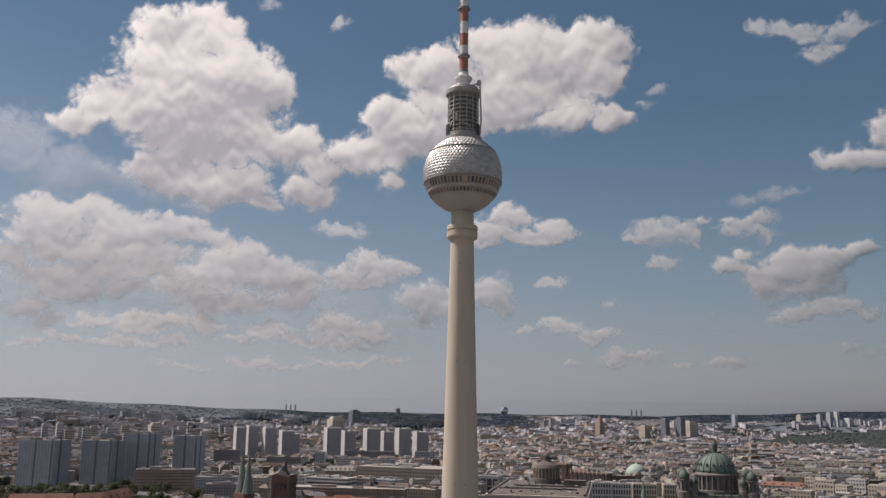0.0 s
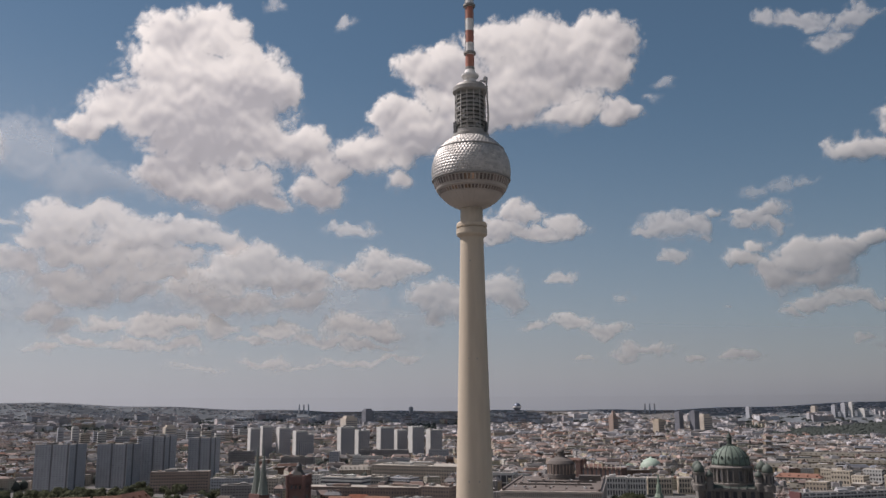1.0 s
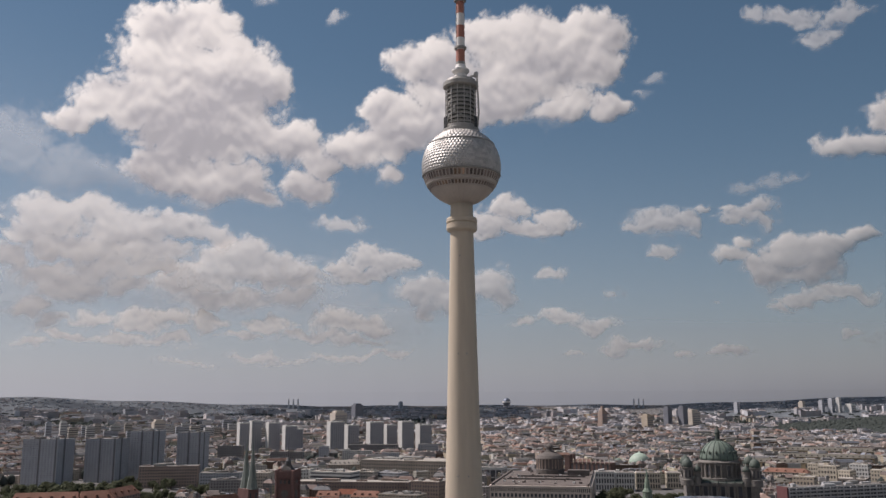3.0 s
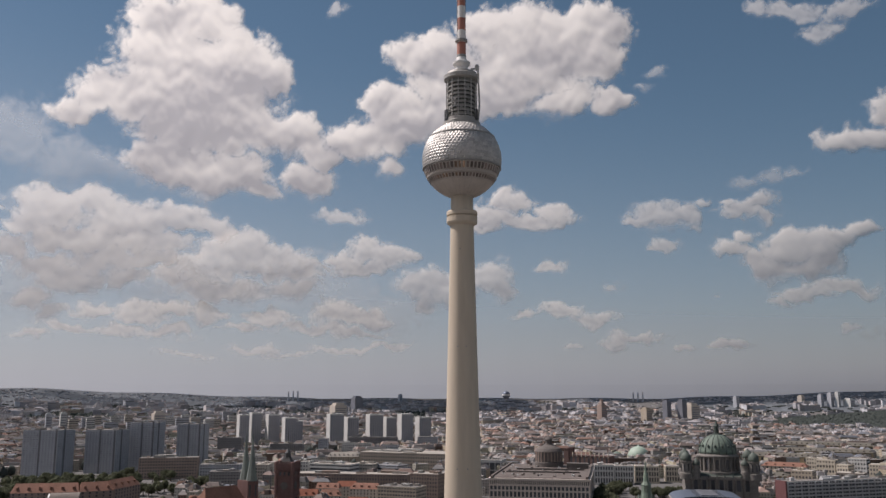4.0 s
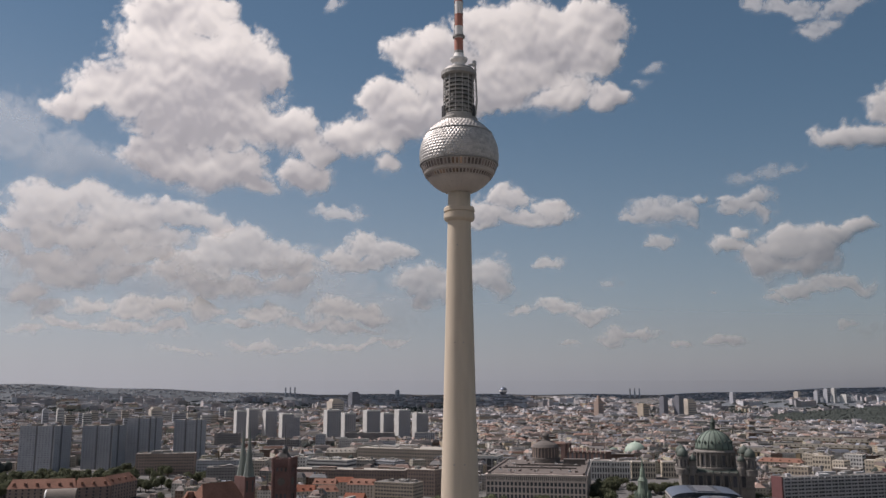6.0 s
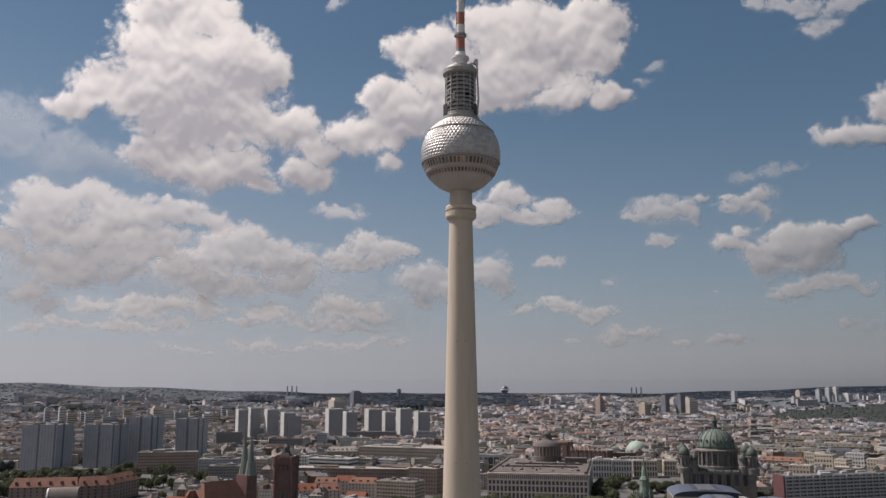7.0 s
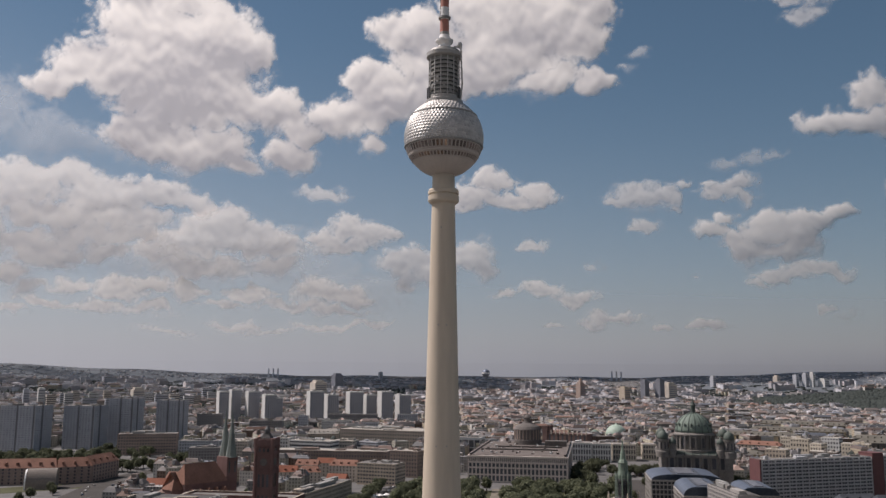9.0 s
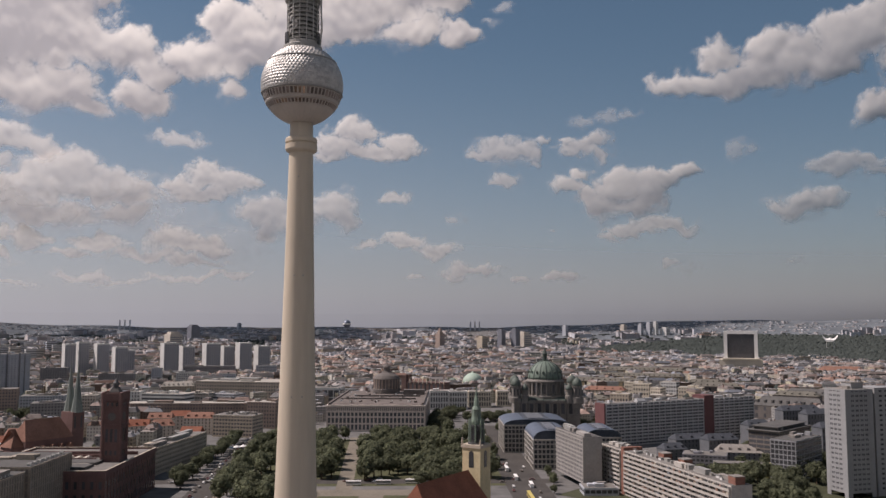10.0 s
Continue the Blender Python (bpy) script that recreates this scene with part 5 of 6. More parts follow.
o, yaw, w = between(A + dirn * L_ * 0.637, A + dirn * L_ * 0.703)
t = thing("stair_tower", "maroon panel-clad stair tower between two slabs", "stair tower", plot(o, yaw, w, 18))
part("shaft", boxes((0, w, -1.0, 16, 0, 44)), M_REDWALL, t)
part("cap", boxes((-0.3, w + 0.3, -1.3, 16.3, 44, 44.7)), M_REDWALL, t)
o, yaw, w = between(A - dirn * 1.7, A - dirn * 0.1)
t = thing("end_stair", "maroon end stair of the slab", "stair tower", plot(o, yaw, w, 14))
part("shaft", boxes((0, w, 0, 14, 0, 42)), M_REDWALL, t)

# white slab along the avenue, its long front in the sun
A2, B2 = Vector((222, 615, 0)), Vector((236, 445, 0))
o, yaw, w = between(A2, B2)
M_SUNSLAB = mat("cream_balcony_panels", (0.41, 0.38, 0.345), 0.8, 0, 0.25, 0.25)
M_DULLBRICK = mat("dull_pink_brick", (0.21, 0.105, 0.08), 0.85, 0, 0.3, 0.3, 0.2)
balcony_slab(A2, A2 + (B2 - A2) * 0.20, 30, 10, 13, M_SUNSLAB, "white apartment slab with long balconies along the avenue", 12, "avenue slabs")
balcony_slab(A2 + (B2 - A2) * 0.23, B2, 30, 10, 13, M_SUNSLAB, "white apartment slab with balconies and a cluttered roof", 38, "avenue slabs")
o, yaw, w = between(A2 + (B2 - A2) * 0.202, A2 + (B2 - A2) * 0.228)
t = thing("brick_stair", "orange brick stair head between the slabs", "stair tower", plot(o, yaw, w, 14))
part("shaft", boxes((0, w, -0.4, 14, 0, 32.5)), M_DULLBRICK, t)
rnd = random.Random(21)
for k in range(22):
    p = A2 + (B2 - A2) * (0.04 + 0.043 * k) + Vector((3.5 + rnd.uniform(0, 5), 0, 0))
    s = rnd.uniform(1.2, 2.6)
    t = thing("roof_hatch", "small pale box on the slab's flat roof", "roof unit", pose(p.x, p.y, 30.48, 0, 0, yaw), "boxes on the slab roof")
    part("housing", boxes((0, s * 1.4, 0, s, 0, rnd.uniform(0.8, 1.6))), M_WHITE if k % 3 else M_GREYSTEEL, t)
    part("lid", boxes((-0.1, s * 1.4 + 0.1, -0.1, s + 0.1, 1.62, 1.75)), M_GREYSTEEL, t)
for k in range(3):
    p = A2 + (B2 - A2) * (0.45, 0.60, 0.955)[k] + Vector((6 - 3 * (k == 2), 0, 0))
    t = thing("brick_roof_house", "orange brick roof house on the slab", "roof house", pose(p.x, p.y, 30.4, 0, 0, yaw))
    part("wall", boxes((0, 7, 0, 6, 0, 4.2)), M_DULLBRICK, t)
    part("cap", boxes((-0.2, 7.2, -0.2, 6.2, 4.2, 4.6)), M_ROOFPALE, t)

M_AWNING = [mat("faded_awning", c, 0.85, 0, 0.4, 0.2) for c in ((0.30, 0.19, 0.145), (0.42, 0.37, 0.30), (0.20, 0.21, 0.225), (0.26, 0.19, 0.16))]
slab = [o_ for o_ in bpy.data.objects if o_.name.startswith("apartment_slab")][-1]
w_ = (B2 - A2).length * 0.77
for k in range(150):
    bay_, f_ = rnd.randrange(38), rnd.randrange(1, 10)
    x = 0.6 + (w_ - 1.2) * bay_ / 38
    part("awning", mesh_of(boxes((x + 0.3, x + 0.3 + rnd.uniform(1.2, 2.7), -1.1, -0.8, f_ * 3 + 1.05, f_ * 3 + rnd.uniform(1.6, 2.7))), M_AWNING[k % 4]), None, slab)

# white point towers
M_GRIDWALL = mat("weathered_concrete_grid", (0.28, 0.28, 0.288), 0.85, 0, 0.1, 0.2)
M_POINT = mat("white_tower_panels", (0.28, 0.28, 0.28), 0.8, 0, 0.1, 0.1)


def point_tower():
    """A white panel tower: blank corners, four window columns a side with split panes, and a set-back wing behind a dark slot."""
    w, dp, h, floors = 23.6, 20, 73.5, 21
    t = block("point_tower", "white panel-built apartment tower with small split windows", "apartment tower", Vector((371.8, 539.6, 0)), 8, w, dp, h, floors, 3.9, M_POINT, glass=M_GLASS, sill=0.56, pier=1.25, clutter=3, roof=M_ROOFPALE, base=3.2)
    st = (h - 3.2) / floors
    corner = mesh_of(boxes((0, 3.6, -0.12, 0.5, 0, h + 0.2)), M_POINT)
    slat = mesh_of(boxes((-0.14, 0.14, 0.02, 0.4, 0, h - 3.4)), M_POINT)
    for length, side in ((w, pose(0, 0, 0)), (dp, pose(0, dp, 0, 0, 0, -90))):
        for x in (0, length - 3.6):
            part("corner_panel", corner, None, t, m=side @ pose(x, 0, 0))
        n = round(length / 3.9)
        for i in range(n):
            part("mullion", slat, None, t, m=side @ pose(0.625 + (length - 1.25) * (i + 0.5) / n, 0, 3.2))
        for i in range(1, floors):
            part("panel_joint", boxes((0.05, length - 0.05, -0.135, 0, 3.2 + st * i - 0.04, 3.2 + st * i + 0.04)), M_GRIDWALL, t, m=side)
    # set-back slot, its shade deepened by the dark panel colour
    part("stair_slot", boxes((w, w + 2.2, 2.5, dp - 1, 0, h)), M_GAP, t, "dark recessed stair slot")
    part("wing", boxes((w + 2.2, w + 19, 0.6, dp, 0, h + 1.2)), M_POINT, t, "plain set-back wing")
    for i in range(floors):
        part("wing_window", boxes((w + 6, w + 8.4, 0.5, 1, 4.6 + st * i, 6.0 + st * i), (w + 11, w + 13.4, 0.5, 1, 4.6 + st * i, 6.0 + st * i)), M_GLASS, t)
    part("lift_house", boxes((w * 0.42, w * 0.86, 5, 14, h + 0.4, h + 4.6)), M_POINT, t, "grey lift house on the roof")
    part("lift_house_cap", boxes((w * 0.40, w * 0.88, 4.6, 14.4, h + 4.6, h + 5.0)), M_ROOFPALE, t)
    return t


point_tower()
block("office_block", "office block with white concrete grid over dark glass", "office building", Vector((372, 602, 0)), 36, 50, 20, 30, 8, 3.2, M_GRIDWALL, sill=0.2, pier=0.5, clutter=6, roof=M_DARKROOF)
t = block("office_block", "dark glazed office block with projecting roof slabs", "office building", Vector((388, 652, 0)), 36, 64, 26, 30, 8, 6, M_DARKPANEL, sill=0.35, pier=0.4, clutter=4, roof=M_DARKROOF)
part("roof_slab", boxes((-1.8, 65.8, -1.8, 27.8, 30.4, 31.0), (4, 60, 3, 23, 31.0, 33.4), (2.4, 61.6, 1.4, 24.6, 33.4, 34.0)), M_DARKROOF, t, "thin projecting dark roof slabs")


# low houses of the court: lilac-grey wings, a dormered roof and a rounded yellow-green wall
M_LILAC = mat("lilac_grey_render", (0.175, 0.172, 0.19), 0.85, 0, 0.15, 0.2)
M_OLIVE = mat("yellow_green_render", (0.33, 0.31, 0.15), 0.85, 0, 0.15, 0.25)
o, yaw, w = between((308, 662), (338, 645))
block("court_house", "lilac-grey flat-roofed court house with window bands", "house", o, yaw, w, 22, 13, 4, 3.4, M_LILAC, sill=0.45, pier=1.2, roof=M_ROOF, clutter=5)
o, yaw, w = between((345, 676), (386, 660))
house("lilac-grey court house with pale dormered mansard roof", o, yaw, w, 16, 12, 4, 3.0, M_LILAC, M_ROOFPALE, 6, 5, name="court_house", dormers=6)


def olive_wall():
    o, yaw, w = between((322, 634), (366, 616))
    t = thing("olive_house", "low yellow-green rendered house with a rounded end", "house", plot(o, yaw, w, 12))
    part("wall", boxes((0, w, 0, 12, 0, 10)), M_OLIVE, t)
    part("rounded_end", lathe([(6.0, 0), (6.0, 10.6), (5.6, 10.8)], 28, True, None, (w, 6.0)), M_OLIVE, t, smooth=False)
    part("roof", boxes((-0.3, w, -0.3, 12.3, 10, 10.5)), M_ROOF, t)
    win = mesh_of(boxes((-0.5, 0.5, -0.08, 0.3, 5.5, 7.6)), M_GLASS)
    for i in range(6):
        part("window", win, None, t, m=pose(4 + (w - 8) * i / 5, 0, 0))


olive_wall()
M_SLATE = mat("dark_slate", (0.062, 0.067, 0.077), 0.8, 0, 0.2, 0.3)
M_SLATEWALL = mat("slate_grey_walls", (0.13, 0.135, 0.145), 0.8, 0, 0.1, 0.2)
for az, d, w, h in ((24.6, 800, 34, 15), (26.6, 775, 30, 19), (29.0, 890, 26, 20), (23.9, 765, 22, 11), (29.6, 820, 24, 22), (33.2, 860, 44, 24), (32.4, 960, 60, 26), (31.0, 1010, 50, 24)):
    house("dark grey house with slate mansard roof", polar(az, d), GRID + 16, w, 14, h, 4, 3.0, M_SLATEWALL, M_SLATE, 5, 3, group="houses behind the slabs", dormers=3)

# trade centre: dark glass in a white frame
c = polar(27.55, 2070)
t = thing("framed_high_rise", "black glass high-rise within a broad white frame", "office tower", plot(c, GRID - 20, 74, 34) @ Matrix.Diagonal((1.27, 1.27, 1, 1)))
part("glazing", boxes((5.5, 52, 1.5, 24, 30, 94)), M_GLASS, t, "black glass front")
part("upright", boxes((0, 6, 0, 26, 0, 94)), M_WHITEPAINT, t)
part("upright", boxes((52, 58, 0, 26, 0, 94)), M_WHITEPAINT, t)
part("lintel", boxes((0, 58, 0, 26, 94, 101)), M_WHITEPAINT, t)
part("podium", boxes((-8, 66, -12, 26, 0, 36), (-2, 60, -14, 20, 36, 39)), M_PALESTONE, t)
for i in range(18):
    part("glazing_line", boxes((6, 52, 1.3, 1.6, 33 + 3.4 * i, 33.25 + 3.4 * i)), M_DARKPANEL, t)

# museums and long roofs beyond the cathedral
M_MUSEUM = mat("brown_sandstone", (0.33, 0.265, 0.17), 0.85, 0, 0.1, 0.25)
M_MUSEUMROOF = mat("greenish_brown_roof", (0.135, 0.125, 0.105), 0.85, 0, 0.06, 0.3)
for az0, az1, d0, d1, h, rise in ((17.8, 22.3, 1500, 1485, 20, 5), (19.5, 25.0, 1650, 1640, 20, 5), (20.1, 25.1, 1850, 1840, 20, 6), (30.4, 33.0, 1230, 1220, 24, 5), (33.6, 37.0, 1180, 1160, 20, 7), (18.6, 20.2, 1180, 1175, 17, 4), (25.3, 27.4, 1500, 1500, 20, 5), (26.0, 29.5, 1170, 1180, 20, 7), (29.2, 33.2, 1150, 1120, 17, 11), (31.0, 35.0, 1330, 1300, 18, 8), (25.6, 28.6, 1380, 1390, 22, 5)):
    o, yaw, w = between(polar(az0, d0), polar(az1, d1))
    # wings from 25 degrees on: dark stone with cloud shade mixed into its colour
    house("long sandstone museum wing with brown hipped roof" if az0 < 25 else "long dark grey stone museum wing, darkened more for cloud shade, with grey roof", o, yaw, w, 32, h, 2, 8, M_MUSEUM if az0 < 25 else M_STONEGREY, M_MUSEUMROOF if rise < 7 else M_DARKROOF, rise, 8, group="museum wings", name="museum_wing", dormers=max(3, int(w / 9)))
o, yaw, w = between(polar(18.73, 1300), polar(21.32, 1290))
house("broad ochre house with orange-brown tiled roof", o, yaw, w, 26, 20, 4, 4, M_SAND, M_REDTILE, 5, 6, name="town_house", dormers=5)
for az0, az1, d, h, m in ((21.83, 22.89, 1340, 27, M_PALESTONE), (22.95, 23.6, 1330, 22, M_PALESTONE), (21.3, 22.2, 1420, 24, M_PALESTONE), (23.6, 24.6, 1430, 24, M_WHITE), (20.4, 21.6, 1180, 24, M_SAND), (24.7, 26.2, 1350, 22, M_PALESTONE), (22.9, 24.4, 1120, 28, M_DARKPANEL)):
    o, yaw, w = between(polar(az0, d), polar(az1, d - 6))
    block("museum_house", "pale stone house with flat roof beside the museums", "building", o, yaw, w, 22, h, 4, 4.0, m, sill=0.5, pier=1.8, roof=M_PALETOP, clutter=3, group="pale houses by the museums", faces="f")
o, yaw, w = between(polar(33.3, 2030), polar(35.7, 2050))
house("long hall with dull orange-red tiled roof", o, yaw, w, 60, 15, 3, 8, M_SAND, M_REDTILE, 10, 8, name="long_hall")

# distant high-rises
M_SLATEFAR = mat("slate_glass_cladding", (0.19, 0.195, 0.22), 0.5, 0, 0.05, 0.2)
# windows of the distant towers, with haze mixed into their colour
M_BANDS = mat("hazy_window_bands", (0.2, 0.2, 0.215), 0.5, 0, 0.05, 0.2)
FAR_TOWERS = ((9.1, 2900, 22, 62, "brown brick high-rise with stepped top", M_BRICKFAR), (13.25, 2900, 20, 74, "dark brown brick high-rise with pointed crown", M_SLATEFAR), (14.2, 2900, 22, 76, "dark glass high-rise with flat top", M_SLATEFAR), (14.75, 2950, 40, 58, "pale stone office tower far off", M_PLASTER), (11.95, 2850, 26, 52, "ochre stone office tower far off", M_SAND),
              (17.5, 3560, 17, 46, "grey concrete high-rise far off", M_GREYPANEL), (22.4, 3560, 16, 52, "grey concrete high-rise far off", M_GREYPANEL), (22.95, 3560, 17, 59, "grey concrete high-rise far off", M_GREYPANEL), (23.35, 3560, 14, 62, "pale concrete high-rise far off", M_WHITE), (24.0, 3560, 29, 36, "white office block far off", M_WHITE), (21.3, 3560, 19, 48, "pale distant high-rise with white cap", M_PLASTER),
              (-7.15, 3300, 34, 62, "dark blue-grey office tower far off", M_SLATEFAR), (-8.45, 3000, 44, 54, "wide pale high-rise slab", M_PLASTER), (-4.2, 3800, 14, 30, "slim grey tower far off", M_GREYPANEL), (-25.2, 2600, 17, 56, "slim pale apartment tower far off", M_WHITE), (-26.0, 2600, 15, 54, "slim pale apartment tower far off", M_GREYPANEL), (-19.8, 2500, 30, 58, "pinkish plastered apartment tower far off", M_PLASTER), (1.0, 3400, 20, 40, "white concrete tower far off", M_WHITE))
for az, d, w, h, label, m in FAR_TOWERS:
    p = at(az, d)
    t = thing("high_rise", label, "high-rise", plot(p, GRID + 42, w, w), "distant high-rises")
    part("shaft", boxes((0, w, 0, w, -6, h)), m, t)
    if "stepped" in label:
        part("crown", boxes((w * 0.12, w * 0.78, w * 0.12, w * 0.78, h, h + 7), (w * 0.25, w * 0.6, w * 0.25, w * 0.6, h + 7, h + 17)), m, t)
    else:
        part("crown", boxes((w * 0.15, w * 0.85, w * 0.15, w * 0.85, h, h + w * 0.18)), m, t)
    for k in range(1, int(h / 7)):
        part("window_band", boxes((w * 0.06, w * 0.94, -0.25, 0.2, 7 * k, 7 * k + 3)), M_BANDS, t)
rnd = random.Random(12)
for k in range(26):
    az, d = -25 + 0.47 * k + rnd.uniform(-0.2, 0.2), rnd.uniform(2300, 2800)
    block("apartment_tower", "pale distant panel-built apartment block", "apartment tower", at(az, d), GRID + 40, rnd.uniform(18, 40), 14, rnd.uniform(34, 48), 8, 0, M_WHITE if k % 3 == 0 else M_PLASTER if k % 3 == 1 else M_GREYPANEL, sill=0.6, pier=0, clutter=1, group="distant apartment blocks")
for k, az in enumerate((-11.5, -11.2, -10.9, 11.15, 11.45, 11.75)):
    p = at(az, 3800)
    t = thing("chimney", "slim distant power-station chimney", "chimney", pose(p.x, p.y, p.z, 0, 0, 0), "distant chimneys")
    part("shaft", lathe([(4.0, -5), (2.6, 44 if k < 3 else 40)], 12), M_GREYPANEL, t)


def balloon():
    p = polar(2.88, 2350)
    t = thing("tethered_balloon", "round tethered balloon, pale and dark blue, with gondola", "balloon", pose(p.x, p.y, lift(2350)))
    zc = 114.5 - lift(2350)
    env = lathe([(0.8, zc - 11.5), (4, zc - 10.2), (8, zc - 7), (10.3, zc - 3), (10.8, zc + 0.6), (9.6, zc + 5), (6.5, zc + 8.6), (3, zc + 10.4), (0.3, zc + 10.9)], 24)
    part("envelope", env, M_ZINC, t, "dark round gas envelope", smooth=True)
    part("stripe", lathe([(10.6, zc - 1.6), (10.95, zc + 0.4), (10.7, zc + 2.2)], 24, False), M_WHITEPAINT, t, "pale broad stripe", smooth=True)
    part("gondola", lathe([(2.6, zc - 17), (2.6, zc - 15.6), (2.2, zc - 15.6), (2.2, zc - 16.6)], 16), M_GREYSTEEL, t)
    for a in range(6):
        c, s = math.cos(a * math.pi / 3), math.sin(a * math.pi / 3)
        part("rope", boxes((2.5 * c - .08, 2.5 * c + .08, 2.5 * s - .08, 2.5 * s + .08, zc - 16, zc - 9.6)), M_DARKSTEEL, t)
    part("tether", lathe([(0.18, 0), (0.18, zc - 16.8)], 6), M_DARKSTEEL, t, "thin steel tether")
    return t


balloon()


def winged_roof():
    """A white upswept roof over a stage in the park."""
    p = at(33.73, 3000)
    t = thing("winged_roof", "white upswept roof of a stage in the park", "roof", pose(p.x, p.y, p.z, 0, 0, -34) @ Matrix.Scale(0.9, 4))
    n = 12
    for side in (-1, 1):
        bm = bmesh.new()
        a, b = [], []
        for i in range(n + 1):
            f = i / n
            x, z = side * 25 * f, 41 + 17 * f * f - 3 * math.sin(math.pi * f)
            a.append((bm.verts.new((x, 0, z)), bm.verts.new((x, 14 * (1 - 0.7 * f), z + 5))))
            b.append((bm.verts.new((x, 0, z + 6.0 * (1 - f) + 0.8)), bm.verts.new((x, 14 * (1 - 0.7 * f), z + 11.0 * (1 - 0.6 * f) + 2))))
        for i in range(n):
            for q in ((a[i][0], a[i + 1][0], b[i + 1][0], b[i][0]), (b[i][0], b[i + 1][0], b[i + 1][1], b[i][1]), (a[i][1], a[i + 1][1], a[i + 1][0], a[i][0]), (a[i][1], b[i][1], b[i + 1][1], a[i + 1][1])):
                bm.faces.new(q)
        part("wing", bm, M_WHITEPAINT, t)
        part("mast", lathe([(0.8, -4), (0.5, 47)], 8, True, None, (side * 12, 6)), M_WHITEPAINT, t)
    TAKEN.append((p.x, p.y, 40))


winged_roof()


# ---- streets, lawns and squares of the forum ----
def strip(name, label, category, a, b, half, material, z=0.02):
    """A flat strip of ground from a to b."""
    a, b = Vector((a[0], a[1], 0)), Vector((b[0], b[1], 0))
    n = (b - a).normalized()
    s = Vector((-n.y, n.x, 0)) * half
    bm = bmesh.new()
    low = [bm.verts.new(p + Vector((0, 0, z))) for p in (a - s, b - s, b + s, a + s)]
    f = bm.faces.new(low)
    f.normal_update()
    if f.normal.z < 0:
        f.normal_flip()
    TAKEN.extend([((a + (b - a) * k / 20).x, (a + (b - a) * k / 20).y, half + 6) for k in range(21)])
    return tagged(new(name, mesh_of(bm, material)), label, category, kind="structure")


# court grass, darker than the dry lawns to paint the shade there
M_COURT = mat("court_grass_with_shade", (0.055, 0.058, 0.034), 0.95, 0, 0.05, 0.4)
strip("road_avenue", "wide grey asphalt avenue beside the church", "road", (150, 500), (214, 980), 15, M_ASPHALT, 0.03)
strip("road_west", "asphalt street with parked cars", "road", (-80, 430), (-40, 940), 13, M_ASPHALT, 0.03)
strip("pavement_west", "pale pavement along the west street", "pavement", (-60, 560), (-24, 930), 3, M_PAVING, 0.05)
strip("road_cross", "asphalt cross street in front of the lawn", "road", (-110, 676), (190, 634), 9, M_ASPHALT, 0.045)
strip("road_river", "pale curving approach road", "road", (-390, 880), (-300, 1180), 13, M_ASPHALT, 0.03)
strip("road_bridge", "pale paved embankment road", "road", (-360, 1290), (-250, 1000), 10, M_PAVING, 0.045)
q0, q1 = polar(-28.5, 650), polar(-20.3, 1010)
strip("road_quay", "broad asphalt quay street", "road", (q0.x, q0.y), (q1.x, q1.y), 24, M_ASPHALT, 0.035)
strip("pavement_forum", "pale paved forum axis", "pavement", (26, 560), (58, 900), 6, M_PAVING, 0.06)
strip("pavement_plaza", "pale paved plaza", "pavement", (-40, 612), (130, 588), 22, M_PAVING, 0.02)
strip("lawn", "dry lawn in front of the palace", "lawn", (-20, 770), (175, 745), 125, M_GRASS, 0.008)
strip("lawn_river", "mown grass strip by the river houses", "lawn", (-440, 860), (-375, 905), 22, M_GRASS, 0.01)
strip("lawn_court", "dark green lawn of a housing court", "lawn", (250, 500), (470, 690), 110, M_COURT, 0.01)
for k in range(2):
    strip("lawn_plaza", "rectangular dry lawn on the plaza", "lawn", (-5 + 62 * k, 596 - 6 * k), (40 + 50 * k, 590 - 6 * k), 10, M_GRASS, 0.07)


# ---- trees ----
def tree_meshes(seed):
    rnd = random.Random(seed)
    trunk = lathe([(0.42, 0), (0.32, 1.2), (0.26, 3), (0.14, 6)], 7)
    for k in range(5):
        a, r = rnd.uniform(0, 6.28), rnd.uniform(1.5, 3)
        z = rnd.uniform(2, 4)
        e = Vector((r * math.cos(a), r * math.sin(a), z + rnd.uniform(1.5, 3)))
        s = Vector((0, 0, z))
        q = []
        for p, w in ((s, 0.14), (e, 0.05)):
            q.append([trunk.verts.new(p + Vector((w * math.cos(b), w * math.sin(b), 0))) for b in (0, 2.1, 4.2)])
        for i in range(3):
            trunk.faces.new((q[0][i], q[0][(i + 1) % 3], q[1][(i + 1) % 3], q[1][i]))
    crown = bmesh.new()
    lumps = []
    for k in range(18):
        a, v = rnd.uniform(0, 6.28), rnd.uniform(-0.8, 1)
        h = math.sqrt(1 - min(0.98, v * v))
        q = rnd.uniform(0.35, 0.8)
        lumps.append((Vector((3.6 * q * h * math.cos(a), 3.6 * q * h * math.sin(a), 5.5 + 3.3 * q * v)), rnd.uniform(1.3, 2.1)))
    for c, r in lumps:
        for q in bmesh.ops.create_icosphere(crown, subdivisions=1, radius=r * 0.8)["verts"]:
            q.co = q.co * rnd.uniform(0.75, 1.15) + c
    # sprays of leaves over each lump
    for k in range(700):
        c, r = rnd.choice(lumps)
        d = Vector((rnd.gauss(0, 1), rnd.gauss(0, 1), rnd.gauss(0.25, 1))).normalized()
        e = Vector((rnd.gauss(0, 1), rnd.gauss(0, 1), rnd.gauss(0, 1))).cross(d).normalized()
        f = (d.cross(e) + d * rnd.uniform(-0.5, 0.5)).normalized()
        p, s = c + d * r * rnd.uniform(0.85, 1.3), rnd.uniform(0.22, 0.5)
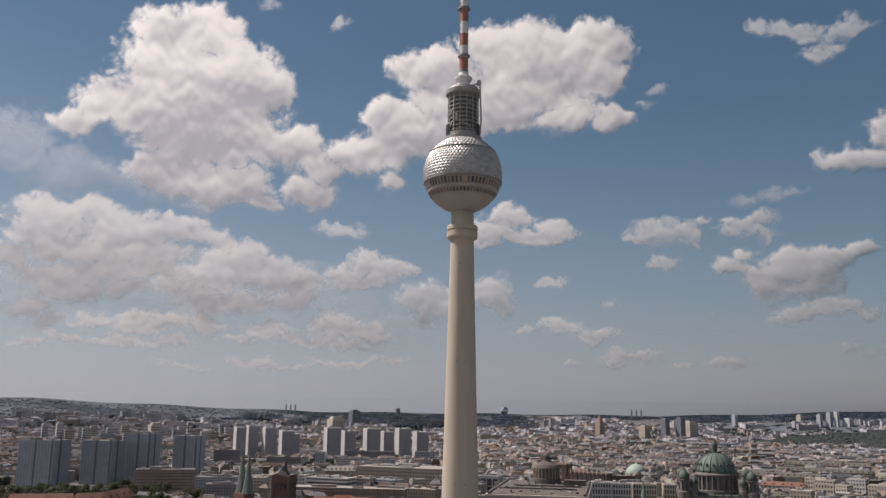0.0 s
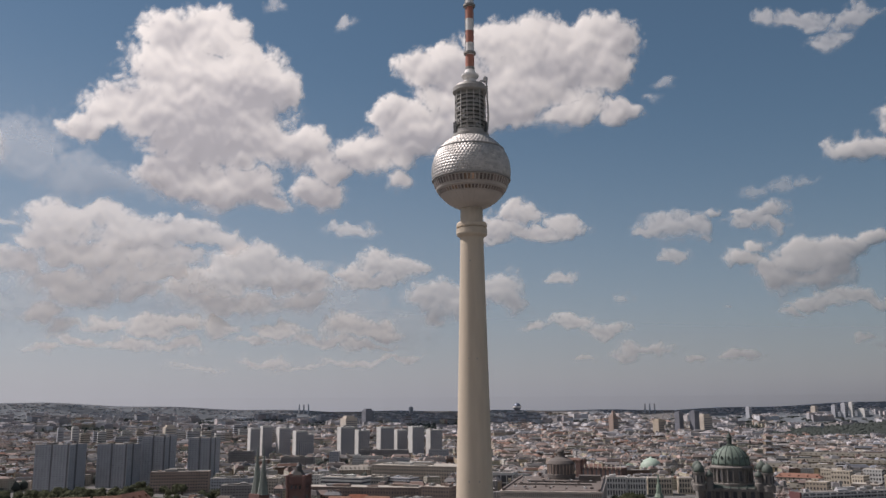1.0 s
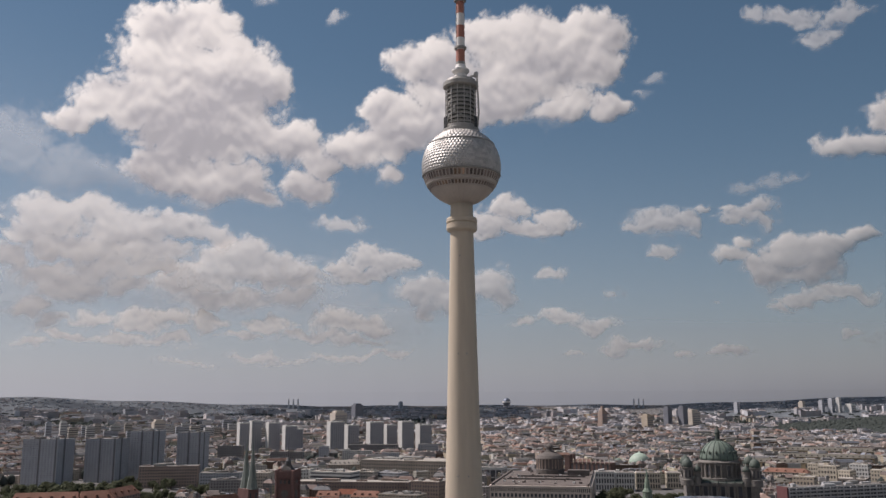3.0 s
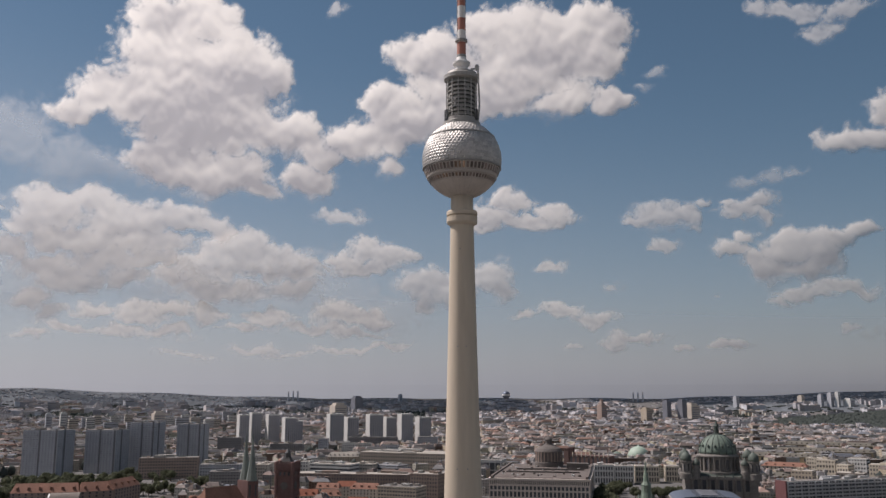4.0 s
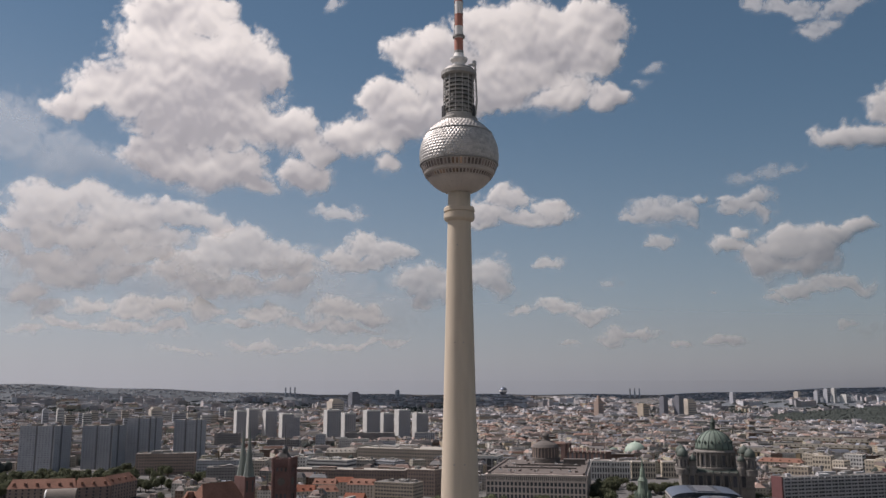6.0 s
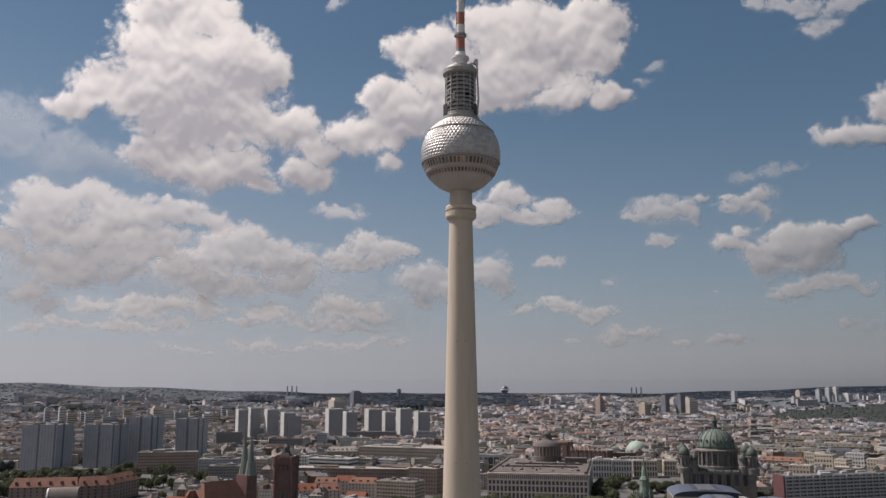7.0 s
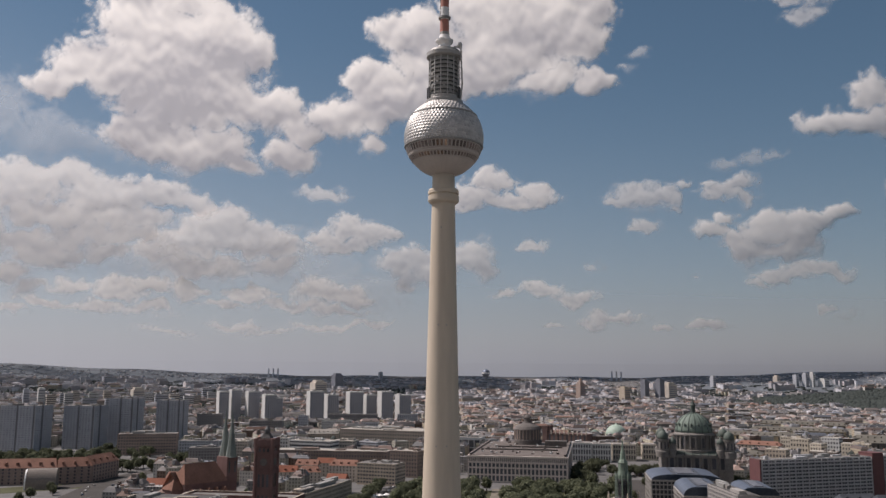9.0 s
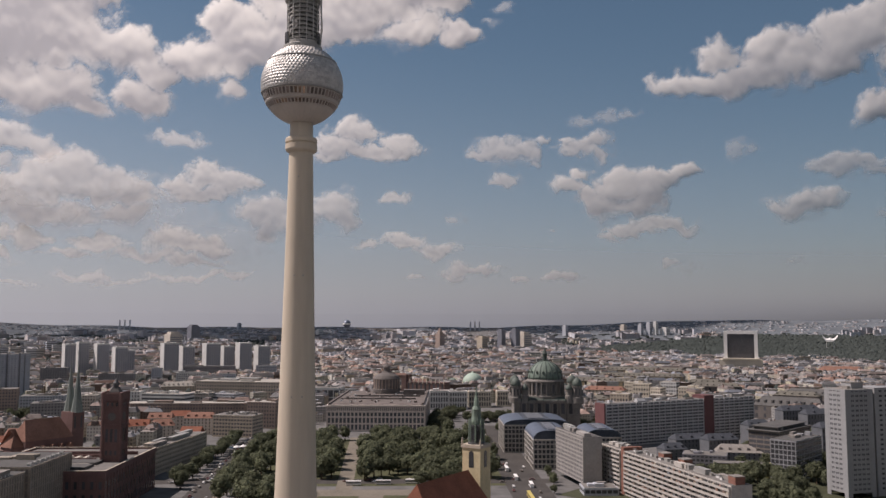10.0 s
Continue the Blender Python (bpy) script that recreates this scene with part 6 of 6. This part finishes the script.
        q = [crown.verts.new(p + x) for x in (-e * s - f * s * 0.7, e * s * 0.8 - f * s, e * s + f * s * 0.8, -e * s * 0.7 + f * s)]
        crown.faces.new(q)
    return mesh_of(trunk, M_BARK), mesh_of(crown, M_LEAF)


TREES = [tree_meshes(s) for s in range(5)]


def tree(x, y, z, s, k, group):
    t = thing("tree", "broad green deciduous tree in full leaf", "tree", pose(x, y, z, 0, 0, k * 73 % 360) @ Matrix.Scale(s, 4), group)
    part("trunk", TREES[k % 5][0], None, t)
    part("crown", TREES[k % 5][1], None, t)
    return t


rnd = random.Random(31)


def built(x, y, gap=5.0):
    """Whether a building stands at this place."""
    for m, w, d in PLOTS:
        p = m @ Vector((x, y, 0))
        if -gap < p.x < w + gap and -gap < p.y < d + gap:
            return True
    return False


def thicket(name, label, rows):
    """Trees that stand too close to count, joined."""
    verts, faces, mats = [], [], []
    for n, a, b, spread, lo, hi in rows:
        for k in range(n):
            f = (k + rnd.random()) / n
            x = a[0] + (b[0] - a[0]) * f + rnd.uniform(-spread, spread)
            y = a[1] + (b[1] - a[1]) * f + rnd.uniform(-spread, spread)
            if built(x, y):
                continue
            m = pose(x, y, 0, 0, 0, rnd.uniform(0, 360)) @ Matrix.Scale(rnd.uniform(lo, hi), 4)
            for which, me in enumerate(rnd.choice(TREES)):
                base = len(verts)
                verts.extend([tuple(m @ v.co) for v in me.vertices])
                faces.extend([tuple(base + i for i in p.vertices) for p in me.polygons])
                mats.extend([which] * len(me.polygons))
    me = bpy.data.meshes.new(name)
    me.from_pydata(verts, [], faces)
    me.materials.append(M_BARK)
    me.materials.append(M_LEAF)
    me.polygons.foreach_set("material_index", mats)
    return tagged(new(name, me), label, "trees", kind="stuff")


def grove(n, a, b, spread, lo, hi, group):
    """Trees scattered along the line from a to b."""
    for k in range(n):
        f = (k + rnd.random()) / n
        x = a[0] + (b[0] - a[0]) * f + rnd.uniform(-spread, spread)
        y = a[1] + (b[1] - a[1]) * f + rnd.uniform(-spread, spread)
        if not built(x, y):
            tree(x, y, 0, rnd.uniform(lo, hi), rnd.randrange(1000), group)


grove(54, (68, 662), (88, 850), 22, 1.5, 2.1, "trees of the forum park")
grove(56, (122, 640), (145, 860), 26, 1.5, 2.1, "trees of the forum park")
grove(16, (88, 618), (122, 645), 12, 1.4, 1.9, "trees of the forum park")
grove(14, (-34, 560), (-4, 620), 10, 1.4, 1.9, "trees along the west street")
grove(32, (10, 665), (26, 850), 15, 1.4, 1.9, "trees of the forum park")
grove(10, (4, 880), (44, 872), 8, 1.3, 1.7, "trees before the palace")
grove(14, (70, 888), (150, 876), 8, 1.1, 1.5, "trees before the palace")
grove(46, (-46, 590), (-22, 860), 15, 1.4, 1.9, "trees along the west street")
grove(24, (-88, 640), (-60, 900), 4, 1.1, 1.5, "street trees")
grove(16, (160, 720), (180, 900), 6, 1.2, 1.6, "trees along the avenue")
grove(4, (176, 580), (190, 660), 4, 0.7, 1.0, "trees along the avenue")
grove(6, (-215, 800), (-150, 880), 14, 0.8, 1.1, "churchyard trees")

grove(9, polar(18.2, 955), polar(19.5, 965), 9, 1.1, 1.6, "trees beside the cathedral")
thicket("square_trees", "green trees around the square before the cathedral", [(34, polar(8.9, 1010), polar(10.2, 1120), 12, 1.0, 1.5), (26, polar(11.6, 1040), polar(13.6, 1060), 14, 1.0, 1.5), (14, polar(8.9, 970), polar(9.4, 990), 8, 1.0, 1.4)])
grove(7, polar(13.3, 930), polar(14.1, 935), 8, 1.0, 1.5, "trees beside the cathedral")
thicket("riverside_trees", "green trees in full leaf along the river bank", [(95, polar(-30.5, 1120), polar(-19, 1100), 24, 1.1, 1.7), (95, polar(-30.5, 1240), polar(-21, 1225), 45, 1.1, 1.7), (30, polar(-21, 1330), polar(-17, 1330), 14, 1.1, 1.6), (16, (q0.x + 34, q0.y), (q1.x + 34, q1.y), 7, 0.9, 1.3), (10, (q0.x - 36, q0.y + 60), (q1.x - 36, q1.y - 60), 8, 0.9, 1.3), (28, (-345, 1080), (-260, 1180), 26, 1.4, 1.9), (24, (-560, 1130), (-340, 1230), 22, 1.2, 1.6)])
thicket("courtyard_trees", "olive-green trees filling a housing court", [(88, (285, 520), (430, 690), 42, 1.2, 1.8), (10, (385, 640), (470, 740), 26, 1.3, 1.8)])
thicket("museum_trees", "dark green trees beside the museums", [(24, (275, 960), (400, 1000), 30, 1.3, 1.8), (26, polar(30.2, 985), polar(34.5, 900), 16, 1.3, 1.8)])


# ---- vehicles ----
def car_like(name, label, category, p, yaw, l, w, h, paint, group):
    t = thing(name, label, category, pose(p[0], p[1], 0.05, 0, 0, yaw), group)
    bm = boxes((-l / 2, l / 2, -w / 2, w / 2, 0.35, h * 0.58), (-l * 0.3, l * 0.28, -w * 0.44, w * 0.44, h * 0.58, h, 0.82)) if name == "car" else boxes((-l / 2, l / 2, -w / 2, w / 2, 0.35, h))
    part("body", bm, paint, t)
    if name == "car":
        part("windows", boxes((-l * 0.285, l * 0.265, -w * 0.45, w * 0.45, h * 0.6, h * 0.92, 0.84)), M_GLASS, t)
    else:
        part("windows", boxes((-l * 0.485, l * 0.49, -w * 0.505, w * 0.505, h * 0.45, h * 0.78)), M_GLASS, t)
    wheel = mesh_of(lathe([(0.34, -0.1), (0.34, 0.1)], 12), M_DARKPANEL)
    for x in (-l * 0.32, l * 0.32):
        for y in (-w * 0.46, w * 0.46):
            part("wheel", wheel, None, t, m=pose(x, y, 0.34, 90))
    return t


PAINTS = [M_WHITEPAINT, M_GREYSTEEL, M_DARKPANEL, M_WHITE, M_REDWALL, M_ZINC]
for k in range(92):
    f = rnd.random()
    a, b, half = (((150, 520), (212, 960), 11), ((-72, 530), (-41, 930), 11), ((-105, 675), (180, 636), 6), (q0.xy, q1.xy, 18))[k % 4]
    n = Vector((b[0] - a[0], b[1] - a[1], 0)).normalized()
    off = rnd.choice((-1, 1)) * half * rnd.uniform(0.3, 0.95)
    p = (a[0] + (b[0] - a[0]) * f - n.y * off, a[1] + (b[1] - a[1]) * f + n.x * off)
    car_like("car", "small car on the asphalt street", "car", p, math.degrees(math.atan2(n.y, n.x)), 4.4, 1.8, 1.5, PAINTS[k % 6], "cars in the streets")
M_YELLOW = mat("yellow_paint", (0.5, 0.4, 0.12), 0.5, 0, 0.3, 0.1)
for f, off, m, l, name, label in ((0.30, -5, M_WHITEPAINT, 13, "bus", "white coach on the avenue"), (0.24, 3, M_WHITEPAINT, 12, "bus", "white city bus on the avenue"), (0.15, -3, M_YELLOW, 28, "tram", "yellow and white tram on the avenue"), (0.38, -8, M_WHITEPAINT, 12, "bus", "white coach on the avenue")):
    p = Vector((150, 500, 0)) + Vector((64, 480, 0)) * f + Vector((1, -0.13, 0)) * off
    car_like(name, label, name, p, 82.4, l, 2.5, 3.1, m, "buses and trams")
for k in range(3):
    p = Vector((40 + 22 * k, 640, 0))
    car_like("bus", "white coach parked before the lawn", "bus", p, -8, 11, 2.5, 3.2, M_WHITEPAINT, "buses and trams")


# parked cars in two rows along the west street
for k in range(40):
    f, side = (k // 2 + 0.5) / 20, (-1 if k % 2 else 1)
    p = (-66 + 25 * f + side * 9.5, 590 + 330 * f)
    car_like("car", "small parked car at the kerb of the west street", "car", p, 85.6, 4.4, 1.8, 1.5, PAINTS[(k * 5 + k // 3) % 6], "parked cars")


# ---- the wider city: perimeter blocks of houses, too many to count ----
def facade_material(name, colours, panes):
    """Plaster with rows of small dark windows, set out in metres along each wall."""
    m = mat(name, colours[0], 0.85, 0, 0.02, 0.2, island=0.25, palette=colours)
    n, ln = m.node_tree.nodes, m.node_tree.links.new
    p = n["Principled BSDF"]
    src = p.inputs["Base Color"].links[0].from_socket
    uv = n.new("ShaderNodeUVMap")
    br = n.new("ShaderNodeTexBrick")
    br.offset, br.squash = 0.0, 1.0
    br.inputs["Scale"].default_value = 1.0
    br.inputs["Brick Width"].default_value, br.inputs["Row Height"].default_value = 3.0, 3.4
    br.inputs["Mortar Size"].default_value, br.inputs["Mortar Smooth"].default_value = 0.85, 0.1
    br.inputs["Color1"].default_value = br.inputs["Color2"].default_value = panes
    br.inputs["Mortar"].default_value = (1, 1, 1, 1)
    ln(uv.outputs[0], br.inputs["Vector"])
    mul = n.new("ShaderNodeMix")
    mul.data_type, mul.blend_type = "RGBA", "MULTIPLY"
    mul.inputs[0].default_value = 1.0
    ln(src, mul.inputs[6])
    ln(br.outputs["Color"], mul.inputs[7])
    ln(mul.outputs[2], p.inputs["Base Color"])
    return m


def ridge(az, d):
    """Low hills on the horizon."""
    s = max(0.0, min(1.0, (d - 3450) / 420))
    return s * (float(np.interp(az, (-40, -34, -27, -21, -15, -9, 13, 18, 22, 26, 31, 37, 46), (47, 47, 42, 25, 10, -1, 0, 11, 22, 34, 32, 36, 40))) + 2.5 * math.sin(az * 0.9))


def park_end(az):
    """How far off the great park ends at a bearing."""
    return min(3560.0, 2900 + 62 * max(0.0, az - 18))


def far_city():
    rnd = random.Random(77)
    taken = np.array(TAKEN)
    verts, faces, mats, uvs = [], [], [], []

    def free(x, y, r):
        return not np.any((taken[:, 0] - x) ** 2 + (taken[:, 1] - y) ** 2 < (taken[:, 2] + r) ** 2)

    def solid(cx, cy, c, s, w, d, z0, z1, m, f=1.0, m2=None):
        """A box with a bottom left open, its top drawn in by f metres all round."""
        b = len(verts)
        for zz, g in ((z0, 0.0), (z1, f)):
            for sx, sy in ((-1, -1), (1, -1), (1, 1), (-1, 1)):
                x, y = sx * max(0.2, w / 2 - g), sy * max(0.2, d / 2 - g)
                verts.append((cx + c * x - s * y, cy + s * x + c * y, zz))
        for i in range(4):
            j = (i + 1) % 4
            faces.append((b + i, b + j, b + 4 + j, b + 4 + i))
            side = w if i % 2 == 0 else d
            uvs.extend(((0, 0), (side, 0), (side, z1 - z0), (0, z1 - z0)))
            mats.append(m)
        faces.append((b + 4, b + 5, b + 6, b + 7))
        uvs.extend(((0, 0), (1, 0), (1, 1), (0, 1)))
        mats.append(m if m2 is None else m2)

    def add(cx, cy, z, yaw, w, d, h, rise, kind, outer):
        """A house: walls, steep mansard or flat roof with a parapet, chimneys and roof boxes."""
        c, s = math.cos(yaw), math.sin(yaw)
        grey = cx > 0.24 * cy and rnd.random() < 0.6
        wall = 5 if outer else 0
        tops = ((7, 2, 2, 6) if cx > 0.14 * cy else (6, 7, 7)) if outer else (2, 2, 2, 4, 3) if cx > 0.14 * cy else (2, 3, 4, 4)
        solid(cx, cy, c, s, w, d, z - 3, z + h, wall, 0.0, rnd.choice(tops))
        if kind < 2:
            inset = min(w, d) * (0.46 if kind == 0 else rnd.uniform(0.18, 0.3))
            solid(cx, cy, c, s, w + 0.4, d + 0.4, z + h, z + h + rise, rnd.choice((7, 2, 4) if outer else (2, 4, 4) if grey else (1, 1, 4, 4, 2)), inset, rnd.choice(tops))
        n = rnd.randrange(1, 4) if cy < 1700 else rnd.randrange(0, 3)
        for _ in range(n):
            x, y = rnd.uniform(-0.42, 0.42) * w, rnd.uniform(-0.42, 0.42) * d
            q = rnd.uniform(0.9, 2.2) if rnd.random() < 0.6 else rnd.uniform(2.5, 5.0)
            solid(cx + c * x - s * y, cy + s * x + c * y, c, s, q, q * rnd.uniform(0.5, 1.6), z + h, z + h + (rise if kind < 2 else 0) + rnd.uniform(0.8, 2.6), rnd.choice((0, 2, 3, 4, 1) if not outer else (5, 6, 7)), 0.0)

    for gx in range(-34, 46):
        for gy in range(6, 60):
            size = 86.0
            x0, y0 = gx * size, gy * size
            az, d = math.degrees(math.atan2(x0, y0)), math.hypot(x0, y0)
            if not (-38 < az < 47 and 640 < d < 3720):
                continue
            if 17.5 + (d < 3000) * 2 < az and (2750 if az < 25 else 2560) < d < park_end(az):           # the great park
                continue
            if d > 3640 or d > 3150 and rnd.random() < (0.72 if az > 12 else 0.4 if az < -6 else 0.3):   # wooded rim
                continue
            turn = radians(GRID + (0 if d < 1250 else max(0.0, min(36.0, 32 - 1.6 * az))) + 6 * math.sin(x0 * 0.002) + 9 * math.sin(y0 * 0.0017 + 1))
            c, s = math.cos(turn), math.sin(turn)
            base_h = rnd.uniform(14, 21)
            # distant blocks take the paler, haze-tinted walls and roofs
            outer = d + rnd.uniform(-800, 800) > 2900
            flat = rnd.random() < (0.6 if outer else 0.35)
            if rnd.random() < (0.16 if outer and az < -2 else 0.05) or (17 < az < 37 and 940 < d < 1450 and rnd.random() < 0.45):
                continue
            spots = []
            if flat and rnd.random() < 0.6:
                for q in (-28, 0, 28):
                    spots.extend([(rnd.uniform(-8, 8) + e, q + rnd.uniform(-3, 3), rnd.uniform(18, 36), rnd.uniform(11, 16), 2) for e in (-24, 18)])
            else:
                for side in range(4):
                    pos = -37
                    while pos < 32:
                        ln_ = min(rnd.uniform(9, 24) if d < 1300 else rnd.uniform(12, 42), 37 - pos)
                        m_ = pos + ln_ / 2
                        spots.append(((m_, -31, ln_, 12.5, None), (31, m_, 12.5, ln_, None), (m_, 31, ln_, 12.5, None), (-31, m_, 12.5, ln_, None))[side])
                        pos += ln_
                for _ in range(4):
                    spots.append((rnd.uniform(-17, 17), rnd.uniform(-17, 17), rnd.uniform(8, 26), rnd.uniform(7, 11), None))
            for sx, sy, w, dd, kind in spots:
                x, y = x0 + c * sx - s * sy, y0 + s * sx + c * sy
                if not free(x, y, 8) or rnd.random() < 0.05:
                    continue
                h = base_h + rnd.uniform(-3.0, 3.0) - (4 if abs(sx) < 18 and abs(sy) < 18 and kind is None else 0)
                kd = kind if kind is not None else rnd.choice((0, 1, 1, 1, 2)) if d < 1250 and az < 0 else rnd.choice((1, 1, 1, 2, 2, 0))
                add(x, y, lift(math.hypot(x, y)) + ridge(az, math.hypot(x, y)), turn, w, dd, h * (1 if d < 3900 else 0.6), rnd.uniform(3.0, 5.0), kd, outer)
    # low houses of the outskirts, scattered up to the horizon
    for _ in range(7500):
        az, d = rnd.uniform(-38, 46), 3250 + 640 * rnd.random() ** 1.2
        if az > 17 and d < 3580 or rnd.random() < 0.22 + 0.3 * math.sin(az * 1.7 + d * 0.012):
            continue
        p = polar(az, d)
        yaw = rnd.uniform(0, 3.14)
        w = rnd.uniform(7, 24)
        z = lift(d) + ridge(az, d)
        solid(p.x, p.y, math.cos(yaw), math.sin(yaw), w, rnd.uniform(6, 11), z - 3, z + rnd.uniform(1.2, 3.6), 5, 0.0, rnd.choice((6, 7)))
    me = bpy.data.meshes.new("city")
    me.from_pydata(verts, [], faces)
    # the second facade has haze painted in: paler walls, weak window contrast
    for m in (facade_material("far_facade", ((0.43, 0.405, 0.34), (0.37, 0.315, 0.235), (0.49, 0.475, 0.435), (0.25, 0.232, 0.205), (0.40, 0.34, 0.28), (0.31, 0.30, 0.285), (0.19, 0.135, 0.105), (0.44, 0.405, 0.305)), (0.36, 0.36, 0.39, 1)), M_FARTILE, M_FARGREY, M_FARROOF, M_FARBROWN, facade_material("hazed_facade", ((0.480, 0.468, 0.470), (0.412, 0.384, 0.372), (0.525, 0.525, 0.545), (0.345, 0.336, 0.346), (0.458, 0.408, 0.396)), (0.72, 0.72, 0.74, 1)), M_OUTROOF, M_OUTBROWN):
        me.materials.append(m)
    me.polygons.foreach_set("material_index", mats)
    layer = me.uv_layers.new(name="metres")
    layer.data.foreach_set("uv", np.array(uvs, dtype=np.float32).ravel())
    return tagged(new("city_houses", me), "dense quarter of pale houses with brown and grey roofs", "houses", kind="stuff")


M_FARGREY = mat("far_grey_roofs", (0.198, 0.191, 0.190), 0.9, 0, 0.02, 0.2, island=0.25, palette=((0.198, 0.191, 0.190), (0.136, 0.137, 0.148), (0.247, 0.247, 0.253), (0.161, 0.137, 0.126), (0.185, 0.195, 0.218)))
M_FARTILE = mat("far_tiles", (0.309, 0.237, 0.214), 0.9, 0, 0.02, 0.2, island=0.25, palette=((0.285, 0.206, 0.176), (0.225, 0.144, 0.114), (0.321, 0.250, 0.222), (0.190, 0.150, 0.135)))
M_FARBROWN = mat("far_brown_roofs", (0.266, 0.237, 0.221), 0.9, 0, 0.02, 0.2, island=0.25, palette=((0.247, 0.215, 0.197), (0.185, 0.150, 0.134), (0.296, 0.267, 0.253), (0.210, 0.202, 0.197), (0.148, 0.143, 0.140)))
# roofs of the far houses, paled and blued to paint in haze
M_OUTROOF = mat("hazed_grey_roofs", (0.37, 0.38, 0.41), 0.8, 0, 0.02, 0.2, island=0.25)
M_OUTBROWN = mat("hazed_brown_roofs", (0.37, 0.35, 0.355), 0.9, 0, 0.02, 0.2, island=0.3)
M_FARROOF = mat("far_pale_roofs", (0.285, 0.272, 0.258), 0.9, 0, 0.02, 0.2, island=0.35)
far_city()


# ---- far hills and woods: the great park and tree belts ----
def hills():
    bm = bmesh.new()
    rows = []
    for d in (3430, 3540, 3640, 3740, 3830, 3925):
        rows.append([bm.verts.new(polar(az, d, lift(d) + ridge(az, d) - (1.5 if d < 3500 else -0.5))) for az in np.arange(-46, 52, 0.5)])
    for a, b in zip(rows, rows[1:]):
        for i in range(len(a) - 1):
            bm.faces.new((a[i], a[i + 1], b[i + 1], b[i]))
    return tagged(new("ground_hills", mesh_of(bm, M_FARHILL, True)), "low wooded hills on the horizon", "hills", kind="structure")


hills()


def woods():
    rnd = random.Random(5)
    ico = bmesh.new()
    bmesh.ops.create_icosphere(ico, subdivisions=1, radius=1)
    pv = [v.co.copy() for v in ico.verts]
    pf = [[v.index for v in f.verts] for f in ico.faces]
    ico.free()
    verts, faces = [], []

    def clump(x, y, r, h, up=0.0):
        z = lift(math.hypot(x, y)) + up
        b = len(verts)
        a = rnd.uniform(0, 6.28)
        for v in pv:
            k = rnd.uniform(0.75, 1.2)
            verts.append((x + r * k * (v.x * math.cos(a) - v.y * math.sin(a)), y + r * k * (v.x * math.sin(a) + v.y * math.cos(a)), z + h * 0.5 + v.z * h * 0.55 * k))
        faces.extend([tuple(b + i for i in f) for f in pf])

    for _ in range(11000):
        az, d = rnd.uniform(17.8, 44), math.sqrt(rnd.uniform(2760 ** 2, 3560 ** 2))
        if d > park_end(az):
            continue
        p = polar(az, d)
        clump(p.x, p.y, rnd.uniform(6, 10), rnd.uniform(13, 19))
    for _ in range(2200):
        az, d = rnd.uniform(25.2, 44), math.sqrt(rnd.uniform(2570 ** 2, 2780 ** 2))
        p = polar(az, d)
        clump(p.x, p.y, rnd.uniform(6, 10), rnd.uniform(12, 18))
    for k in range(8000):
        az, d = (rnd.uniform(-38, 46), rnd.uniform(1300, 3600)) if k % 2 else (rnd.uniform(-38, -1), rnd.uniform(1900, 3600)) if k % 4 else (rnd.uniform(-38, 46), rnd.uniform(1700, 3600))
        p = polar(az, d)
        t = np.array(TAKEN)
        if np.any((t[:, 0] - p.x) ** 2 + (t[:, 1] - p.y) ** 2 < t[:, 2] ** 2):
            continue
        for k in range(rnd.randrange(1, 4)):
            clump(p.x + rnd.uniform(-14, 14), p.y + rnd.uniform(-14, 14), rnd.uniform(4, 8) * (1 if d < 3300 else 1.4), rnd.uniform(9, 17) * (1 if d < 3300 else 0.35), ridge(az, d))
    me = bpy.data.meshes.new("woods")
    me.from_pydata(verts, [], faces)
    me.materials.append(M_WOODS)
    me.polygons.foreach_set("use_smooth", [True] * len(faces))
    return tagged(new("far_woods", me), "dark green woods and street trees of the city", "trees", kind="stuff")


woods()


# ---- parasols on the west street ----
def parasol(p):
    t = thing("parasol", "large round pale parasol over a pavement cafe", "parasol", pose(p.x, p.y, 0.05), "cafe parasols")
    part("pole", lathe([(0.09, 0), (0.07, 4.2)], 8), M_GREYSTEEL, t)
    part("canopy", lathe([(3.4, 3.3), (3.3, 3.5), (2.2, 4.2), (0.9, 4.8), (0.1, 5.0)], 16), M_WHITEPAINT, t)
    part("base", lathe([(0.6, 0), (0.6, 0.18), (0.3, 0.25)], 12), M_DARKSTEEL, t)


for k in range(5):
    parasol(polar(-5.3 + 0.42 * k, 815 + 4 * k))
